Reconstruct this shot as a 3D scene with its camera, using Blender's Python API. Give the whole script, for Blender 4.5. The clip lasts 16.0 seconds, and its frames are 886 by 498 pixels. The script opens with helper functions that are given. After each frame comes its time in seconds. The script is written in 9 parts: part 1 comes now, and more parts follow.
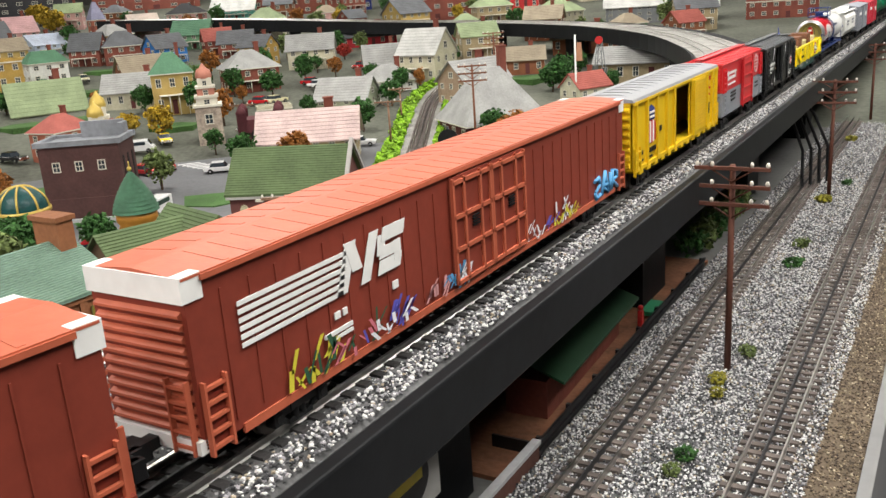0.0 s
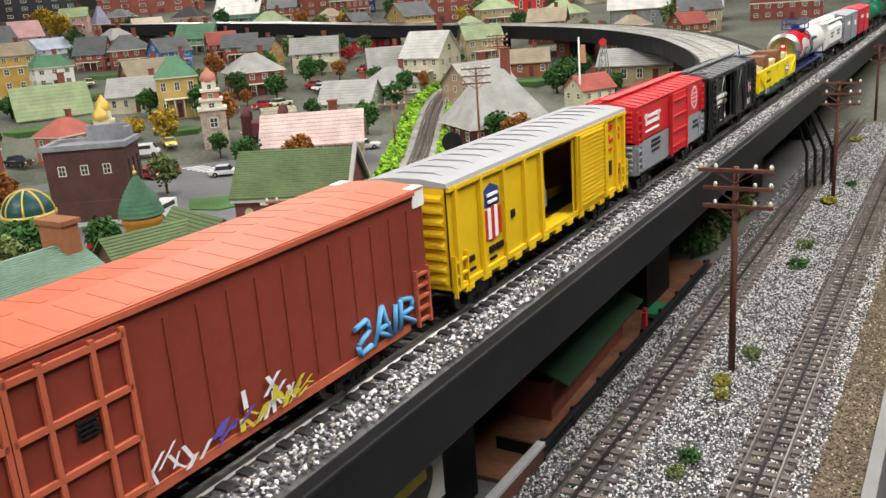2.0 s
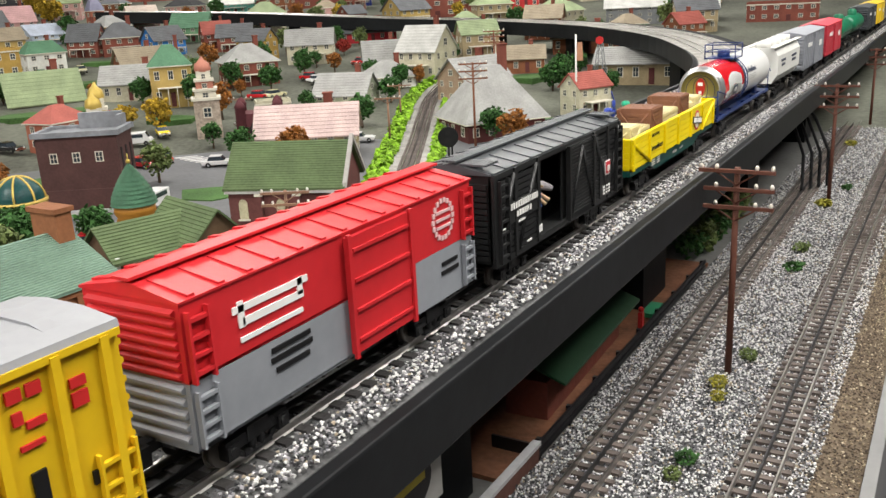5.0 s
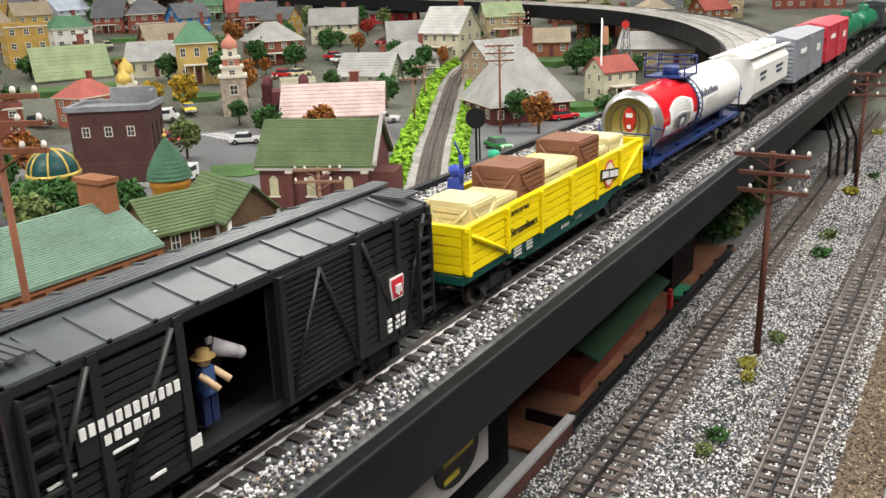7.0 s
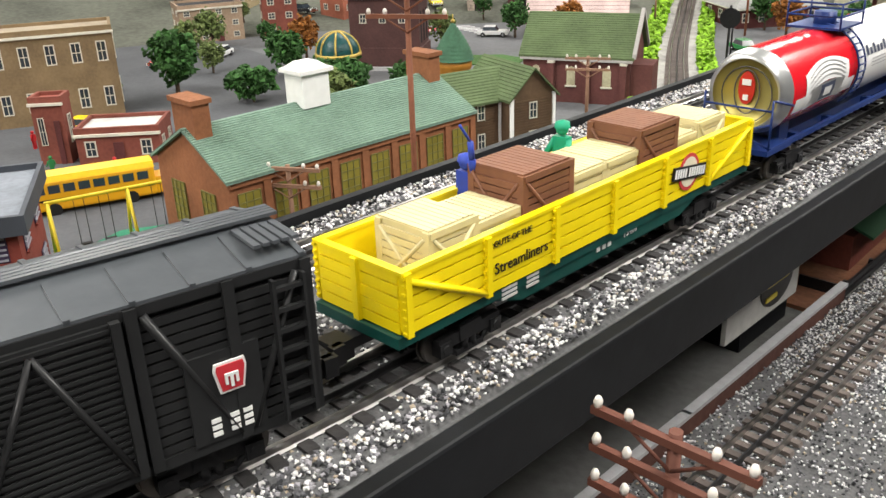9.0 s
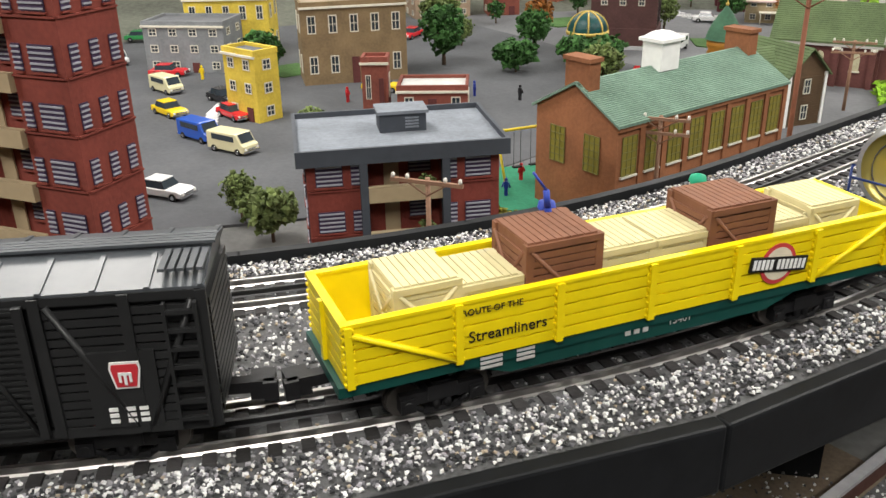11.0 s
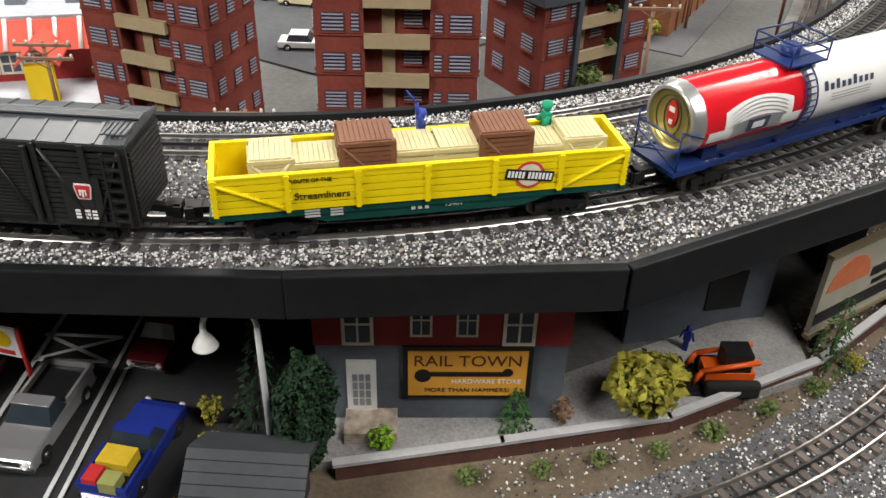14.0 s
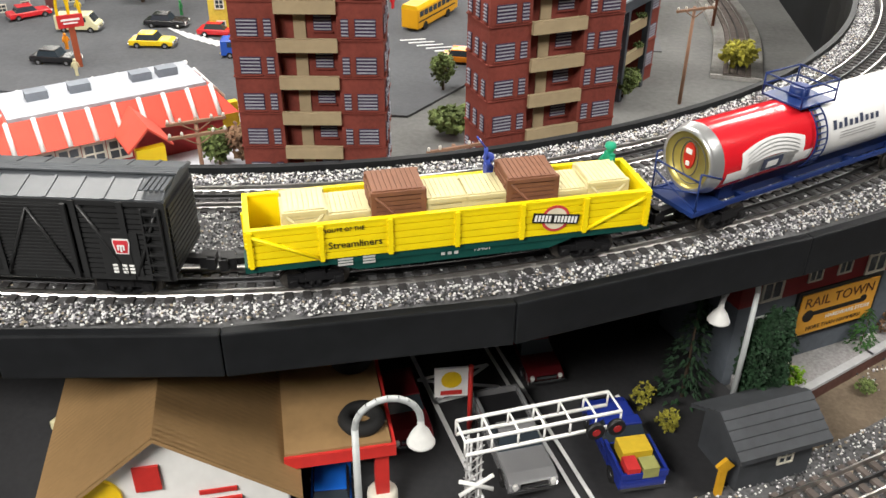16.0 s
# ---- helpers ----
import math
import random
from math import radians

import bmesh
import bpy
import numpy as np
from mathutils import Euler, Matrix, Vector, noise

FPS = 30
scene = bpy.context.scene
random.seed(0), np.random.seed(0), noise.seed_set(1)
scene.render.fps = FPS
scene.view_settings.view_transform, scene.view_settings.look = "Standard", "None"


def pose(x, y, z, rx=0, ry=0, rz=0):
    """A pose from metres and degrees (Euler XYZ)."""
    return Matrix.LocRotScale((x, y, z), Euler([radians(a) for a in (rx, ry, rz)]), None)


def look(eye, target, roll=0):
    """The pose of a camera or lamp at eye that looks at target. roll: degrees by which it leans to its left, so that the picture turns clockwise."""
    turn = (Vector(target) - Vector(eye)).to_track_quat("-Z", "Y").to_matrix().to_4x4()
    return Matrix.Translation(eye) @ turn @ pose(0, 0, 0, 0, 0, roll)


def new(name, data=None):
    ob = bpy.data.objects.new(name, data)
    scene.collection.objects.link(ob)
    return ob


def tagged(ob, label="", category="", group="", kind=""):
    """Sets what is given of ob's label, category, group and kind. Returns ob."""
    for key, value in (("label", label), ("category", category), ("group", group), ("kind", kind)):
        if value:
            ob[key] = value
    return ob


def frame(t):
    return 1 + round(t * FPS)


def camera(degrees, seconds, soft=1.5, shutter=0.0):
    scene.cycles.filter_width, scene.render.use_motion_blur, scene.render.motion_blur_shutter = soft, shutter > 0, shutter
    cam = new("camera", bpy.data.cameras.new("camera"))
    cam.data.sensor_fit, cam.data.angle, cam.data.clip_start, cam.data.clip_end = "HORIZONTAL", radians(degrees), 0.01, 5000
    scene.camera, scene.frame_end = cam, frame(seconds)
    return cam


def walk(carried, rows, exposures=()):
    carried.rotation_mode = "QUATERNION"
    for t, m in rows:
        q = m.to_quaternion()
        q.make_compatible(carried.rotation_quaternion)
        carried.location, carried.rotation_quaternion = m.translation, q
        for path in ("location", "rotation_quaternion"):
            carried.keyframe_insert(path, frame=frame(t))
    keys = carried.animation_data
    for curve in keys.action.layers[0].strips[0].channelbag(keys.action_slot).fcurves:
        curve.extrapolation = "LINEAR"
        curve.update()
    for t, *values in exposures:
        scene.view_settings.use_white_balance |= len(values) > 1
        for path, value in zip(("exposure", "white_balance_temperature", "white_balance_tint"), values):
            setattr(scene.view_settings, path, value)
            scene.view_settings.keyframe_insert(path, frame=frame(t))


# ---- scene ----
cam = camera(53.91, 16.0)

PATH = [
    (0, (0.0106, -0.1662, 0.4663), (-0.4891, 0.6526, 0.1836), -4.00),
    (0.5, (0.0109, -0.1661, 0.4664), (-0.4905, 0.6520, 0.1847), -4.02),
    (1, (0.0124, -0.1673, 0.4670), (-0.4902, 0.6501, 0.1855), -4.18),
    (1.5, (0.0121, -0.1677, 0.4669), (-0.4914, 0.6496, 0.1866), -4.19),
    (2, (0.0126, -0.1679, 0.4674), (-0.4919, 0.6489, 0.1877), -4.24),
    (2.5, (0.0121, -0.1677, 0.4669), (-0.4920, 0.6497, 0.1882), -4.20),
    (3, (0.0116, -0.1663, 0.4663), (-0.4921, 0.6512, 0.1873), -4.13),
    (3.5, (0.0112, -0.1667, 0.4668), (-0.4919, 0.6508, 0.1864), -3.97),
    (4, (0.0084, -0.1638, 0.4659), (-0.4914, 0.6559, 0.1862), -3.52),
    (6.5, (-0.0111, -0.1729, 0.4657), (-0.5065, 0.6444, 0.1713), -2.48),
    (7, (-0.0129, -0.1962, 0.4657), (-0.5180, 0.6117, 0.1622), -2.05),
    (7.5, (-0.0132, -0.2321, 0.4673), (-0.5654, 0.5296, 0.1283), -2.09),
    (8, (-0.0156, -0.2729, 0.4688), (-0.6118, 0.4435, 0.1063), -2.21),
    (8.5, (-0.0177, -0.3254, 0.4688), (-0.6411, 0.3592, 0.0910), -1.96),
    (9, (-0.0205, -0.4099, 0.4714), (-0.6708, 0.2390, 0.0765), -2.01),
    (9.5, (-0.0105, -0.4843, 0.4727), (-0.7225, 0.0955, 0.0765), -1.97),
    (10, (-0.0081, -0.5665, 0.4769), (-0.7532, -0.0351, 0.0739), -2.17),
    (10.2, (-0.0139, -0.6108, 0.4816), (-0.7615, -0.0849, 0.0758), -1.92),
    (12.3, (-0.2355, -1.1851, 0.5339), (-0.8455, -0.5239, 0.0972), 0.97),
    (12.5, (-0.2541, -1.2275, 0.5423), (-0.8423, -0.5698, 0.0716), 0.68),
    (13, (-0.2947, -1.3865, 0.5750), (-0.7918, -0.7454, -0.0098), -0.15),
    (13.5, (-0.3681, -1.5162, 0.6335), (-0.8076, -0.8513, 0.0296), -0.29),
    (14, (-0.4346, -1.6292, 0.6376), (-0.8260, -0.9037, 0.0716), 1.65),
    (14.5, (-0.5480, -1.7680, 0.6568), (-0.9056, -1.0179, 0.1004), 1.88),
    (15, (-0.7216, -1.9096, 0.6763), (-1.0328, -1.1374, 0.1224), -0.57),
    (15.5, (-0.8834, -1.9569, 0.6737), (-1.0829, -1.1424, 0.1288), -0.16),
    (16, (-1.0443, -1.9374, 0.6474), (-1.1501, -1.0938, 0.1210), 0.70),
]
walk(cam, [(t, look(eye, target, roll)) for t, eye, target, roll in PATH], [(0.0, 0.0), (7.0, 0.05), (8.0, 0.2), (9.5, 0.1), (10.2, 0.05), (12.4, -0.2), (13.2, -0.05), (14.0, -0.1), (15.0, 0.15), (16.0, 0.1)])

# ---- light: a club room with ceiling panels ----
world = bpy.data.worlds.new("room_air")
scene.world = world
world.use_nodes = True
world.node_tree.nodes["Background"].inputs[0].default_value = (0.9, 0.95, 1.0, 1)
world.node_tree.nodes["Background"].inputs[1].default_value = 0.018
scene.view_settings.exposure = 0.0
CEIL = 1.75
FLOOR = -0.95


def ceiling_lamp(x, y, power, sx=1.2, sy=0.6):
    d = bpy.data.lights.new("ceiling_lamp", "AREA")
    d.shape, d.size, d.size_y, d.energy, d.color = "RECTANGLE", sx, sy, power, (1.0, 0.965, 0.91)
    ob = new("ceiling_lamp", d)
    ob.matrix_basis = pose(x, y, CEIL - 0.03)
    return ob


for lx, ly, pw in ((0.5, -1.4, 50), (0.45, 0.6, 54), (-1.9, -0.5, 50), (-1.9, 1.9, 34), (0.5, 2.7, 72), (-1.9, 4.2, 36), (-4.2, 1.2, 36), (-4.2, 4.0, 36), (-1.4, 6.6, 36), (-2.1, -3.0, 128)):
    ceiling_lamp(lx, ly, pw)

# ---- materials ----
MATS = {}


def mat(name, color, rough=0.6, metal=0.0, vary=0.25, grain=120.0, stain=9.0, bump=0.15, rand=0.0, spec=0.28, emit=0.0):
    """Painted or raw surface with grain and stains at true size."""
    if name in MATS:
        return MATS[name]
    m = bpy.data.materials.new(name)
    m.use_nodes = True
    nt = m.node_tree
    n, l = nt.nodes, nt.links
    b = n["Principled BSDF"]
    b.inputs["Roughness"].default_value = rough
    b.inputs["Metallic"].default_value = metal
    b.inputs["Specular IOR Level"].default_value = spec
    tc = n.new("ShaderNodeTexCoord")
    fine = n.new("ShaderNodeTexNoise")
    fine.inputs["Scale"].default_value, fine.inputs["Detail"].default_value = grain, 4
    wide = n.new("ShaderNodeTexNoise")
    wide.inputs["Scale"].default_value, wide.inputs["Detail"].default_value = stain, 3
    l.new(tc.outputs["Object"], fine.inputs["Vector"])
    l.new(tc.outputs["Object"], wide.inputs["Vector"])
    mix = n.new("ShaderNodeMath")
    mix.operation = "MULTIPLY_ADD"
    l.new(fine.outputs["Fac"], mix.inputs[0])
    mix.inputs[1].default_value = 0.6
    l.new(wide.outputs["Fac"], mix.inputs[2])
    ramp = n.new("ShaderNodeMapRange")
    ramp.inputs["From Min"].default_value, ramp.inputs["From Max"].default_value = 0.45, 1.15
    ramp.inputs["To Min"].default_value, ramp.inputs["To Max"].default_value = 1 - vary, 1 + vary * 0.6
    l.new(mix.outputs[0], ramp.inputs["Value"])
    val = ramp.outputs["Result"]
    if rand:
        oi = n.new("ShaderNodeObjectInfo")
        ge = n.new("ShaderNodeNewGeometry")
        ad = n.new("ShaderNodeMath")
        l.new(oi.outputs["Random"], ad.inputs[0])
        l.new(ge.outputs["Random Per Island"], ad.inputs[1])
        fr = n.new("ShaderNodeMath")
        fr.operation = "FRACT"
        l.new(ad.outputs[0], fr.inputs[0])
        mr = n.new("ShaderNodeMapRange")
        mr.inputs["To Min"].default_value, mr.inputs["To Max"].default_value = 1 - rand, 1 + rand
        l.new(fr.outputs[0], mr.inputs["Value"])
        mu = n.new("ShaderNodeMath")
        mu.operation = "MULTIPLY"
        l.new(val, mu.inputs[0])
        l.new(mr.outputs[0], mu.inputs[1])
        val = mu.outputs[0]
    vm = n.new("ShaderNodeVectorMath")
    vm.operation = "SCALE"
    vm.inputs[0].default_value = color[:3]
    l.new(val, vm.inputs["Scale"])
    l.new(vm.outputs[0], b.inputs["Base Color"])
    if bump:
        bp = n.new("ShaderNodeBump")
        bp.inputs["Strength"].default_value, bp.inputs["Distance"].default_value = bump, 0.002
        l.new(fine.outputs["Fac"], bp.inputs["Height"])
        l.new(bp.outputs[0], b.inputs["Normal"])
    if emit:
        b.inputs["Emission Color"].default_value = (*color[:3], 1)
        b.inputs["Emission Strength"].default_value = emit
    MATS[name] = m
    return m


def stone_mat(name, stops, rough=0.85):
    """Loose stone: each piece takes its own tone from the stops."""
    if name in MATS:
        return MATS[name]
    m = bpy.data.materials.new(name)
    m.use_nodes = True
    n, l = m.node_tree.nodes, m.node_tree.links
    b = n["Principled BSDF"]
    b.inputs["Roughness"].default_value = rough
    ge = n.new("ShaderNodeNewGeometry")
    cr = n.new("ShaderNodeValToRGB")
    cr.color_ramp.interpolation = "CONSTANT"
    while len(cr.color_ramp.elements) < len(stops):
        cr.color_ramp.elements.new(0.5)
    for e, (p, c) in zip(cr.color_ramp.elements, stops):
        e.position, e.color = p, (*c, 1)
    l.new(ge.outputs["Random Per Island"], cr.inputs[0])
    tc = n.new("ShaderNodeTexCoord")
    no = n.new("ShaderNodeTexNoise")
    no.inputs["Scale"].default_value = 700
    l.new(tc.outputs["Object"], no.inputs["Vector"])
    mr = n.new("ShaderNodeMapRange")
    mr.inputs["To Min"].default_value, mr.inputs["To Max"].default_value = 0.7, 1.2
    l.new(no.outputs["Fac"], mr.inputs["Value"])
    vm = n.new("ShaderNodeVectorMath")
    vm.operation = "SCALE"
    l.new(cr.outputs[0], vm.inputs[0])
    l.new(mr.outputs[0], vm.inputs["Scale"])
    l.new(vm.outputs[0], b.inputs["Base Color"])
    MATS[name] = m
    return m


def glass_mat():
    if "pane_glass" in MATS:
        return MATS["pane_glass"]
    m = mat("pane_glass", (0.03, 0.04, 0.05), 0.12, 0, 0.3, 60, 20, 0.02, spec=0.6)
    return m


GREY_BALLAST = stone_mat("grey_ballast", [(0.0, (0.03, 0.031, 0.034)), (0.26, (0.11, 0.11, 0.12)), (0.46, (0.32, 0.31, 0.33)), (0.64, (0.70, 0.70, 0.69)), (0.94, (0.36, 0.3, 0.22))])
BROWN_DIRT = stone_mat("brown_gravel", [(0.0, (0.07, 0.05, 0.035)), (0.4, (0.16, 0.12, 0.08)), (0.75, (0.27, 0.21, 0.14)), (0.93, (0.5, 0.42, 0.3))])
BED = mat("ballast_bed", (0.12, 0.12, 0.122), 0.95, 0, 0.7, 260, 14, 0.6)
DIRT = mat("dirt_bed", (0.15, 0.115, 0.08), 0.95, 0, 0.5, 220, 12, 0.5)
BLACK_BOARD = mat("black_painted_board", (0.011, 0.012, 0.0135), 0.5, 0, 0.5, 60, 6, 0.1, spec=0.16)
STEEL = mat("rail_steel", (0.62, 0.6, 0.57), 0.3, 1.0, 0.25, 90, 12, 0.05)
DARK_RAIL = mat("blackened_rail", (0.05, 0.05, 0.052), 0.4, 0.6, 0.3, 90, 12, 0.05)
TIE = mat("weathered_tie", (0.115, 0.095, 0.085), 0.85, 0, 0.35, 180, 40, 0.4, rand=0.3)
TIE_DARK = mat("dark_tie", (0.035, 0.033, 0.033), 0.8, 0, 0.35, 180, 40, 0.4, rand=0.3)
ASPHALT = mat("model_asphalt", (0.085, 0.086, 0.092), 0.9, 0, 0.35, 150, 5, 0.2)
LOT = mat("dark_asphalt", (0.028, 0.028, 0.03), 0.85, 0, 0.35, 150, 7, 0.2)
GRASS = mat("dyed_grass_mat", (0.06, 0.13, 0.035), 0.95, 0, 0.6, 160, 9, 0.7)
CONCRETE = mat("pale_concrete", (0.42, 0.42, 0.43), 0.85, 0, 0.25, 120, 9, 0.15)
WHITE = mat("white_paint", (0.75, 0.75, 0.73), 0.5, 0, 0.15, 90, 14, 0.05)
ROOM = mat("room_wall_paint", (0.22, 0.21, 0.2), 0.9, 0, 0.2, 10, 1.0, 0.02)


# ---- mesh building ----
MIRROR = [False]

class Shape:
    """Collects boxes, rods, slabs and prisms into one mesh."""

    def __init__(self):
        self.v, self.f, self.smooth = [], [], []

    def poly(self, verts, faces, m=None, smooth=False):
        k = len(self.v)
        self.v += [tuple((m @ Vector(p)) if m else p) for p in verts]
        self.f += [tuple(k + i for i in f) for f in faces]
        self.smooth += [smooth] * len(faces)
        return self

    def box(self, x, y, z, sx, sy, sz, rz=0.0, m=None, taper=1.0):
        a, b, c = sx / 2, sy / 2, sz / 2
        vs = [(-a, -b, -c), (a, -b, -c), (a, b, -c), (-a, b, -c)] + [(i * taper, j * taper, c) for i, j in ((-a, -b), (a, -b), (a, b), (-a, b))]
        w = pose(x, y, z, 0, 0, rz)
        w = m @ w if m else w
        return self.poly(vs, [(3, 2, 1, 0), (4, 5, 6, 7), (0, 1, 5, 4), (1, 2, 6, 5), (2, 3, 7, 6), (3, 0, 4, 7)], w)

    def rod(self, p, q, r, n=8, r2=None, caps=True):
        p, q = Vector(p), Vector(q)
        d = q - p
        turn = Matrix.Translation(p) @ d.to_track_quat("Z", "Y").to_matrix().to_4x4()
        r2 = r if r2 is None else r2
        vs = [(r * math.cos(2 * math.pi * i / n), r * math.sin(2 * math.pi * i / n), 0) for i in range(n)]
        vs += [(r2 * math.cos(2 * math.pi * i / n), r2 * math.sin(2 * math.pi * i / n), d.length) for i in range(n)]
        self.poly(vs, [(i, (i + 1) % n, n + (i + 1) % n, n + i) for i in range(n)], turn, True)
        if caps:
            k = len(self.v) - 2 * n
            self.f += [tuple(k + i for i in reversed(range(n))), tuple(k + n + i for i in range(n))]
            self.smooth += [False, False]
        return self

    def ball(self, x, y, z, rx, ry=None, rz=None, n=10, rings=6):
        ry, rz = ry or rx, rz or rx
        vs, fs = [(0, 0, -1)], []
        for j in range(1, rings):
            a = -math.pi / 2 + math.pi * j / rings
            vs += [(math.cos(a) * math.cos(2 * math.pi * i / n), math.cos(a) * math.sin(2 * math.pi * i / n), math.sin(a)) for i in range(n)]
        vs.append((0, 0, 1))
        for i in range(n):
            fs.append((0, 1 + (i + 1) % n, 1 + i))
            for j in range(rings - 2):
                a, b = 1 + j * n, 1 + (j + 1) * n
                fs.append((a + i, a + (i + 1) % n, b + (i + 1) % n, b + i))
            a = 1 + (rings - 2) * n
            fs.append((a + i, a + (i + 1) % n, len(vs) - 1))
        return self.poly([(x + rx * p[0], y + ry * p[1], z + rz * p[2]) for p in vs], fs, None, True)

    def lathe(self, x, y, prof, n=14, smooth=True):
        k = [(r * math.cos(2 * math.pi * i / n), r * math.sin(2 * math.pi * i / n), z) for r, z in prof for i in range(n)]
        fs = [(j * n + i, j * n + (i + 1) % n, (j + 1) * n + (i + 1) % n, (j + 1) * n + i) for j in range(len(prof) - 1) for i in range(n)]
        return self.poly([(x + a, y + b, c) for a, b, c in k], fs, None, smooth)

    def prism(self, outline, z0, z1, m=None):
        n = len(outline)
        vs = [(a, b, z0) for a, b in outline] + [(a, b, z1) for a, b in outline]
        fs = [tuple(reversed(range(n))), tuple(range(n, 2 * n))] + [(i, (i + 1) % n, n + (i + 1) % n, n + i) for i in range(n)]
        return self.poly(vs, fs, m)

    def extrude(self, profile, x0, x1, m=None):
        """A profile in (y, z) run along x."""
        n = len(profile)
        vs = [(x0, a, b) for a, b in profile] + [(x1, a, b) for a, b in profile]
        fs = [tuple(reversed(range(n))), tuple(range(n, 2 * n))] + [(i, (i + 1) % n, n + (i + 1) % n, n + i) for i in range(n)]
        return self.poly(vs, fs, m)

    def mesh(self, name, material):
        if MIRROR[0]:
            self.v = [(x, -y, z) for x, y, z in self.v]
        me = bpy.data.meshes.new(name)
        me.from_pydata(self.v, [], self.f)
        me.polygons.foreach_set("use_smooth", self.smooth)
        bm = bmesh.new()
        bm.from_mesh(me)
        if len(self.f) < 4000:
            bmesh.ops.recalc_face_normals(bm, faces=bm.faces)
        bm.to_mesh(me)
        bm.free()
        me.materials.append(material)
        return me


def part(name, shape, material, parent=None, label="", m=None, bevel=0.0):
    ob = new(name, shape.mesh(name, material))
    if parent:
        ob.parent = parent
    if m:
        ob.matrix_basis = m
    if label:
        tagged(ob, label)
    if bevel:
        b = ob.modifiers.new("bevel", "BEVEL")
        b.width, b.segments, b.limit_method = bevel, 2, "ANGLE"
    return ob


def pieces(name, shape, material, parent, label=""):
    """Links each loose piece of a shape as a part of its own."""
    root = list(range(len(shape.v)))

    def find(i):
        while root[i] != i:
            root[i] = root[root[i]]
            i = root[i]
        return i

    for f in shape.f:
        for i in f[1:]:
            root[find(i)] = find(f[0])
    lots = {}
    for f, s in zip(shape.f, shape.smooth):
        lots.setdefault(find(f[0]), []).append((f, s))
    for lot in lots.values():
        one, new_i = Shape(), {}
        for f, s in lot:
            for i in f:
                if i not in new_i:
                    new_i[i] = len(one.v)
                    one.v.append(shape.v[i])
            one.f.append(tuple(new_i[i] for i in f))
            one.smooth.append(s)
        part(name, one, material, parent, label)


def thing(name, m, label, category, group="", kind=""):
    ob = new(name)
    ob.empty_display_size = 0.02
    ob.matrix_basis = m
    return tagged(ob, label, category, group, kind)


def words(name, text, size, material, parent, m, thick=0.0002, label=""):
    """Lettering in the built-in font, as a thin mesh."""
    c = bpy.data.curves.new(name, "FONT")
    c.body, c.size, c.extrude, c.align_x, c.align_y, c.resolution_u = text, size, thick, "CENTER", "CENTER", 3
    tmp = bpy.data.objects.new(name, c)
    scene.collection.objects.link(tmp)
    me = bpy.data.meshes.new_from_object(tmp.evaluated_get(bpy.context.evaluated_depsgraph_get()))
    bpy.data.objects.remove(tmp)
    me.materials.clear()
    me.materials.append(material)
    ob = new(name, me)
    ob.parent = parent
    ob.matrix_basis = m
    if label:
        tagged(ob, label)
    return ob


# ---- plan of the railway ----
XC, Y0, R = -0.313, -0.155, 1.235     # main track: straight along y, then an arc to the left
CX = XC - R
V = 0.2345
ZD = 0.238                            # viaduct deck
ZR = 0.251                            # rail head


def along(s, off=0.0):
    """Place and heading on the main track at s metres past the start of the arc, off metres to its outside."""
    if s <= 0:
        return XC + off, Y0 - s, 0.0
    a = s / R
    return CX + (R + off) * math.cos(a), Y0 - (R + off) * math.sin(a), a


def ribbon(shape, s0, s1, step, prof, straight_step=0.5):
    """Runs a closed profile of (off, z) along the track plan."""
    ss = []
    s = s0
    while s < min(0, s1) - 1e-6:
        ss.append(s)
        s += straight_step
    if s0 < 0:
        ss.append(0.0)
        s = step
    else:
        s = s0
    while s < s1:
        ss.append(s)
        s += step
    ss.append(s1)
    n = len(prof)
    vs = []
    for s in ss:
        for o, z in prof:
            x, y, a = along(s, o)
            vs.append((x, y, z))
    fs = [(j * n + i, j * n + (i + 1) % n, (j + 1) * n + (i + 1) % n, (j + 1) * n + i) for j in range(len(ss) - 1) for i in range(n)]
    fs += [tuple(range(n)), tuple(reversed(range((len(ss) - 1) * n, len(ss) * n)))]
    return shape.poly(vs, fs)


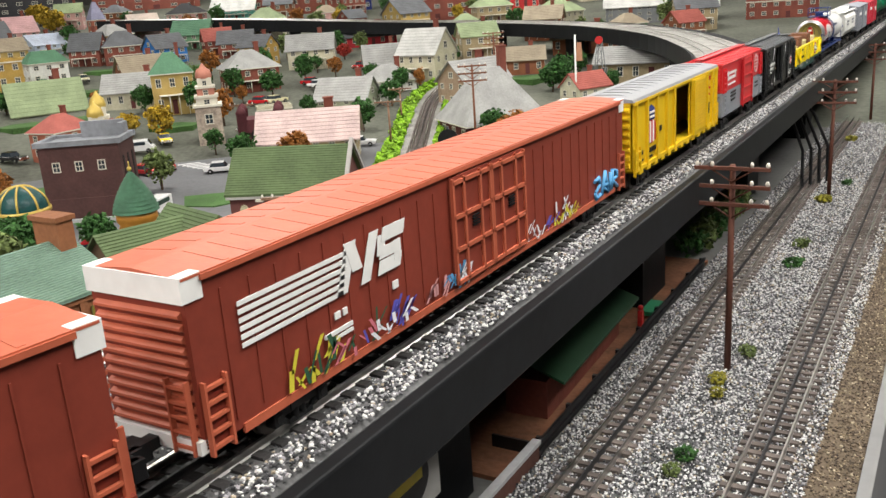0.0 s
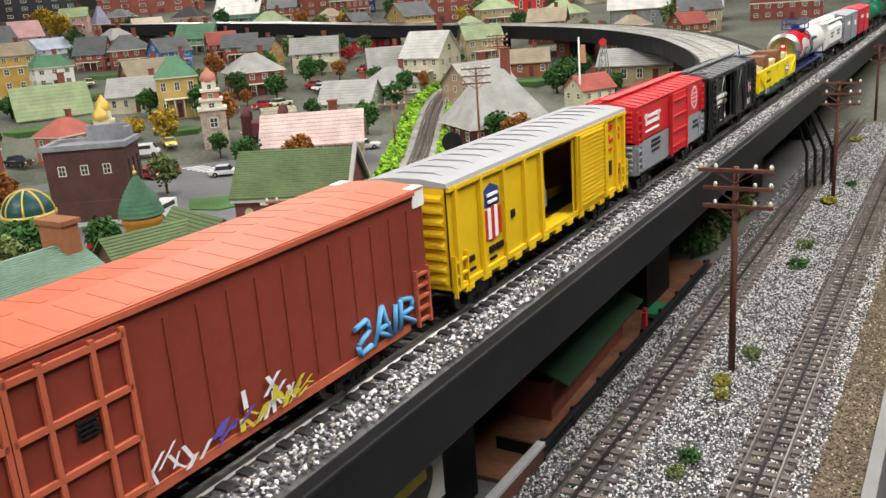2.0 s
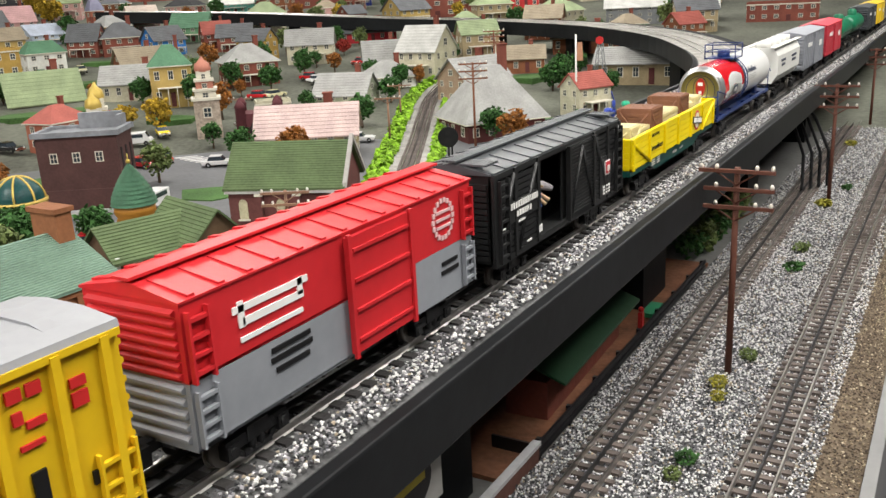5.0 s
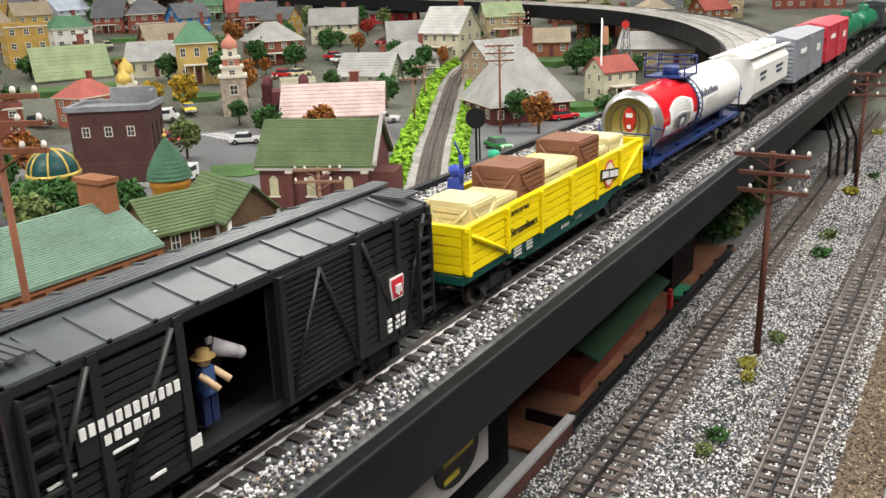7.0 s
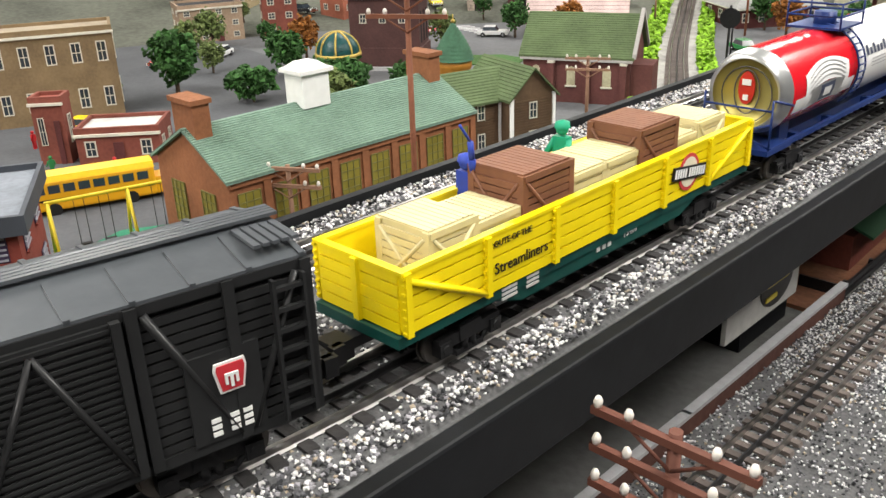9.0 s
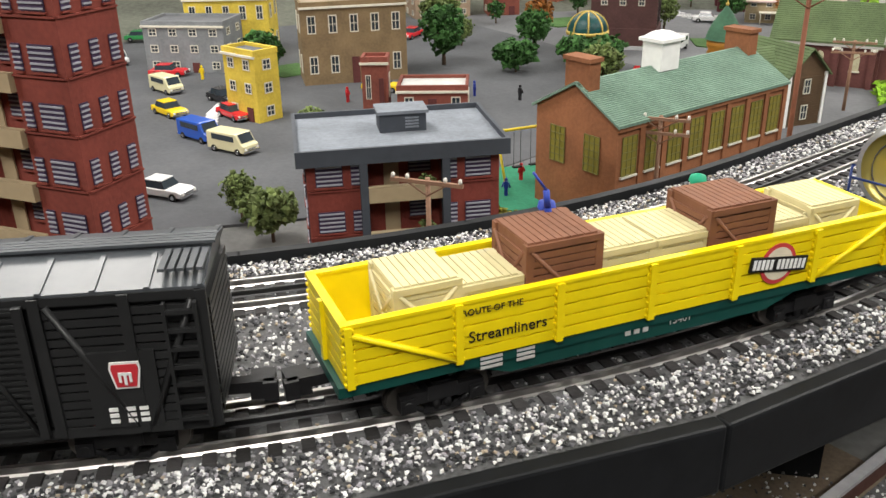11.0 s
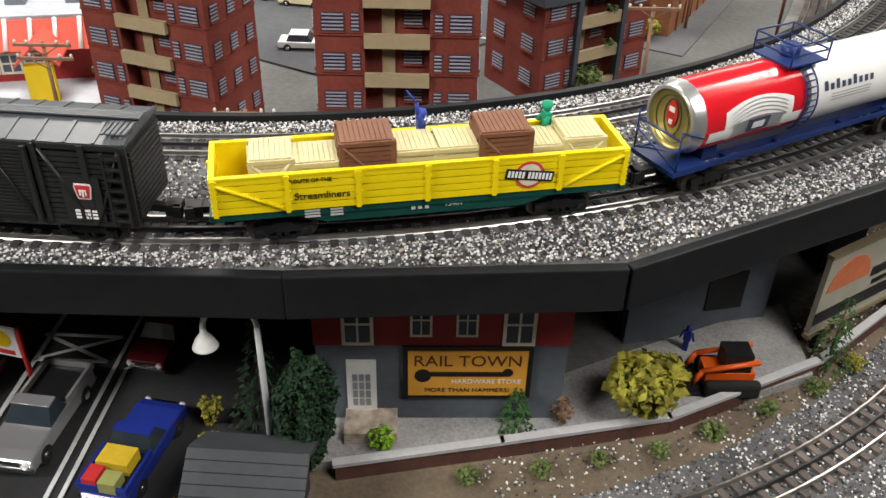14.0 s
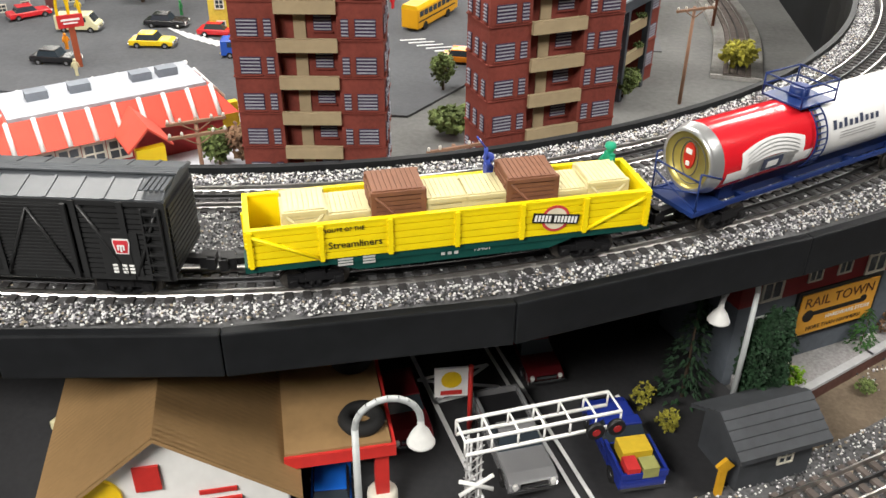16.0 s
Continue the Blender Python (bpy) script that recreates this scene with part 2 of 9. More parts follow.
def railway(name, off, z, s0, s1, label, ties, parts=0, near=(0, 0)):
    """Three-rail track: two bright rails, a dark middle rail, ties."""
    tr = thing(name, pose(0, 0, 0), label, "railway track", kind="structure")
    for o, m_, nm in ((-0.017, STEEL, "rail"), (0.017, STEEL, "rail"), (0.0, DARK_RAIL, "middle_rail")):
        w, h = (0.0016, 0.0052) if nm == "rail" else (0.0013, 0.0046)
        prof = [(off + o - w, z - h), (off + o + w, z - h), (off + o + w * 0.4, z - h + 0.0012), (off + o + w * 0.7, z - 0.0012), (off + o + w * 0.7, z), (off + o - w * 0.7, z), (off + o - w * 0.7, z - 0.0012), (off + o - w * 0.4, z - h + 0.0012)]
        part(nm, ribbon(Shape(), s0, s1, 0.03, prof), m_, tr)
    one = Shape().box(0, 0, 0, 0.056, 0.0072, 0.004, taper=0.94).mesh("tie", ties)
    rest = Shape()
    made, s = 0, s0
    rng = random.Random(5)
    while s < s1:
        x, y, a = along(s, off)
        m_ = pose(x + rng.uniform(-0.0006, 0.0006), y, z - 0.0065, 0, 0, -math.degrees(a) + rng.uniform(-1, 1))
        if near[0] <= s <= near[1] and made < parts:
            ob = new("tie", one)
            ob.parent, ob.matrix_basis = tr, m_
            made += 1
        else:
            rest.box(0, 0, 0, 0.056, 0.0072, 0.004, 0, m_, 0.94)
        s += 0.0155
    tagged(part("ties", rest, ties, tr), kind="stuff")
    return tr


def pebbles(name, n, place, size, material, label, seed):
    """Loose stone scattered by place(rng) -> x, y, z; one mesh."""
    rng = random.Random(seed)
    k = np.array([(1, 0, -0.3), (-0.5, 0.87, -0.3), (-0.5, -0.87, -0.3), (0.5, 0.6, 0.5), (-0.75, 0.0, 0.45), (0.45, -0.6, 0.55)])
    fc = [(0, 3, 5), (1, 4, 3), (2, 5, 4), (3, 4, 5), (0, 1, 3), (1, 2, 4), (2, 0, 5), (0, 2, 1)]
    vs, fs = [], []
    while len(fs) < n * 8:
        p = place(rng)
        if p is None:
            continue
        sc = size * rng.uniform(0.55, 1.35)
        a = rng.uniform(0, 6.3)
        c, s_ = math.cos(a), math.sin(a)
        jit = np.array([[rng.uniform(0.7, 1.3) for _ in range(3)] for _ in range(6)])
        q = k * jit * sc
        b = len(vs)
        vs += [(p[0] + c * u - s_ * v, p[1] + s_ * u + c * v, p[2] + w) for u, v, w in q]
        fs += [(b + i, b + j, b + m_) for i, j, m_ in fc]
    me = bpy.data.meshes.new(name)
    me.from_pydata(vs, [], fs)
    me.materials.append(material)
    return tagged(new(name, me), label, "gravel", kind="stuff")

# ---- room, table and ground ----
def plain(name, shape, material, label, category, kind="structure", m=None):
    ob = part(name, shape, material, None, label, m)
    return tagged(ob, "", category, kind=kind)


plain("floor", Shape().box(-1, 2, FLOOR - 0.05, 14, 16, 0.1), mat("floor_carpet", (0.08, 0.08, 0.09), 0.95, 0, 0.3, 60, 2, 0.2), "dark grey carpet floor of the layout room", "floor")
plain("ceiling", Shape().box(-1, 2, CEIL + 0.05, 14, 16, 0.1), mat("ceiling_board", (0.6, 0.6, 0.58), 0.9, 0, 0.1, 40, 2, 0.1), "off-white board ceiling of the layout room", "ceiling")
for nm, x, y, sx, sy in (("wall_east", 6.05, 2, 0.1, 16), ("wall_west", -8.05, 2, 0.1, 16), ("wall_north", -1, 10.05, 14, 0.1), ("wall_south", -1, -6.05, 14, 0.1)):
    plain(nm, Shape().box(x, y, (CEIL + FLOOR) / 2, sx, sy, CEIL - FLOOR), ROOM, "grey painted wall of the layout room", "wall")


def along2(s, off=0.0):
    """The low yard: straight at x = -0.273, its own tighter arc, then straight."""
    r2, y1 = 0.92, -0.5
    if s <= 0:
        return -0.273 + off, y1 - s, 0.0
    a = min(s / r2, 1.0)
    run = max(0.0, s - r2)            # straight again past the bend
    return -0.273 - r2 + (r2 + off) * math.cos(a) - run * math.sin(a), y1 - (r2 + off) * math.sin(a) - run * math.cos(a), a


# table top: its aisle edge follows the yard
edge = [along2(s, 0.232)[:2] for s in (-9.0, -6, -4, -3, -2, -1.5, -1, -0.5, 0, 0.1, 0.2, 0.3, 0.4, 0.5, 0.6, 0.7, 0.8, 0.9, 1.0, 1.1, 1.2, 1.3)]
edge += [(-2.4, edge[-1][1]), (-7.6, edge[-1][1]), (-7.6, 8.5)]
plain("ground", Shape().prism(edge, -0.06, 0.0), mat("scenic_ground", (0.14, 0.14, 0.135), 0.95, 0, 0.4, 90, 5, 0.4), "grey and earthy scenic ground sheet of the layout", "ground")
fas = Shape()
for i in range(21):
    (xa, ya), (xb, yb) = edge[i], edge[i + 1]
    ln = math.hypot(xb - xa, yb - ya)
    fas.box((xa + xb) / 2 + 0.006, (ya + yb) / 2, -0.09, ln + 0.004, 0.012, 0.2, math.degrees(math.atan2(yb - ya, xb - xa)))
plain("trim", fas, mat("grey_edge_board", (0.2, 0.2, 0.2), 0.6, 0, 0.2, 60, 6, 0.05), "grey painted edge board of the layout table", "trim")


def strip(o0, o1, z, s0, s1, plan):
    sh = Shape()
    ss = [s0 + (s1 - s0) * i / 90 for i in range(91)]
    vs = []
    for s in ss:
        for o in (o0, o1):
            x, y, a = plan(s, o)
            vs.append((x, y, z))
    vs2 = [(x, y, z - 0.003) for x, y, z in vs]
    n = len(vs)
    fs = [(2 * j, 2 * j + 1, 2 * j + 3, 2 * j + 2) for j in range(90)]
    sh.poly(vs + vs2, fs + [(0, 1, n + 1, n)] + [(2 * j, 2 * j + 2, n + 2 * j + 2, n + 2 * j) for j in range(90)] + [(2 * j + 1, n + 2 * j + 1, n + 2 * j + 3, 2 * j + 3) for j in range(90)])
    return sh


plain("yard_bed", strip(-0.055, 0.185, 0.004, -7.0, 1.35, along2), BED, "grey stone ballast bed of the low yard", "ground")
plain("wall_verge", strip(-0.15, -0.055, 0.003, -0.35, 1.0, along2), DIRT, "tan gravel verge along the retaining wall", "ground")
plain("dirt_verge", strip(0.185, 0.231, 0.004, -7.0, 1.35, along2), DIRT, "brown earth verge along the table edge", "ground")
TOWN = mat("town_street", (0.13, 0.132, 0.138), 0.9, 0, 0.3, 90, 4, 0.15)
plain("street", Shape().box(-2.6, 2.2, 0.001, 3.6, 4.4, 0.004), TOWN, "pale grey street paving of the model town", "road")
plain("parking_lot", Shape().prism([(-0.84, -1.30), (-0.80, -1.19), (-0.95, -0.92), (-1.5, -0.9), (-1.75, -1.2), (-1.75, -1.60), (-1.30, -1.60), (-1.10, -1.475), (-0.95, -1.375)], 0.0, 0.005), LOT, "black asphalt parking lot with white lines", "road")

# ---- viaduct ----
# Black sheets added below the deck to stand in for the deep shade there.
plain("skirt_board", Shape().box(-0.452, 2.85, 0.1, 0.008, 6.1, 0.2), BLACK_BOARD, "black sheet added for the shade under the viaduct", "board")
backing = Shape()
for i in range(24):
    (xa, ya, _), (xb, yb, _) = along(0.02 + 0.1 * i, -0.2), along(0.12 + 0.1 * i, -0.2)
    backing.box((xa + xb) / 2, (ya + yb) / 2, 0.1, math.hypot(xb - xa, yb - ya) + 0.004, 0.008, 0.2, math.degrees(math.atan2(yb - ya, xb - xa)))
plain("skirt_board", backing, BLACK_BOARD, "black curved sheet added for the shade under the viaduct", "board")
deck_outer = [(-0.255, 7.5), (-0.255, -0.30), (-0.288, -0.50), (-0.382, -0.765), (-0.575, -1.062), (-0.80, -1.210), (-1.06, -1.352), (-1.28, -1.425), (-1.45, -1.452), (-1.75, -1.45), (-2.1, -1.40)]
inner = [along(s, -0.205)[:2] for s in [-7.6] + [2.75 * i / 40 for i in range(41)]]
deck = thing("viaduct", pose(0, 0, 0), "black-painted wooden railway viaduct with ballasted deck", "viaduct", kind="structure")
top = Shape().prism(deck_outer + inner[::-1], ZD - 0.026, ZD - 0.003)
part("deck", top, BED, deck)
for i in range(len(deck_outer) - 1):
    (xa, ya), (xb, yb) = deck_outer[i], deck_outer[i + 1]
    ln, an = math.hypot(xb - xa, yb - ya), math.atan2(yb - ya, xb - xa)
    b = Shape().box(0, 0, 0, ln + 0.001, 0.011, 0.042)
    ob = part("fascia_board", b, BLACK_BOARD, deck, "", pose((xa + xb) / 2 + 0.0055 * math.sin(an) * -1, (ya + yb) / 2 + 0.0055 * math.cos(an), ZD - 0.017, 0, 0, math.degrees(an)), 0.0018)
lip = Shape()
for i in range(len(inner) - 1):
    (xa, ya), (xb, yb) = inner[i], inner[i + 1]
    lip.box((xa + xb) / 2, (ya + yb) / 2, ZD - 0.016, math.hypot(xb - xa, yb - ya) + 0.001, 0.008, 0.05, math.degrees(math.atan2(yb - ya, xb - xa)))
part("inner_lip", lip, BLACK_BOARD, deck)
for y in (0.42, 1.05, 1.75, 2.5, 3.3, 4.2, 5.2):
    part("pier", Shape().box(-0.395, y, ZD / 2 - 0.014, 0.06, 0.11, ZD - 0.03), BLACK_BOARD, deck)
for x, y in ((-0.62, -0.83), (-0.44, -0.58), (-0.9, -1.02), (-1.3, -1.27), (-0.40, -0.2)):
    part("pier", Shape().box(x, y, ZD / 2 - 0.014, 0.05, 0.05, ZD - 0.03, 40), BLACK_BOARD, deck)
screw = Shape().rod((0, 0, 0), (0.0012, 0, 0), 0.0032, 8).mesh("screw", mat("black_screw", (0.01, 0.01, 0.01), 0.4, 0.5))
for y in (0.168, 0.25, 0.326, 0.44, 0.56, 0.70, 0.85, -0.02, -0.15, -0.274):
    ob = new("screw", screw)
    ob.parent, ob.matrix_basis = deck, pose(-0.2495, y, 0.222)

railway("main_track", 0.0, ZR - 0.006, -7.4, 2.6, "three-rail main track with dark ties on the viaduct", TIE_DARK, 300, (-0.6, 1.7))
railway("inner_track", -0.148, ZR - 0.006, -7.4, 2.6, "three-rail second track on the viaduct", TIE_DARK)


def yard_track(off):
    tr = thing("yard_track", pose(0, 0, 0), "weathered three-rail yard track with brown ties", "railway track", "yard tracks", "structure")
    ss = [-6.8, -3, -1] + [0.03 * i for i in range(45)]
    for o, m_, nm in ((-0.017, STEEL, "rail"), (0.017, STEEL, "rail"), (0.0, DARK_RAIL, "middle_rail")):
        w = 0.0013
        vs, n = [], 4
        for s in ss:
            for a, z in ((-w, 0.008), (w, 0.008), (w * 0.7, 0.0145), (-w * 0.7, 0.0145)):
                x, y, _ = along2(s, off + o + a)
                vs.append((x, y, z - (0.0006 if nm != "rail" else 0)))
        fs = [(j * n + i, j * n + (i + 1) % n, (j + 1) * n + (i + 1) % n, (j + 1) * n + i) for j in range(len(ss) - 1) for i in range(n)]
        part(nm, Shape().poly(vs, fs), m_, tr)
    one = Shape().box(0, 0, 0, 0.055, 0.0075, 0.004, taper=0.95).mesh("tie", TIE)
    rest, made, s = Shape(), 0, -6.8
    rng = random.Random(8)
    while s < 1.3:
        x, y, a = along2(s, off)
        m_ = pose(x, y, 0.007, 0, 0, -math.degrees(a) + rng.uniform(-1.5, 1.5))
        if -2.6 < s < -0.9 and made < 150:
            ob = new("tie", one)
            ob.parent, ob.matrix_basis = tr, m_
            made += 1
        else:
            rest.box(0, 0, 0, 0.055, 0.0075, 0.004, 0, m_, 0.95)
        s += 0.0172
    tagged(part("ties", rest, TIE, tr), kind="stuff")


yard_track(0.0)
yard_track(0.145)


part("ballast_bed", ribbon(Shape(), -7.4, 2.6, 0.06, [(-0.192, 0.2335), (0.052, 0.2335), (0.045, 0.2388), (-0.186, 0.2388)]), BED, deck)


def deck_stone(rng):
    s = rng.uniform(-2.2, 2.2) if rng.random() < 0.85 else rng.uniform(-4.5, -2.2)
    o = rng.choice((rng.uniform(0.02, 0.075), rng.uniform(-0.126, -0.022), rng.uniform(-0.2, -0.172), rng.uniform(0.03, 0.125), rng.uniform(-0.2, 0.08)))
    x, y, a = along(s, o)
    if o > 0.05 and not inside(x, y):
        return None
    near = min(abs(o), abs(o + 0.148))
    return x, y, (0.2385 if near < 0.03 else 0.2392 + 0.0022 * rng.random()) - (0.002 if o > 0.055 else 0)


def inside(x, y):
    """Whether a place lies on the deck, clear of its outer board."""
    hit = False
    loop = deck_outer + [(-2.1, 7.5)]
    for (xa, ya), (xb, yb) in zip(loop, loop[1:] + loop[:1]):
        if (ya > y) != (yb > y) and x < xa + (xb - xa) * (y - ya) / (yb - ya):
            hit = not hit
    if not hit:
        return False
    for (xa, ya), (xb, yb) in zip(deck_outer, deck_outer[1:]):
        dx, dy = xb - xa, yb - ya
        f = max(0.0, min(1.0, ((x - xa) * dx + (y - ya) * dy) / (dx * dx + dy * dy)))
        if math.hypot(x - xa - f * dx, y - ya - f * dy) < 0.007:
            return False
    return True


pebbles("deck_ballast", 135000, deck_stone, 0.00135, GREY_BALLAST, "loose grey and white stone ballast on the viaduct", 3)


def yard_stone(rng):
    s = rng.choice((rng.uniform(-2.4, -0.85), rng.uniform(-1.9, -0.9), rng.uniform(-3.6, -2.0), rng.uniform(-0.9, 1.15)))
    o = rng.uniform(-0.055, 0.19)
    if rng.random() < 0.12 and -0.3 < s < 0.8:
        o = rng.uniform(-0.14, -0.05)
    x, y, a = along2(s, o)
    return x, y, 0.005 + 0.002 * rng.random()


pebbles("yard_ballast", 130000, yard_stone, 0.0014, GREY_BALLAST, "loose grey and white stone ballast in the yard", 4)


def verge_stone(rng):
    s = rng.choice((rng.uniform(-2.4, -0.85), rng.uniform(-0.2, 1.1)))
    x, y, a = along2(s, rng.uniform(0.17, 0.231))
    return x, y, 0.005


pebbles("verge_gravel", 22000, verge_stone, 0.0014, BROWN_DIRT, "brown gravel and crumbs on the earth verge", 6)

# ---- the train ----
TRAIN = []
MIRROR[0] = True    # cars are drawn with the near side at +y and set down with it at -y
BLACK_PLASTIC = mat("black_plastic", (0.01, 0.01, 0.011), 0.45, 0, 0.3, 120, 20, 0.1)
IRON = mat("wheel_iron", (0.12, 0.11, 0.1), 0.45, 0.7, 0.3, 120, 20, 0.1)


def truck(car, x):
    """Two-axle truck under a car at x along it: side frames, springs, journals, wheels."""
    t = Shape()
    for sy in (-0.0225, 0.0225):
        t.extrude([(sy - 0.002, 0.003), (sy + 0.002, 0.003), (sy + 0.002, 0.0095), (sy - 0.002, 0.0095)], x - 0.0225, x + 0.0225)
        t.extrude([(sy - 0.0018, -0.004), (sy + 0.0018, -0.004), (sy + 0.0018, -0.001), (sy - 0.0018, -0.001)], x - 0.010, x + 0.010)
        for k in (-1, 1):
            t.rod((x + k * 0.009, sy, -0.003), (x + k * 0.019, sy, 0.004), 0.0017, 5)
            t.box(x + k * 0.0185, sy, 0.0035, 0.008, 0.0065, 0.0075)
            t.rod((x + k * 0.003, sy, -0.002), (x + k * 0.003, sy, 0.005), 0.0026, 7)
            t.rod((x + k * 0.0185, sy - 0.004, 0.0035), (x + k * 0.0185, sy + 0.004, 0.0035), 0.0026, 8)
        t.box(x, sy, 0.008, 0.016, 0.0055, 0.008)
    t.box(x, 0, 0.007, 0.010, 0.046, 0.012)
    tr = part("truck", t, BLACK_PLASTIC, car)
    for k in (-0.0185, 0.0185):
        w = Shape().rod((x + k, -0.019, 0.0035), (x + k, 0.019, 0.0035), 0.0018, 6)
        for sy in (-1, 1):
            w.rod((x + k, sy * 0.0150, 0.0035), (x + k, sy * 0.0190, 0.0035), 0.0093, 16)
            w.rod((x + k, sy * 0.0142, 0.0035), (x + k, sy * 0.0150, 0.0035), 0.0103, 16)
        part("wheelset", w, IRON, tr)


def chassis(car, length, width=0.05, z=0.021, truck_in=0.06, depth=0.012, material=None):
    """Underframe, couplers and trucks. The car runs towards -x in its own space."""
    u = Shape().box(0, 0, z, length * 0.98, width * 0.5, 0.006)
    for k in (-0.3, -0.12, 0.12, 0.3):
        u.box(length * k, 0, z - 0.001, 0.006, width * 0.92, 0.005)
    u.box(0, 0, z - 0.006, length * 0.45, width * 0.3, depth)
    part("underframe", u, material or BLACK_PLASTIC, car)
    for sx in (-1, 1):
        c = Shape().box(sx * (length / 2 + 0.004), 0, 0.0165, 0.018, 0.007, 0.006)
        c.box(sx * (length / 2 + 0.017), 0, 0.0165, 0.012, 0.013, 0.010).box(sx * (length / 2 + 0.021), 0.006, 0.0165, 0.007, 0.005, 0.010)
        part("coupler", c, BLACK_PLASTIC, car)
        truck(car, sx * (length / 2 - truck_in))


def car_at(name, s_mid, length, label, category, b):
    car = thing(name, pose(0, 0, 0), label, category, "cars of the train")
    TRAIN.append((car, s_mid, b))
    return car


def ladder(x, y, z0, z1, w, n, axis="x", r=0.0009):
    """Side (axis x) or end (axis y) ladder: stiles and rungs."""
    sh = Shape()
    for k in range(n):
        z = z0 + (z1 - z0) * (k + 0.5) / n
        if axis == "x":
            sh.box(x, y, z, w, 0.0022, 0.0018)
        else:
            sh.box(x, y, z, 0.0022, w, 0.0018)
    for sgn in (-1, 1):
        if axis == "x":
            sh.box(x + sgn * w / 2, y, (z0 + z1) / 2, 0.0014, 0.003, z1 - z0)
        else:
            sh.box(x, y + sgn * w / 2, (z0 + z1) / 2, 0.003, 0.0014, z1 - z0)
    return sh


def ribs_end(x, w, z0, z1, n, h=0.0016):
    """Corrugated end of a box car."""
    sh = Shape()
    d = (z1 - z0) / n
    for k in range(n):
        z = z0 + (k + 0.5) * d
        sh.extrude([(x + 0.0, z - d * 0.36), (x + h * (1 if x > 0 else -1), z - d * 0.12), (x + h * (1 if x > 0 else -1), z + d * 0.12), (x, z + d * 0.36)], -w / 2 + 0.003, w / 2 - 0.003, Matrix(((0, 1, 0, 0), (1, 0, 0, 0), (0, 0, 1, 0), (0, 0, 0, 1))))
    return sh


def shell(length, w, z0, z1, open_x=None, t=0.0015):
    """Box car body as a hollow shell; open_x: the doorway's ends on the near side."""
    sh = Shape()
    sh.box(0, 0, z0 + t / 2, length, w, t)
    for sx in (-1, 1):
        sh.box(sx * (length / 2 - t / 2), 0, (z0 + z1) / 2, t, w - 0.0002, z1 - z0)
    sh.box(0, -w / 2 + t / 2, (z0 + z1) / 2, length - 0.0001, t, z1 - z0 - 0.0001)
    if open_x:
        a, b = open_x
        sh.box((-length / 2 + a) / 2, w / 2 - t / 2, (z0 + z1) / 2, a + length / 2, t, z1 - z0 - 0.0001)
        sh.box((length / 2 + b) / 2, w / 2 - t / 2, (z0 + z1) / 2, length / 2 - b, t, z1 - z0 - 0.0001)
        sh.box((a + b) / 2, w / 2 - t / 2, z1 - 0.003, b - a, t, 0.006)
    else:
        sh.box(0, w / 2 - t / 2, (z0 + z1) / 2, length - 0.0001, t, z1 - z0 - 0.0001)
    return sh


def pitched(length, w, z, rise, over=0.001):
    h = w / 2 + over
    return Shape().extrude([(-h, z), (h, z), (h, z + 0.0012), (0, z + rise + 0.0012), (-h, z + 0.0012)], -length / 2 - over, length / 2 + over)


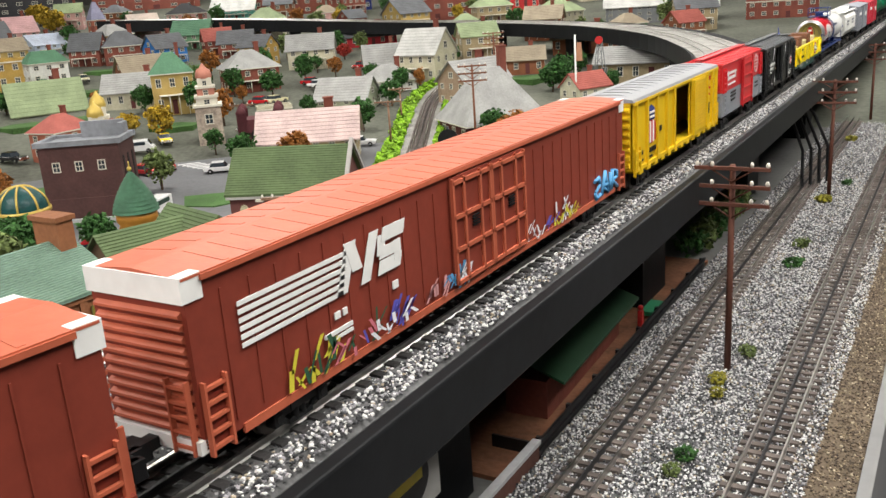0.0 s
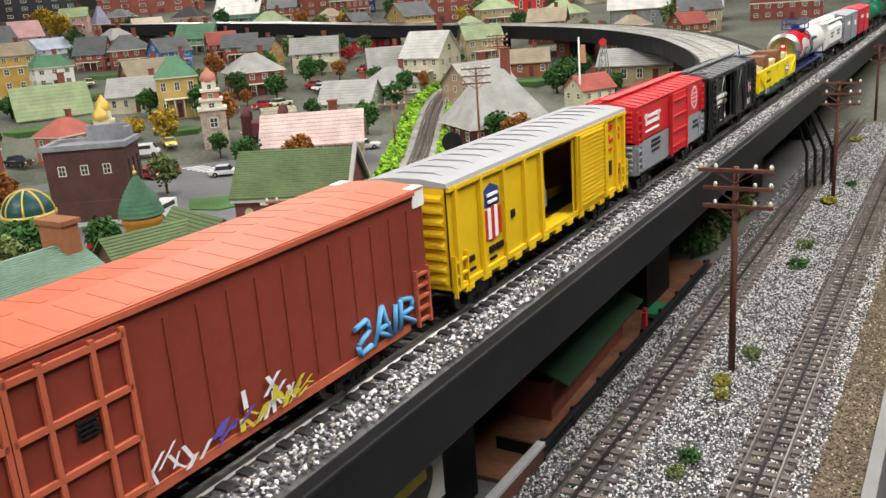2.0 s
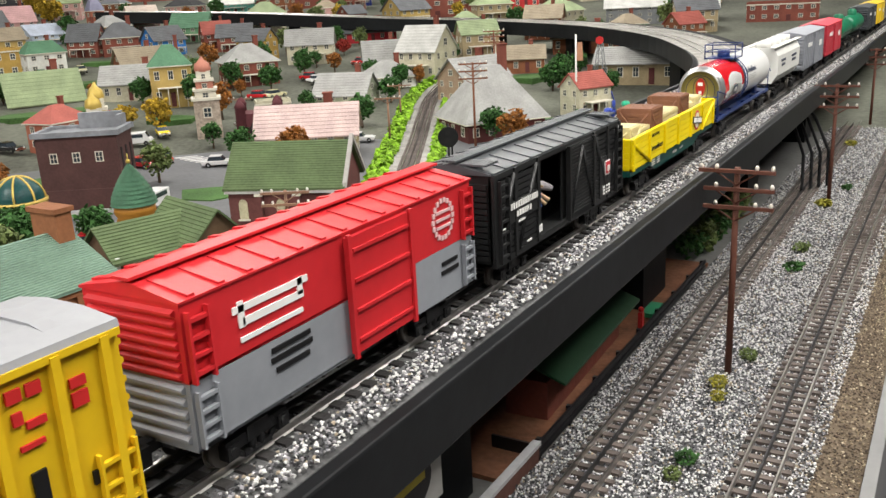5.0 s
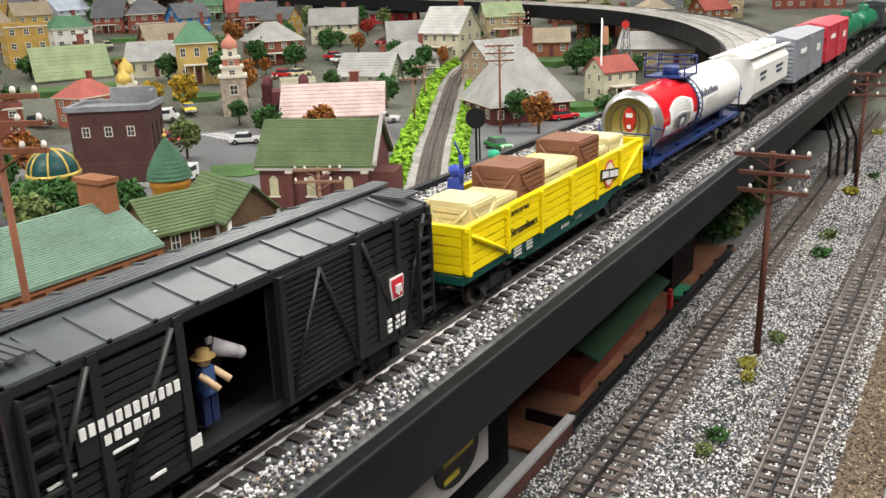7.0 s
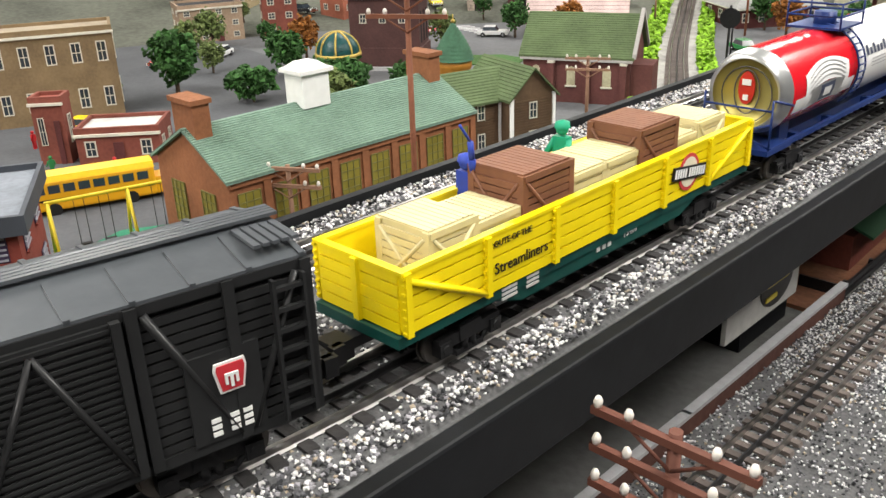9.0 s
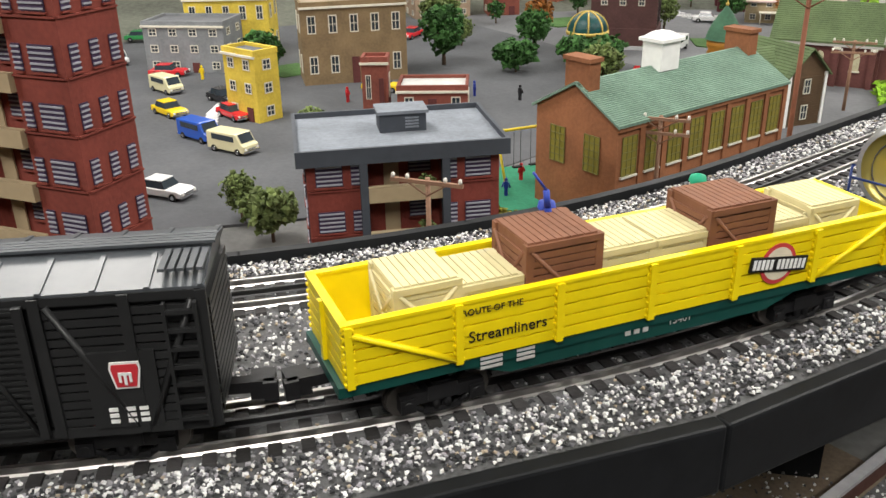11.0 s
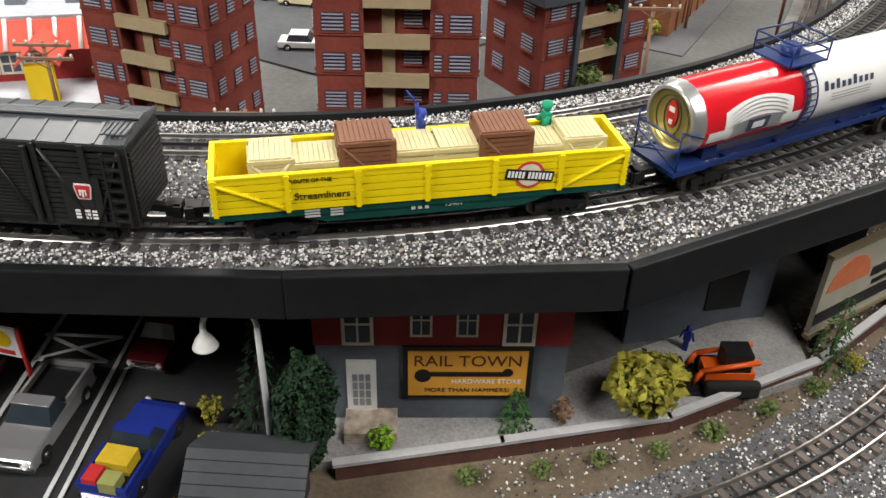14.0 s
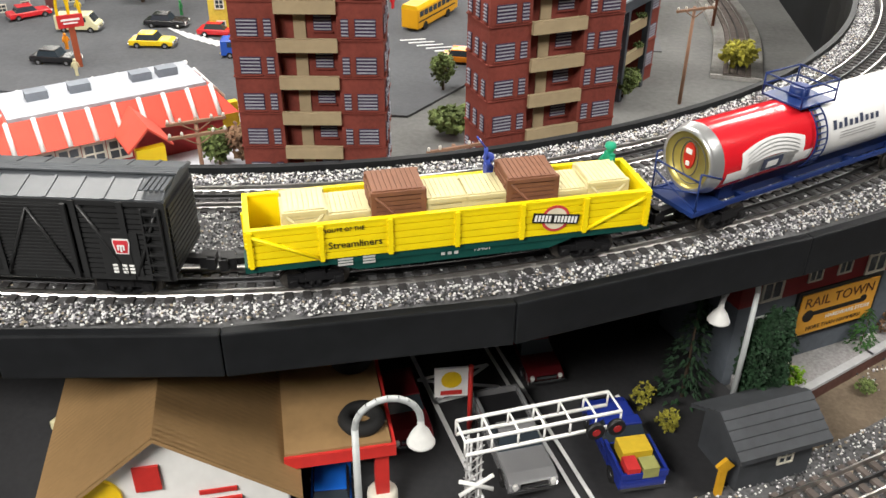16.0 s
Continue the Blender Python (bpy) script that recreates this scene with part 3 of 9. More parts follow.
# Near side of every car is +y in its own space (the outside of the curve); x = -length/2 leads.
def hi_cube(name, s_mid, plain_front=False):
    L, W, Z0, Z1 = 0.585, 0.063, 0.016, 0.100
    car = car_at(name, s_mid, L, "long oxide-red high-cube box car with white end caps and graffiti", "box car", 0.22)
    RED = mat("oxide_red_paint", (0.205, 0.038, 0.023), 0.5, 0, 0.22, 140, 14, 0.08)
    # Paler tone of the oxide for roof, end ribs, ladders, sills and door bars.
    RED_PALER = mat("oxide_orange_roof", (0.43, 0.105, 0.055), 0.5, 0, 0.2, 140, 14, 0.08)
    CAP = mat("white_cap_paint", (0.72, 0.72, 0.70), 0.5, 0, 0.15, 120, 20, 0.05)
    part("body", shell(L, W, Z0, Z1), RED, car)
    part("roof", pitched(L, W, Z1, 0.0025), RED_PALER, car)
    seams = Shape()
    for k in range(33):
        x = -L / 2 + 0.03 + k * (L - 0.06) / 32
        for sy in (-1, 1):
            seams.poly([(x - 0.0018, sy * 0.004, Z1 + 0.0036), (x + 0.0018, sy * 0.004, Z1 + 0.0036), (x + 0.0018, sy * W * 0.485, Z1 + 0.0016), (x - 0.0018, sy * W * 0.485, Z1 + 0.0016), (x - 0.0018, sy * 0.004, Z1 + 0.0016), (x + 0.0018, sy * 0.004, Z1 + 0.0016), (x + 0.0018, sy * W * 0.485, Z1), (x - 0.0018, sy * W * 0.485, Z1)], [(0, 1, 2, 3), (1, 2, 6, 5), (0, 3, 7, 4), (2, 3, 7, 6), (0, 1, 5, 4)])
    part("roof_seams", seams, RED_PALER, car)
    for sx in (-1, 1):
        part("end_ribs", ribs_end(sx * L / 2, W, Z0 + 0.006, Z1 - 0.014, 11, 0.0026), RED_PALER, car)
        cap = Shape().box(sx * (L / 2 - 0.0045), 0, Z1 - 0.0045, 0.013, W + 0.0016, 0.0125)
        part("end_cap", cap, CAP, car)
        part("end_sill", Shape().box(sx * (L / 2 + 0.001), 0, Z0 + 0.002, 0.005, W, 0.007), CAP if sx < 0 else RED, car)
        part("ladder", ladder(sx * (L / 2 - 0.009), W / 2 + 0.0015, Z0 - 0.004, Z0 + 0.034, 0.014, 5), RED_PALER, car)
        part("end_ladder", ladder(sx * (L / 2 + 0.0035), W / 2 - 0.010, Z0 - 0.002, Z0 + 0.036, 0.013, 5, "y"), RED_PALER, car)
    rib = Shape()
    for k in range(29):
        x = -L / 2 + 0.022 + k * (L - 0.04) / 28
        if abs(x) > 0.062:
            rib.box(x, W / 2 + 0.0002, (Z0 + Z1) / 2 - 0.002, 0.0012, 0.0008, Z1 - Z0 - 0.016)
    pieces("side_rib", rib, RED, car)
    part("side_sill", Shape().box(0, W / 2, Z0 - 0.0005, L - 0.05, 0.002, 0.005).box(0, W / 2 + 0.001, Z1 - 0.001, L - 0.02, 0.0022, 0.0028), RED_PALER, car)
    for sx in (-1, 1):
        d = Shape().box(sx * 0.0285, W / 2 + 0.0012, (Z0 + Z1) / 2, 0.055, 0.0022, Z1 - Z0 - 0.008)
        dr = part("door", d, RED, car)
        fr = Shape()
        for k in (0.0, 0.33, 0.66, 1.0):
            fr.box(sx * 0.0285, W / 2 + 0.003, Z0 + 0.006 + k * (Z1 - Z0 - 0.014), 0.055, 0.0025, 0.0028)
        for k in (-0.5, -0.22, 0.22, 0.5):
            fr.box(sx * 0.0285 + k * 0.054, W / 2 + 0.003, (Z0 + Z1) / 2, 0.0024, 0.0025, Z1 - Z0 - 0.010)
        part("door_bars", fr, RED_PALER, dr)
        lv = Shape()
        for k in range(4):
            lv.box(sx * 0.0285 + 0.004, W / 2 + 0.0032, 0.057 + k * 0.0022, 0.010, 0.001, 0.001)
        part("placard", lv, BLACK_PLASTIC, dr)
    chassis(car, L, 0.05, 0.0155, 0.075)
    if plain_front:
        return car
    y = W / 2 + 0.0009
    for k in range(6):
        sl = Shape().poly([(-0.262 + 0.0, y, 0.056 + k * 0.0043), (-0.18 + k * 0.0012, y, 0.056 + k * 0.0043), (-0.18 + k * 0.0012, y, 0.0585 + k * 0.0043), (-0.262, y, 0.0585 + k * 0.0043), (-0.262, y + 0.0004, 0.056 + k * 0.0043), (-0.18 + k * 0.0012, y + 0.0004, 0.056 + k * 0.0043), (-0.18 + k * 0.0012, y + 0.0004, 0.0585 + k * 0.0043), (-0.262, y + 0.0004, 0.0585 + k * 0.0043)], [(0, 1, 2, 3), (4, 5, 6, 7), (0, 1, 5, 4), (1, 2, 6, 5), (2, 3, 7, 6), (3, 0, 4, 7)])
        part("white_stripe", sl, CAP, car)
    logo = Shape()
    def slant(x, z, w, h, lean, y):
        logo.poly([(x, y, z), (x + w, y, z), (x + w + lean, y, z + h), (x + lean, y, z + h), (x, y + 0.0004, z), (x + w, y + 0.0004, z), (x + w + lean, y + 0.0004, z + h), (x + lean, y + 0.0004, z + h)], [(3, 2, 1, 0), (4, 5, 6, 7), (0, 1, 5, 4), (1, 2, 6, 5), (2, 3, 7, 6), (3, 0, 4, 7)])
    for i, (x, z, w, h, lean) in enumerate(((-0.186, 0.056, 0.010, 0.028, 0.012), (-0.170, 0.066, 0.010, 0.018, -0.006), (-0.163, 0.056, 0.009, 0.028, 0.012), (-0.146, 0.056, 0.024, 0.0085, 0.003), (-0.128, 0.061, 0.008, 0.012, 0.0), (-0.144, 0.0655, 0.022, 0.007, 0.002), (-0.146, 0.068, 0.008, 0.012, 0.002), (-0.141, 0.0755, 0.024, 0.0085, 0.003))):
        slant(x, z, w, h, lean, y + 0.00015 * i)
    part("white_emblem", logo, CAP, car)
    bars = Shape()
    for x, z, w, h in ((-0.187, 0.046, 0.005, 0.004), (-0.18, 0.046, 0.004, 0.004), (-0.187, 0.037, 0.026, 0.0025), (-0.184, 0.0335, 0.02, 0.002), (-0.128, 0.045, 0.006, 0.005)):
        bars.box(x, y, z, w, 0.0008, h)
    part("lettering", bars, CAP, car)
    # spray-painted tags: clusters of slanted strokes
    rng = random.Random(11)
    tags = ((-0.235, 0.075, 12, ("tag_yellow", (0.62, 0.55, 0.05)), 0.022), (-0.225, 0.075, 12, ("tag_dark_green", (0.03, 0.09, 0.05)), 0.024), (-0.20, 0.05, 8, ("tag_pink", (0.55, 0.16, 0.2)), 0.018), (-0.165, 0.05, 14, ("tag_violet", (0.10, 0.09, 0.42)), 0.020), (-0.155, 0.045, 9, ("tag_white", (0.75, 0.76, 0.8)), 0.017), (-0.10, 0.03, 8, ("tag_pale_red", (0.6, 0.3, 0.3)), 0.016), (-0.075, 0.03, 12, ("tag_blue", (0.10, 0.33, 0.6)), 0.020), (-0.06, 0.03, 8, ("tag_white", (0.75, 0.76, 0.8)), 0.018), (0.055, 0.03, 9, ("tag_white", (0.75, 0.76, 0.8)), 0.017), (0.085, 0.03, 6, ("tag_violet", (0.10, 0.09, 0.42)), 0.013), (0.105, 0.05, 12, ("tag_white", (0.75, 0.76, 0.8)), 0.022), (0.110, 0.05, 12, ("tag_yellow", (0.62, 0.55, 0.05)), 0.014), (0.14, 0.03, 5, ("tag_yellow", (0.62, 0.55, 0.05)), 0.009))
    for x0, wd, n, (mn, col), h in tags:
        sh = Shape()
        for k in range(n):
            x = x0 + rng.uniform(0, wd)
            z = Z0 + 0.001 + rng.uniform(0, h * 0.55)
            hh = rng.uniform(0.35, 0.8) * h * 0.7
            ln = rng.uniform(-0.007, 0.012)
            w = rng.uniform(0.0015, 0.004)
            yy = y + (tags.index((x0, wd, n, (mn, col), h)) % 5) * 0.00015 + 0.0015
            sh.poly([(x, yy, z), (x + w, yy, z), (x + w + ln, yy, z + hh), (x + ln, yy, z + hh)], [(0, 1, 2, 3)])
        part("graffiti", sh, mat(mn, col, 0.5, 0, 0.3, 200, 60, 0.05), car)
    tag = Shape()
    for pts in (((0.225, 0.020), (0.213, 0.018), (0.212, 0.024), (0.224, 0.030), (0.222, 0.037), (0.210, 0.035)), ((0.228, 0.018), (0.238, 0.040), (0.245, 0.018), (0.231, 0.026), (0.244, 0.027)), ((0.250, 0.018), (0.252, 0.036)), ((0.256, 0.018), (0.258, 0.037), (0.270, 0.034), (0.270, 0.028), (0.257, 0.027), (0.272, 0.018))):
        for a, b in zip(pts, pts[1:]):
            tag.rod((a[0], y + 0.0006, a[1]), (b[0], y + 0.0006, b[1]), 0.0017, 6)
    part("graffiti", tag, mat("tag_blue", (0.10, 0.33, 0.6)), car, "sky-blue letter-like strokes of spray paint")
    return car


def yellow_box(s_mid):
    L, W, Z0, Z1 = 0.352, 0.063, 0.019, 0.093
    car = car_at("box_car", s_mid, L, "yellow ribbed box car with grey roof and open door", "box car", 0.12)
    Y = mat("armour_yellow_paint", (0.66, 0.43, 0.012), 0.42, 0, 0.15, 120, 14, 0.05)
    part("body", shell(L, W, Z0, Z1, (-0.02, 0.042)), Y, car)
    GREY = mat("galvanised_roof", (0.27, 0.275, 0.29), 0.5, 0.0, 0.15, 120, 9, 0.08)
    part("roof", Shape().extrude([(-W / 2 - 0.0015, Z1), (W / 2 + 0.0015, Z1), (W / 2 + 0.0005, Z1 + 0.003), (0.012, Z1 + 0.0055), (-0.012, Z1 + 0.0055), (-W / 2 - 0.0005, Z1 + 0.003)], -L / 2 - 0.001, L / 2 + 0.001), GREY, car)
    wv = Shape()
    for k in range(15):
        x = -L / 2 + 0.02 + k * (L - 0.04) / 14
        wv.extrude([(-W * 0.42, Z1 + 0.003), (W * 0.42, Z1 + 0.003), (0.012, Z1 + 0.0066), (-0.012, Z1 + 0.0066)], x - 0.004, x + 0.004)
    part("roof_panels", wv, GREY, car)
    for sx in (-1, 1):
        part("end_ribs", ribs_end(sx * L / 2, W, Z0 + 0.004, Z1 - 0.004, 8, 0.0035), Y, car)
        part("ladder", ladder(sx * (L / 2 - 0.010), W / 2 + 0.002, Z0 - 0.004, Z0 + 0.026, 0.017, 3), Y, car)
    st = Shape()
    for x in (-0.168, -0.132, -0.096, -0.060, -0.030, 0.12, 0.146, 0.168):
        st.box(x, W / 2 + 0.0016, (Z0 + Z1) / 2, 0.0038, 0.0034, Z1 - Z0 - 0.002)
    st.box(0, W / 2 + 0.001, Z0 + 0.002, L, 0.003, 0.004).box(0, W / 2 + 0.001, Z1 - 0.0015, L, 0.003, 0.003)
    for k in range(13):
        st.box(-L / 2 + 0.02 + k * 0.026, W / 2 + 0.0015, Z0 - 0.0015, 0.012, 0.003, 0.004)
    pieces("side_post", st, Y, car)
    d = Shape().box(0.078, W / 2 + 0.0025, (Z0 + Z1) / 2, 0.068, 0.002, Z1 - Z0 - 0.006)
    dr = part("door", d, Y, car)
    lv = Shape()
    for k in range(17):
        lv.box(0.078, W / 2 + 0.0038, Z0 + 0.007 + k * 0.0038, 0.062, 0.0018, 0.0018)
    lv.box(0.047, W / 2 + 0.0045, (Z0 + Z1) / 2, 0.003, 0.003, Z1 - Z0 - 0.006).box(0.109, W / 2 + 0.0045, (Z0 + Z1) / 2, 0.003, 0.003, Z1 - Z0 - 0.006)
    part("door_slats", lv, Y, dr)
    y = W / 2 + 0.0005
    NAVY, RD, WH = mat("navy_paint", (0.02, 0.04, 0.2)), mat("signal_red_paint", (0.5, 0.02, 0.02)), WHITE
    sh = Shape().prism([(-0.126, 0.078), (-0.120, 0.081), (-0.114, 0.083), (-0.108, 0.081), (-0.102, 0.078), (-0.101, 0.066), (-0.127, 0.066)], 0, 0.0016, pose(0, y, 0, 90) @ Matrix.Scale(1, 4))
    part("shield_top", sh, NAVY, car)
    for k in range(5):
        part("shield_stripe", Shape().box(-0.1245 + k * 0.0052, y, 0.0535, 0.0052, 0.0016, 0.025 - abs(k - 2) * 0.002), RD if k % 2 == 0 else WH, car)
    bars = Shape()
    for x, z, w, h in ((-0.114, 0.075, 0.016, 0.002), (-0.114, 0.070, 0.014, 0.002)):
        bars.box(x, y + 0.001, z, w, 0.0012, h)
    part("lettering", bars, WH, car)
    dk = Shape()
    for x, z, w, h in ((-0.149, 0.036, 0.010, 0.004), (-0.116, 0.034, 0.009, 0.005), (-0.104, 0.034, 0.010, 0.005), (-0.115, 0.027, 0.010, 0.002), (-0.148, 0.028, 0.010, 0.002), (-0.08, 0.052, 0.006, 0.006), (0.133, 0.044, 0.006, 0.014), (0.157, 0.036, 0.005, 0.006)):
        dk.box(x, y + 0.0002, z, w, 0.0012, h)
    part("lettering", dk, BLACK_PLASTIC, car)
    rb = Shape()
    for x, z, w, h in ((0.129, 0.083, 0.006, 0.005), (0.137, 0.083, 0.006, 0.005), (0.129, 0.074, 0.004, 0.005), (0.136, 0.07, 0.008, 0.003), (0.155, 0.078, 0.007, 0.004), (0.155, 0.071, 0.007, 0.006), (0.133, 0.062, 0.010, 0.002)):
        rb.box(x, y + 0.0002, z, w, 0.0012, h)
    part("lettering", rb, RD, car)
    for k, (x, c) in enumerate(((-0.008, (0.1, 0.05, 0.04)), (0.006, (0.05, 0.06, 0.1)), (0.024, (0.2, 0.2, 0.22)))):
        part("seated_figure", Shape().box(x, 0.008, 0.038, 0.008, 0.007, 0.016).ball(x, 0.008, 0.050, 0.0042), mat("figure_paint_%d" % k, c), car)
    chassis(car, L, 0.05, 0.018, 0.052)
    return car


def red_box(s_mid):
    L, W, Z0, Z1 = 0.262, 0.063, 0.018, 0.090
    car = car_at("box_car", s_mid, L, "red and grey box car with ribbed roof", "box car", 0.09)
    RD = mat("bright_red_paint", (0.52, 0.022, 0.028), 0.4, 0, 0.15, 120, 14, 0.05)
    GY = mat("grey_car_paint", (0.24, 0.255, 0.28), 0.45, 0, 0.15, 120, 14, 0.05)
    mid = Z0 + 0.034
    part("body", shell(L, W, Z0 + 0.0342, Z1), RD, car)
    part("lower_body", shell(L, W, Z0, mid), GY, car)
    part("roof", pitched(L, W, Z1, 0.006), RD, car)
    rr = Shape()
    for k in range(14):
        x = -L / 2 + 0.008 + k * (L - 0.016) / 13
        for sy in (-1, 1):
            rr.poly([(x - 0.002, sy * 0.006, Z1 + 0.0068), (x + 0.002, sy * 0.006, Z1 + 0.0068), (x + 0.002, sy * W / 2, Z1 + 0.0026), (x - 0.002, sy * W / 2, Z1 + 0.0026), (x - 0.002, sy * 0.006, Z1 + 0.005), (x + 0.002, sy * 0.006, Z1 + 0.005), (x + 0.002, sy * W / 2, Z1), (x - 0.002, sy * W / 2, Z1)], [(0, 1, 2, 3), (0, 1, 5, 4), (2, 3, 7, 6), (1, 2, 6, 5), (0, 3, 7, 4)])
    part("roof_ribs", rr, RD, car)
    part("running_board", Shape().box(0, 0, Z1 + 0.009, L + 0.006, 0.011, 0.0015), RD, car)
    for sx in (-1, 1):
        part("end_ribs", ribs_end(sx * L / 2, W, mid + 0.001, Z1 - 0.002, 7, 0.0025), RD, car)
        part("end_ribs", ribs_end(sx * L / 2, W, Z0 + 0.003, mid, 5, 0.0025), GY, car)
        part("ladder", ladder(sx * (L / 2 - 0.008), W / 2 + 0.002, Z0 + 0.002, Z0 + 0.030, 0.012, 4), GY, car)
        part("ladder", ladder(sx * (L / 2 - 0.008), W / 2 + 0.002, mid, Z1 - 0.004, 0.012, 4), RD, car)
    dr = part("door", Shape().box(0.018, W / 2 + 0.002, (Z0 + Z1) / 2, 0.062, 0.003, Z1 - Z0 - 0.004), RD, car)
    fr = Shape()
    for k in range(4):
        fr.box(0.018, W / 2 + 0.0042, Z0 + 0.010 + k * 0.0175, 0.056, 0.0016, 0.002)
    for x in (-0.013, 0.049):
        fr.box(x, W / 2 + 0.0042, (Z0 + Z1) / 2, 0.003, 0.002, Z1 - Z0)
    part("door_bars", fr, RD, dr)
    y = W / 2 + 0.0003
    wb = Shape()
    for x, z, w, h in ((-0.073, 0.076, 0.055, 0.0035), (-0.072, 0.069, 0.045, 0.004), (-0.095, 0.073, 0.004, 0.013), (-0.052, 0.0735, 0.004, 0.009), (-0.074, 0.0605, 0.046, 0.0024)):
        wb.box(x, y, z, w, 0.001, h)
    part("lettering", wb, WHITE, car)
    wb = Shape()
    for k in range(18):
        a = 2 * math.pi * k / 18
        wb.box(0.094 + 0.0125 * math.cos(a), y, 0.072 + 0.0125 * math.sin(a), 0.003, 0.001, 0.003)
    for k in (-0.005, 0, 0.005):
        wb.box(0.094, y, 0.072 + k, 0.018, 0.001, 0.0018)
    part("round_emblem", wb, mat("pale_pink_paint", (0.62, 0.4, 0.4)), car)
    kb = Shape()
    for x, z, w in ((-0.062, 0.047, 0.03), (-0.062, 0.042, 0.032), (-0.062, 0.036, 0.026), (0.10, 0.042, 0.02), (0.10, 0.036, 0.022)):
        kb.box(x, y, z, w, 0.001, 0.0026)
    part("lettering", kb, BLACK_PLASTIC, car)
    chassis(car, L, 0.05, 0.017, 0.045)
    return car


def black_box(s_mid):
    L, W, Z0, Z1 = 0.264, 0.062, 0.018, 0.086
    car = car_at("stock_car", s_mid, L, "black slatted stock car with half-open door", "stock car", 0.09)
    BK = mat("semi_gloss_black", (0.02, 0.0205, 0.021), 0.36, 0, 0.3, 120, 14, 0.06)
    # Black roof lifted to slate: the ceiling's reflection is put into its colour.
    RF = mat("slate_roof_paint", (0.075, 0.082, 0.09), 0.34, 0, 0.25, 120, 14, 0.06)
    part("body", shell(L, W, Z0, Z1, (-0.052, -0.002)), BK, car)
    part("roof", pitched(L, W, Z1, 0.0065, 0.002), RF, car)
    seams = Shape()
    for k in range(13):
        x = -L / 2 + k * L / 12
        for sy in (-1, 1):
            seams.poly([(x - 0.0012, sy * 0.008, Z1 + 0.0070), (x + 0.0012, sy * 0.008, Z1 + 0.0070), (x + 0.0012, sy * 0.033, Z1 + 0.0020), (x - 0.0012, sy * 0.033, Z1 + 0.0020), (x - 0.0012, sy * 0.008, Z1 + 0.005), (x + 0.0012, sy * 0.008, Z1 + 0.005), (x + 0.0012, sy * 0.033, Z1), (x - 0.0012, sy * 0.033, Z1)], [(0, 1, 2, 3), (1, 2, 6, 5), (0, 3, 7, 4), (2, 3, 7, 6)])
    part("roof_seams", seams, RF, car)
    rb = Shape()
    for k in (-0.0045, -0.0015, 0.0015, 0.0045):
        rb.box(0, k, Z1 + 0.0095, L + 0.008, 0.0024, 0.0014)
    for sx in (-1, 1):
        for k in range(5):
            rb.box(sx * (L / 2 - 0.008) + (k - 2) * 0.004, 0.018, Z1 + 0.0072, 0.0028, 0.022, 0.0014)
    part("running_board", rb, RF, car)
    slats = Shape()
    n = 13
    for k in range(n):
        z = Z0 + 0.006 + k * (Z1 - Z0 - 0.01) / n
        for a, b in ((-L / 2 + 0.003, -0.054), (0.062, L / 2 - 0.003)):
            slats.box((a + b) / 2, W / 2 + 0.0012, z, b - a, 0.0024, 0.0034)
        for sx in (-1, 1):
            slats.box(sx * (L / 2 + 0.0012), 0, z, 0.0024, W - 0.004, 0.0034)
    pieces("slat", slats, BK, car)
    post = Shape()
    for x in (-0.132, -0.098, -0.057, 0.064, 0.100, 0.132):
        post.box(x, W / 2 + 0.003, (Z0 + Z1) / 2, 0.0045, 0.0025, Z1 - Z0)
    for x0, x1 in ((-0.128, -0.100), (-0.094, -0.060), (0.098, 0.068), (0.104, 0.128)):
        post.rod((x0, W / 2 + 0.003, Z0 + 0.003), (x1, W / 2 + 0.003, Z1 - 0.004), 0.0018, 4)
    post.box(0, W / 2 + 0.001, Z0 + 0.001, L, 0.004, 0.005).box(0, W / 2 + 0.001, Z1 - 0.002, L, 0.004, 0.004)
    pieces("side_post", post, BK, car)
    dr = part("door", Shape().box(0.030, W / 2 + 0.0035, (Z0 + Z1) / 2, 0.058, 0.002, Z1 - Z0 - 0.006), BK, car)
    dl = Shape()
    for k in range(20):
        dl.box(0.030, W / 2 + 0.0048, Z0 + 0.006 + k * 0.003, 0.052, 0.0014, 0.0014)
    dl.box(0.002, W / 2 + 0.0055, (Z0 + Z1) / 2, 0.0035, 0.003, Z1 - Z0 - 0.004).box(0.058, W / 2 + 0.0055, (Z0 + Z1) / 2, 0.0035, 0.003, Z1 - Z0 - 0.004)
    dl.rod((0.004, W / 2 + 0.0058, Z0 + 0.004), (0.030, W / 2 + 0.0058, Z1 - 0.006), 0.0014, 4).rod((0.030, W / 2 + 0.0058, Z1 - 0.006), (0.056, W / 2 + 0.0058, Z0 + 0.004), 0.0014, 4)
    part("door_slats", dl, BK, dr)
    y = W / 2 + 0.0045
    pieces("panel", Shape().box(0.094, W / 2 + 0.002, 0.048, 0.030, 0.0036, 0.022).box(-0.085, W / 2 + 0.002, 0.053, 0.05, 0.0036, 0.016).box(0.094, W / 2 + 0.002, 0.029, 0.03, 0.0036, 0.016), BK, car)
    RD = mat("keystone_red", (0.5, 0.03, 0.04))
    part("keystone_emblem", Shape().prism([(-0.006, -0.0075), (0.006, -0.0075), (0.0082, 0.0045), (0.0074, 0.0085), (-0.0074, 0.0085), (-0.0082, 0.0045)], 0, 0.0008, pose(0.096, y + 0.0004, 0.0475, 90) @ Matrix.Diagonal((0.82, 0.82, 1, 1))), WHITE, car)
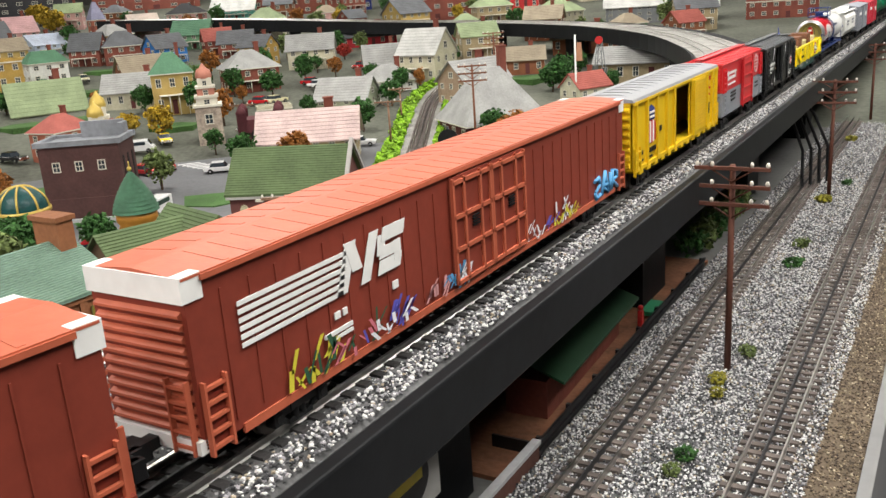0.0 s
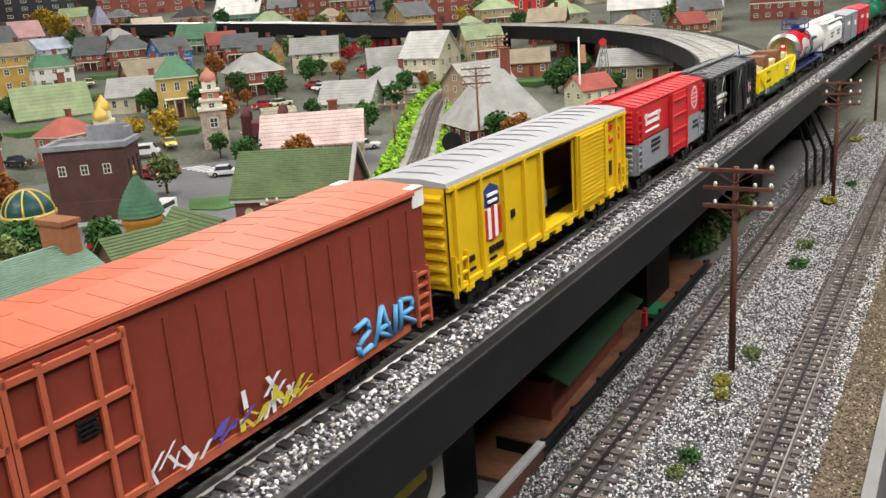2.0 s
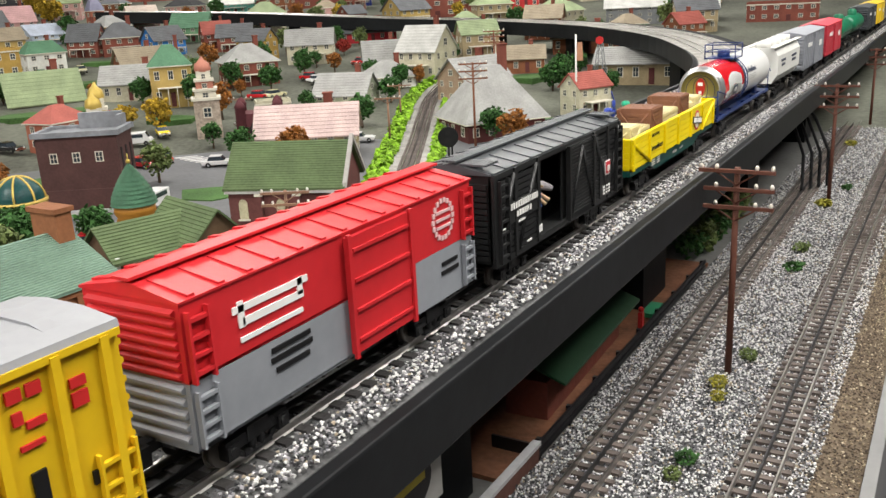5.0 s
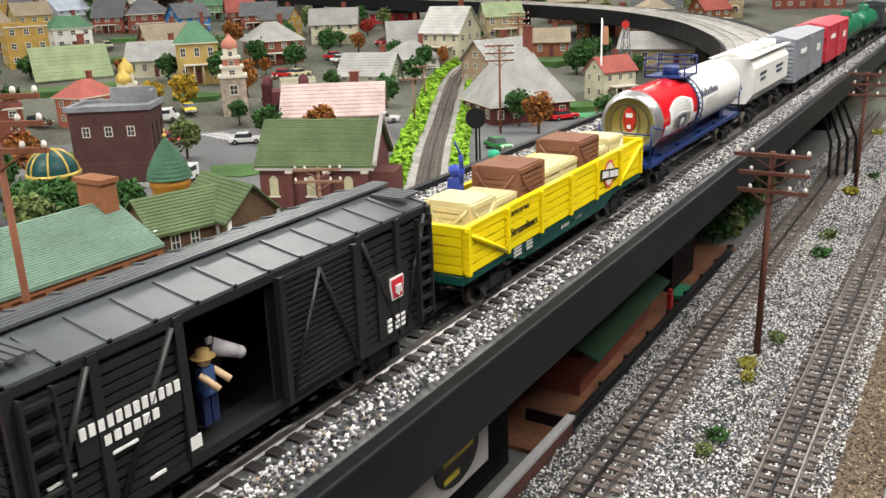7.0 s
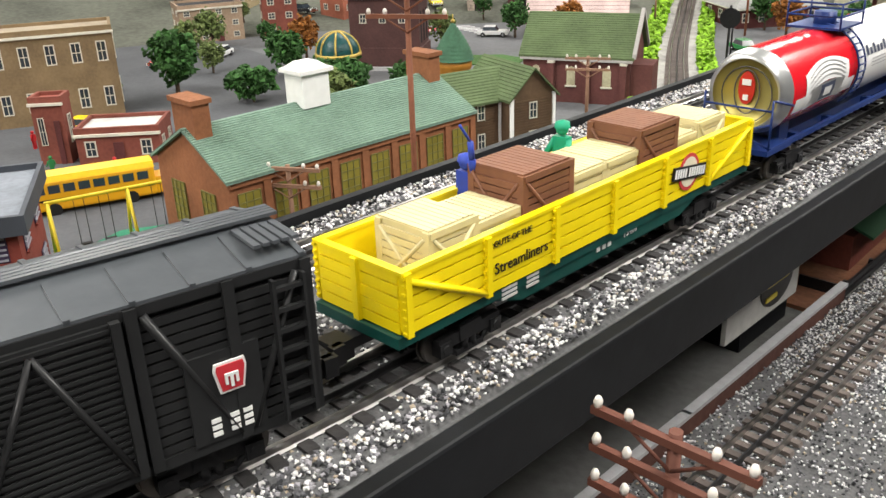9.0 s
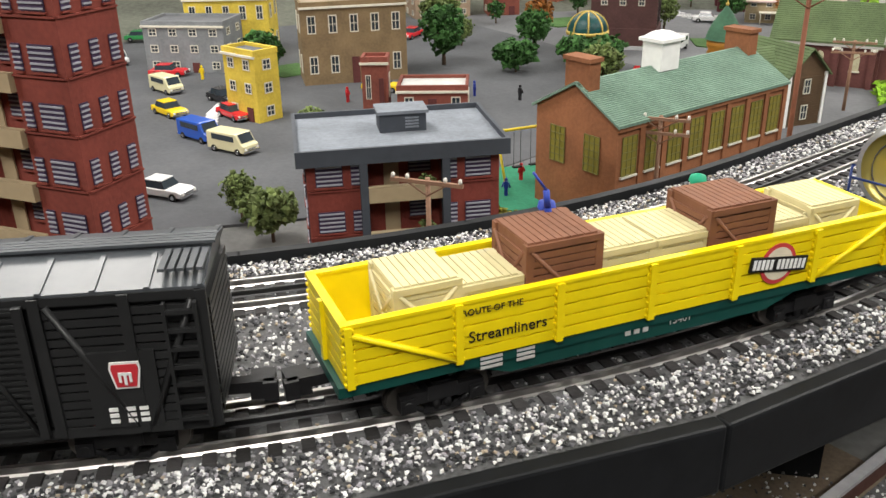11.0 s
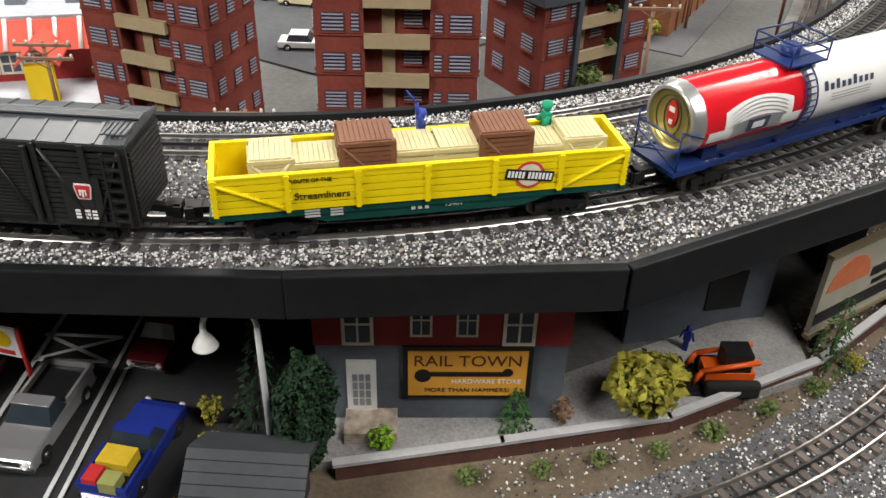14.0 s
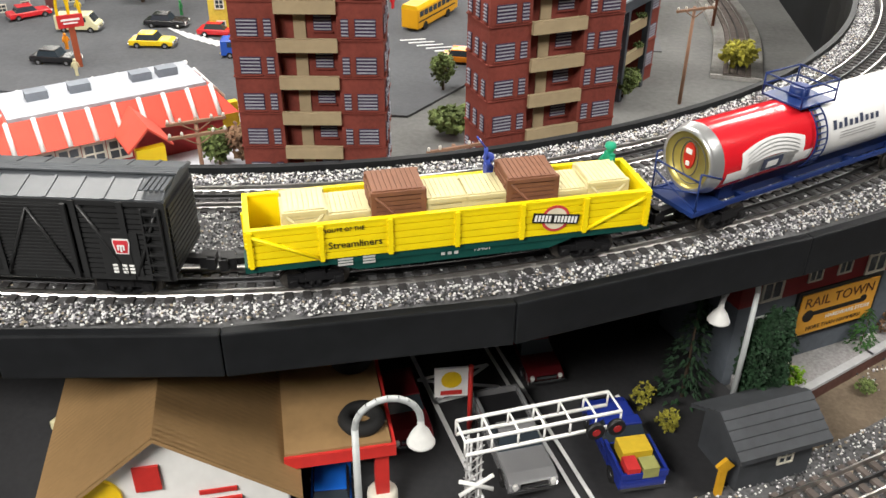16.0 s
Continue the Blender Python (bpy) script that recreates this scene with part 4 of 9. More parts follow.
    part("keystone_emblem", Shape().prism([(-0.005, -0.0062), (0.005, -0.0062), (0.007, 0.0045), (0.0064, 0.0072), (-0.0064, 0.0072), (-0.007, 0.0045)], 0, 0.0008, pose(0.096, y + 0.0008, 0.0475, 90) @ Matrix.Diagonal((0.82, 0.82, 1, 1))), RD, car)
    wb = Shape()
    for k in range(12):
        wb.box(-0.107 + k * 0.0041, y - 0.0003, 0.0575, 0.0026, 0.0006, 0.0048)
    for k in range(6):
        wb.box(-0.097 + k * 0.0046, y - 0.0003, 0.0505, 0.003, 0.0006, 0.0042)
    for x, z, w, h in ((-0.118, 0.044, 0.012, 0.0012), (-0.09, 0.044, 0.012, 0.0012), (-0.056, 0.0285, 0.006, 0.006), (-0.077, 0.0245, 0.008, 0.0014)):
        wb.box(x, y - 0.0003, z, w, 0.0006, h)
    for r in range(3):
        for c in range(3):
            wb.box(0.088 + c * 0.0055 + (0.002 if c else 0), y - 0.0003, 0.0245 + r * 0.003, 0.0038, 0.0006, 0.0018)
    wb.box(0.096, y + 0.0013, 0.0492, 0.0055, 0.0006, 0.0012).box(0.096, y + 0.0013, 0.0462, 0.0012, 0.0006, 0.0048).box(0.0938, y + 0.0013, 0.0472, 0.0011, 0.0006, 0.004).box(0.0982, y + 0.0013, 0.0472, 0.0011, 0.0006, 0.004)
    part("lettering", wb, WHITE, car)
    part("ladder", ladder(L / 2 - 0.009, W / 2 + 0.006, Z0 + 0.002, Z1 - 0.004, 0.013, 7), BK, car)
    part("ladder", ladder(-L / 2 + 0.009, W / 2 + 0.006, Z0 + 0.002, Z1 - 0.004, 0.013, 7), BK, car)
    figs = Shape().box(-0.036, 0.023, 0.046, 0.0075, 0.006, 0.013, taper=0.85)
    part("figure_body", figs, mat("blue_cloth", (0.05, 0.1, 0.26)), car)
    part("figure_legs", Shape().box(-0.0385, 0.022, 0.033, 0.004, 0.005, 0.016).box(-0.0335, 0.022, 0.033, 0.004, 0.005, 0.016), mat("navy_cloth", (0.02, 0.03, 0.09)), car)
    part("figure_arm", Shape().rod((-0.040, 0.024, 0.050), (-0.036, 0.031, 0.043), 0.0017, 6).rod((-0.032, 0.024, 0.050), (-0.029, 0.031, 0.045), 0.0017, 6), mat("pale_plastic", (0.6, 0.42, 0.26)), car)
    part("figure_head", Shape().ball(-0.036, 0.023, 0.0555, 0.0033), mat("pale_plastic", (0.6, 0.42, 0.26)), car)
    part("figure_hat", Shape().lathe(-0.036, 0.023, [(0.0058, 0.0573), (0.0032, 0.0578), (0.003, 0.0605), (0.0, 0.061)], 10), mat("straw_hat", (0.3, 0.2, 0.07)), car)
    part("animal_figure", Shape().ball(-0.024, 0.006, 0.050, 0.008, 0.014, 0.008), mat("brown_hide", (0.06, 0.03, 0.02), 0.6, 0, 0.5, 120, 60), car)
    part("animal_head", Shape().rod((-0.026, 0.018, 0.057), (-0.017, 0.026, 0.0525), 0.0045, 9, 0.003).ball(-0.017, 0.026, 0.0525, 0.0031).box(-0.028, 0.019, 0.061, 0.003, 0.0015, 0.003), mat("pale_hide", (0.4, 0.38, 0.4), 0.6, 0, 0.3, 120, 60), car)
    chassis(car, L, 0.05, 0.017, 0.045)
    return car


def gondola(s_mid):
    L, W, Z0, Z1 = 0.33, 0.0605, 0.026, 0.058
    car = car_at("gondola_car", s_mid, L, "yellow and green gondola car loaded with wooden crates", "gondola car", 0.115)
    Y = mat("lemon_yellow_paint", (0.80, 0.62, 0.005), 0.36, 0, 0.08, 120, 14, 0.03)
    G = mat("dark_green_paint", (0.006, 0.055, 0.045), 0.4, 0, 0.2, 120, 14, 0.05)
    t = 0.0022
    body = Shape().box(0, 0, Z0 + 0.001, L, W, 0.002)
    for sy in (-1, 1):
        body.box(0, sy * (W / 2 - t / 2), (Z0 + Z1) / 2, L, t, Z1 - Z0)
    for sx in (-1, 1):
        body.box(sx * (L / 2 - t / 2), 0, (Z0 + Z1) / 2, t, W - 2 * t, Z1 - Z0)
    part("body", body, Y, car)
    plank = Shape()
    for k in range(5):
        z = Z0 + 0.0034 + k * 0.0064
        for sy in (-1, 1):
            plank.box(0, sy * (W / 2 + 0.0004), z, L - 0.004, 0.0014, 0.0054)
        for sx in (-1, 1):
            plank.box(sx * (L / 2 + 0.0004), 0, z, 0.0014, W - 0.004, 0.0054)
    part("planks", plank, Y, car)
    cap = Shape()
    for sy in (-1, 1):
        cap.box(0, sy * (W / 2 - 0.0006), Z1, L + 0.003, 0.0044, 0.0018)
    for sx in (-1, 1):
        cap.box(sx * (L / 2 - 0.0006), 0, Z1, 0.0044, W - 0.004, 0.0018)
    part("top_rail", cap, Y, car)
    for sy in (-1, 1):
        for k in range(7):
            x = -L / 2 + 0.0015 + k * (L - 0.003) / 6
            p = Shape().box(x, sy * (W / 2 + 0.0018), (Z0 + Z1) / 2, 0.0036, 0.003, Z1 - Z0)
            for r in range(8):
                for dx in (-0.0022, 0.0022):
                    p.box(x + dx, sy * (W / 2 + 0.0016), Z0 + 0.002 + r * 0.0040, 0.0014, 0.002, 0.0014)
            part("post", p, Y, car)
        for sx in (-1, 1):
            part("brace", Shape().rod((sx * (L / 2 - 0.002), sy * (W / 2 + 0.0018), Z1 - 0.004), (sx * (L / 3), sy * (W / 2 + 0.0018), Z0 + 0.002), 0.0018, 4), Y, car)
    for sx in (-1, 1):
        part("end_post", Shape().box(sx * (L / 2 + 0.0018), 0, (Z0 + Z1) / 2, 0.003, 0.004, Z1 - Z0), Y, car)
    sill = Shape().extrude([(-W / 2, Z0 - 0.0055), (W / 2, Z0 - 0.0055), (W / 2, Z0 + 0.0), (-W / 2, Z0)], -L / 2 - 0.004, L / 2 + 0.004)
    for sy in (-1, 1):
        a, b = sorted((sy * (W / 2 - 0.001), sy * (W / 2 - 0.0045)))
        sill.poly([(x, yy, z) for yy in (a, b) for x, z in ((-0.105, Z0 - 0.005), (-0.08, Z0 - 0.0135), (0.08, Z0 - 0.0135), (0.105, Z0 - 0.005))], [(0, 1, 2, 3), (7, 6, 5, 4), (0, 3, 7, 4), (1, 0, 4, 5), (2, 1, 5, 6), (3, 2, 6, 7)])
    pieces("side_sill", sill, G, car)
    INK = mat("black_ink", (0.012, 0.011, 0.01), 0.5)
    flip = pose(0, 0, 0, 90, 0, 0)
    y = W / 2 + 0.0016
    words("lettering", "ROUTE OF THE", 0.0047, INK, car, pose(-0.091, -y, Z0 + 0.0262) @ flip)
    ob = words("lettering", "Streamliners", 0.0085, INK, car, pose(-0.0825, -y, Z0 + 0.0125) @ flip)
    PALE = mat("pale_grey_ink", (0.5, 0.5, 0.48), 0.5)
    words("lettering", "13401", 0.0062, PALE, car, pose(0.022, -W / 2 + 0.0006, Z0 - 0.0062) @ flip)
    nb = Shape()
    for x, z, w in ((-0.011, -0.0062, 0.004), (-0.0055, -0.0062, 0.004), (0.0, -0.0062, 0.004)):
        nb.box(x, W / 2 - 0.0007, Z0 + z, w * 0.8, 0.0006, 0.005)
    for r in range(3):
        for x, w in ((-0.091, 0.012), (-0.072, 0.010)):
            nb.box(x, W / 2 + 0.0001 if r < 2 else W / 2 + 0.0002, Z0 - 0.0016 - r * 0.0026, w, 0.0006, 0.0015)
    part("lettering", nb, PALE, car)
    em = Shape().rod((0.083, y - 0.0002, Z0 + 0.016), (0.083, y + 0.0003, Z0 + 0.016), 0.0122, 24)
    part("round_emblem", em, mat("emblem_red", (0.5, 0.05, 0.05)), car)
    part("round_emblem", Shape().rod((0.083, y - 0.0002, Z0 + 0.016), (0.083, y + 0.0005, Z0 + 0.016), 0.0098, 24), mat("emblem_cream", (0.66, 0.6, 0.45)), car)
    part("emblem_band", Shape().box(0, 0, 0, 0.040, 0.0012, 0.0085, 0, pose(0.083, y + 0.0005, Z0 + 0.016, 0, 8)), INK, car)
    wb = Shape()
    for k in range(12):
        wb.box(-0.0165 + k * 0.003 + (0.002 if k > 4 else 0) - 0.001, 0, 0, 0.0019, 0.0016, 0.0058, 0, pose(0.083, y + 0.0006, Z0 + 0.016, 0, 8))
    part("lettering", wb, WHITE, car)
    chassis(car, L, 0.05, 0.0175, 0.05, 0.008)
    # freight
    CREAM, BROWN = mat("cream_crate", (0.56, 0.50, 0.28), 0.6, 0, 0.15, 150, 30, 0.15), mat("brown_crate", (0.19, 0.082, 0.045), 0.6, 0, 0.25, 150, 30, 0.15)
    def crate(x, y_, lx, ly, h, m_, cross):
        h = h + 0.006
        c = part("crate", Shape().box(x, y_, Z0 + 0.002 + h / 2, lx, ly, h), m_, car, "cream slatted crate" if m_ is CREAM else "brown slatted crate")
        f = Shape()
        k = 0
        while Z0 + 0.006 + k * 0.0042 < Z0 + h:
            for sy in (-1, 1):
                f.box(x, y_ + sy * (ly / 2 + 0.0004), Z0 + 0.0045 + k * 0.0042, lx - 0.003, 0.0012, 0.0034)
            for sx in (-1, 1):
                f.box(x + sx * (lx / 2 + 0.0004), y_, Z0 + 0.0045 + k * 0.0042, 0.0012, ly - 0.003, 0.0034)
            k += 1
        for j in range(int(lx / 0.004)):
            f.box(x - lx / 2 + 0.002 + j * 0.004, y_, Z0 + 0.0024 + h, 0.0034, ly, 0.0009)
        part("slats", f, m_, c)
        e = Shape()
        for sx in (-1, 1):
            for sy in (-1, 1):
                e.box(x + sx * (lx / 2 - 0.001), y_ + sy * (ly / 2 - 0.001), Z0 + 0.002 + h / 2, 0.0044, 0.0044, h - 0.0005)
        for sy in (-1, 1):
            e.box(x, y_ + sy * (ly / 2 + 0.0006), Z0 + h, lx, 0.0022, 0.0034)
            if cross:
                e.rod((x - lx / 2 + 0.002, y_ + sy * (ly / 2 + 0.001), Z0 + h - 0.002), (x + lx / 2 - 0.002, y_ + sy * (ly / 2 + 0.001), Z0 + 0.004), 0.0012, 4)
                if m_ is CREAM:
                    e.rod((x + lx / 2 - 0.002, y_ + sy * (ly / 2 + 0.001), Z0 + h - 0.002), (x - lx / 2 + 0.002, y_ + sy * (ly / 2 + 0.001), Z0 + 0.004), 0.0012, 4)
        for sx in (-1, 1):
            if cross:
                e.rod((x + sx * (lx / 2 + 0.001), y_ - ly / 2 + 0.002, Z0 + h - 0.002), (x + sx * (lx / 2 + 0.001), y_ + ly / 2 - 0.002, Z0 + 0.004), 0.0012, 4)
                e.rod((x + sx * (lx / 2 + 0.001), y_ + ly / 2 - 0.002, Z0 + h - 0.002), (x + sx * (lx / 2 + 0.001), y_ - ly / 2 + 0.002, Z0 + 0.004), 0.0012, 4)
        pieces("batten", e, m_, c)
    y_ = 0.0
    crate(-0.119, y_, 0.033, 0.036, 0.031, CREAM, True)
    crate(-0.085, y_, 0.034, 0.034, 0.0255, CREAM, False)
    crate(-0.045, y_, 0.042, 0.037, 0.041, BROWN, True)
    crate(-0.006, y_, 0.032, 0.034, 0.0295, CREAM, False)
    crate(0.0285, y_, 0.033, 0.034, 0.0295, CREAM, False)
    crate(0.066, y_, 0.042, 0.037, 0.041, BROWN, True)
    crate(0.101, y_, 0.026, 0.034, 0.0255, CREAM, False)
    crate(0.1325, y_, 0.034, 0.036, 0.031, CREAM, True)
    return car


def worker(x, col, arm, s_mid):
    """Painted trackside doll that goes round and round the crates; stands on the gondola floor."""
    sh = Shape().box(0, 0, 0.012, 0.0065, 0.009, 0.024, taper=0.95).box(0, 0, 0.032, 0.0065, 0.0115, 0.018, taper=0.9).ball(0, 0, 0.0455, 0.0042)
    sh.lathe(0, 0, [(0.0052, 0.0465), (0.0045, 0.0500), (0.0, 0.0515)], 10)
    if arm:
        sh.rod((0, 0.005, 0.039), (-0.004, 0.008, 0.050), 0.0022, 6).rod((-0.004, 0.008, 0.050), (-0.005, 0.008, 0.060), 0.0018, 6).rod((-0.005, 0.008, 0.060), (-0.013, 0.008, 0.071), 0.0008, 5)
    else:
        sh.rod((0, 0.005, 0.039), (-0.005, 0.008, 0.030), 0.0022, 6).rod((0, -0.005, 0.039), (-0.005, -0.008, 0.030), 0.0022, 6)
    ob = part("worker_doll", sh, col, None)
    tagged(ob, "small painted worker doll riding among the crates", "figurine")
    return ob


def tank_car(s_mid):
    L, Rr = 0.36, 0.0325
    car = car_at("tank_car", s_mid, L, "red and white can-shaped tank car on a blue frame", "tank car", 0.13)
    ZC = 0.062
    BLUE = mat("frame_blue_paint", (0.012, 0.03, 0.13), 0.35, 0, 0.15, 120, 14, 0.04)
    RD = mat("can_red_paint", (0.58, 0.012, 0.02), 0.16, 0, 0.05, 60, 9, 0.0, spec=0.6)
    WH = mat("can_white_paint", (0.74, 0.74, 0.73), 0.2, 0, 0.05, 60, 9, 0.0, spec=0.5)
    SI = mat("can_silver", (0.55, 0.56, 0.56), 0.28, 0.75, 0.08, 60, 9, 0.0)
    GO = mat("can_gold", (0.45, 0.38, 0.12), 0.35, 0.6, 0.08, 60, 9, 0.0)
    def drum(x0, x1, prof, m_, nm):
        sh = Shape()
        n = 40
        vs = [(x, r * math.cos(2 * math.pi * i / n), ZC + r * math.sin(2 * math.pi * i / n)) for x, r in prof for i in range(n)]
        fs = [(j * n + i, j * n + (i + 1) % n, (j + 1) * n + (i + 1) % n, (j + 1) * n + i) for j in range(len(prof) - 1) for i in range(n)]
        part(nm, sh.poly(vs, fs, None, True), m_, car)
    h = L / 2 - 0.012
    drum(0, 0, [(-h + 0.012, Rr), (-0.035, Rr)], RD, "red_shell")
    drum(0, 0, [(-0.035, Rr), (h - 0.012, Rr)], WH, "white_shell")
    for sx in (-1, 1):
        drum(0, 0, [(sx * (h - 0.012), Rr), (sx * (h - 0.004), Rr - 0.003), (sx * h, Rr - 0.0035), (sx * h, Rr - 0.0065)], SI, "end_rim")
        drum(0, 0, [(sx * (h), Rr - 0.0065), (sx * (h - 0.004), Rr - 0.0075), (sx * (h - 0.004), 0.0001)], GO if sx < 0 else SI, "end_disc")
    x = -h + 0.003
    ring = Shape()
    def tor(yc, zc, a, b, r):
        for k in range(20):
            p, q = 2 * math.pi * k / 20, 2 * math.pi * (k + 1) / 20
            ring.rod((x, yc + a * math.cos(p), zc + b * math.sin(p)), (x, yc + a * math.cos(q), zc + b * math.sin(q)), r, 4, None, False)
    tor(0, ZC - 0.001, 0.020, 0.021, 0.0005)
    tor(0, ZC + 0.001, 0.010, 0.0165, 0.0005)
    part("end_ring", ring, mat("can_dark_line", (0.1, 0.1, 0.1), 0.4), car)
    tabm = mat("pull_tab_red", (0.5, 0.03, 0.02), 0.35)
    tab = Shape().prism([(0.0065 * math.cos(2 * math.pi * k / 20), 0.0125 * math.sin(2 * math.pi * k / 20)) for k in range(20)], 0, 0.0012, pose(x - 0.001, 0, ZC + 0.004, 90, 0, 90))
    part("pull_tab", tab, tabm, car)
    part("pull_tab_hole", Shape().box(x - 0.0008, 0, ZC + 0.0085, 0.002, 0.007, 0.0045).box(x - 0.0008, 0, ZC - 0.003, 0.002, 0.004, 0.004), WH, car)
    # wrapped label: white crest and bars on the red, grey lettering bars on the white
    def patch(x0, x1, a0, a1, m_, nm, lift=0.0005, bow=0.0):
        n, k = 10, 8
        vs = []
        for i in range(n + 1):
            for j in range(k + 1):
                xx = x0 + (x1 - x0) * i / n
                aa = math.radians(a0 + (a1 - a0) * j / k - bow * (2 * i / n - 1) ** 2)
                vs.append((xx, (Rr + lift) * math.cos(aa), ZC + (Rr + lift) * math.sin(aa)))
        fs = [(i * (k + 1) + j, (i + 1) * (k + 1) + j, (i + 1) * (k + 1) + j + 1, i * (k + 1) + j + 1) for i in range(n) for j in range(k)]
        part(nm, Shape().poly(vs, fs, None, True), m_, car)
    patch(-0.135, -0.055, 4, 34, WH, "label_banner", bow=14)
    patch(-0.128, -0.062, -24, 3, SI, "label_crest", bow=6)
    patch(-0.152, -0.125, -26, -6, WH, "label_ribbon", 0.0007)
    patch(-0.066, -0.042, -26, -6, WH, "label_ribbon", 0.0007)
    for a in (10, 16, 22, 28):
        patch(-0.128, -0.062, a, a + 1.6, SI, "label_line", 0.0008, bow=14)
    INKB = mat("label_ink", (0.05, 0.06, 0.1), 0.4)
    patch(-0.108, -0.082, -22, 0, INKB, "label_mark", 0.0009)
    patch(-0.102, -0.088, -17, -5, WH, "label_mark", 0.0011)
    for k in range(9):
        patch(-0.016 + k * 0.0075, -0.0115 + k * 0.0075, 14, 29 if k in (0, 2, 5) else 24, INKB, "lettering_bar", 0.0006)
    for a in (6, 1, -4):
        patch(-0.006, 0.046, a, a + 1.5, mat("label_grey", (0.3, 0.3, 0.3)), "lettering_bar", 0.0006)
    patch(-0.037, -0.033, -60, 120, mat("can_dark_line", (0.1, 0.1, 0.1), 0.4), "band", 0.0008)
    fr = Shape()
    for sy in (-1, 1):
        fr.box(0, sy * 0.026, 0.0235, L - 0.012, 0.003, 0.004)
    for sx in (-1, 1):
        fr.box(sx * (L / 2 - 0.02), 0, 0.0225, 0.04, 0.056, 0.004)
        fr.box(sx * (L / 2 - 0.05), 0, 0.029, 0.016, 0.034, 0.012)
    part("frame", fr, BLUE, car)
    rl = Shape()
    for sx in (-1, 1):
        for sy in (-1, 1):
            rl.rod((sx * (L / 2 - 0.003), sy * 0.027, 0.024), (sx * (L / 2 - 0.003), sy * 0.027, 0.062), 0.0009, 5)
            rl.rod((sx * (L / 2 - 0.003), sy * 0.027, 0.062), (sx * (L / 2 - 0.022), sy * 0.034, 0.056), 0.0009, 5)
        rl.rod((sx * (L / 2 - 0.003), -0.027, 0.054), (sx * (L / 2 - 0.003), 0.027, 0.054), 0.0009, 5)
        rl.rod((sx * (L / 2 - 0.003), -0.027, 0.044), (sx * (L / 2 - 0.003), 0.027, 0.026), 0.0009, 5)
        rl.rod((sx * (L / 2 - 0.003), 0.027, 0.044), (sx * (L / 2 - 0.003), -0.027, 0.026), 0.0009, 5)
    part("end_rail", rl, BLUE, car)
    pf = Shape().box(-0.035, 0, ZC + Rr + 0.001, 0.046, 0.044, 0.0018)
    pf.rod((-0.035, 0, ZC + Rr - 0.002), (-0.035, 0, ZC + Rr + 0.012), 0.009, 14)
    pl = part("platform", pf, BLUE, car)
    pr = Shape()
    for sx in (-1, 1):
        for sy in (-1, 1):
            pr.rod((-0.035 + sx * 0.023, sy * 0.022, ZC + Rr), (-0.035 + sx * 0.023, sy * 0.022, ZC + Rr + 0.021), 0.0009, 5)
    for z in (0.011, 0.021):
        for a in (-1, 1):
            pr.rod((-0.058, a * 0.022, ZC + Rr + z), (-0.012, a * 0.022, ZC + Rr + z), 0.0009, 5)
            pr.rod((-0.035 + a * 0.023, -0.022, ZC + Rr + z), (-0.035 + a * 0.023, 0.022, ZC + Rr + z), 0.0009, 5)
    part("railing", pr, BLUE, pl)
    ld = Shape()
    for k in range(15):
        a = math.radians(-50 + k * 9.5)
        ld.rod((-0.042, (Rr + 0.003) * math.cos(a), ZC + (Rr + 0.003) * math.sin(a)), (-0.028, (Rr + 0.003) * math.cos(a), ZC + (Rr + 0.003) * math.sin(a)), 0.0008, 5)
    for x_ in (-0.042, -0.028):
        for k in range(14):
            a, b = math.radians(-50 + k * 9.5), math.radians(-40.5 + k * 9.5)
            ld.rod((x_, (Rr + 0.003) * math.cos(a), ZC + (Rr + 0.003) * math.sin(a)), (x_, (Rr + 0.003) * math.cos(b), ZC + (Rr + 0.003) * math.sin(b)), 0.0008, 5, None, False)
    part("ladder", ld, BLUE, car)
    chassis(car, L, 0.05, 0.0205, 0.05, 0.004, BLUE)
    return car


def hopper(s_mid):
    L, W = 0.27, 0.06
    car = car_at("hopper_car", s_mid, L, "white covered hopper car with round hatches", "hopper car", 0.09)
    WH = mat("hopper_white", (0.66, 0.66, 0.63), 0.45, 0, 0.12, 90, 9, 0.04)
    b = Shape().extrude([(-0.02, 0.024), (0.02, 0.024), (0.030, 0.038), (0.030, 0.072), (0.022, 0.086), (-0.022, 0.086), (-0.030, 0.072), (-0.030, 0.038)], -L / 2 + 0.02, L / 2 - 0.02)
    part("body", b, WH, car)
    ht = Shape()
    for k in range(5):
        ht.rod((-0.096 + k * 0.048, 0, 0.085), (-0.096 + k * 0.048, 0, 0.096), 0.013, 14)
    part("hatch_row", ht, WH, car)
    part("running_board", Shape().box(0, 0.024, 0.088, L, 0.009, 0.0015).box(0, -0.024, 0.088, L, 0.009, 0.0015), WH, car)
    lb = Shape()
    for x, z, w in ((-0.06, 0.062, 0.04), (-0.06, 0.054, 0.03), (0.05, 0.062, 0.05), (0.05, 0.054, 0.04)):
        lb.box(x, 0.0302, z, w, 0.001, 0.004)
    part("lettering", lb, mat("label_ink", (0.05, 0.06, 0.1), 0.4), car)
    chassis(car, L, 0.05, 0.019, 0.045)
    return car


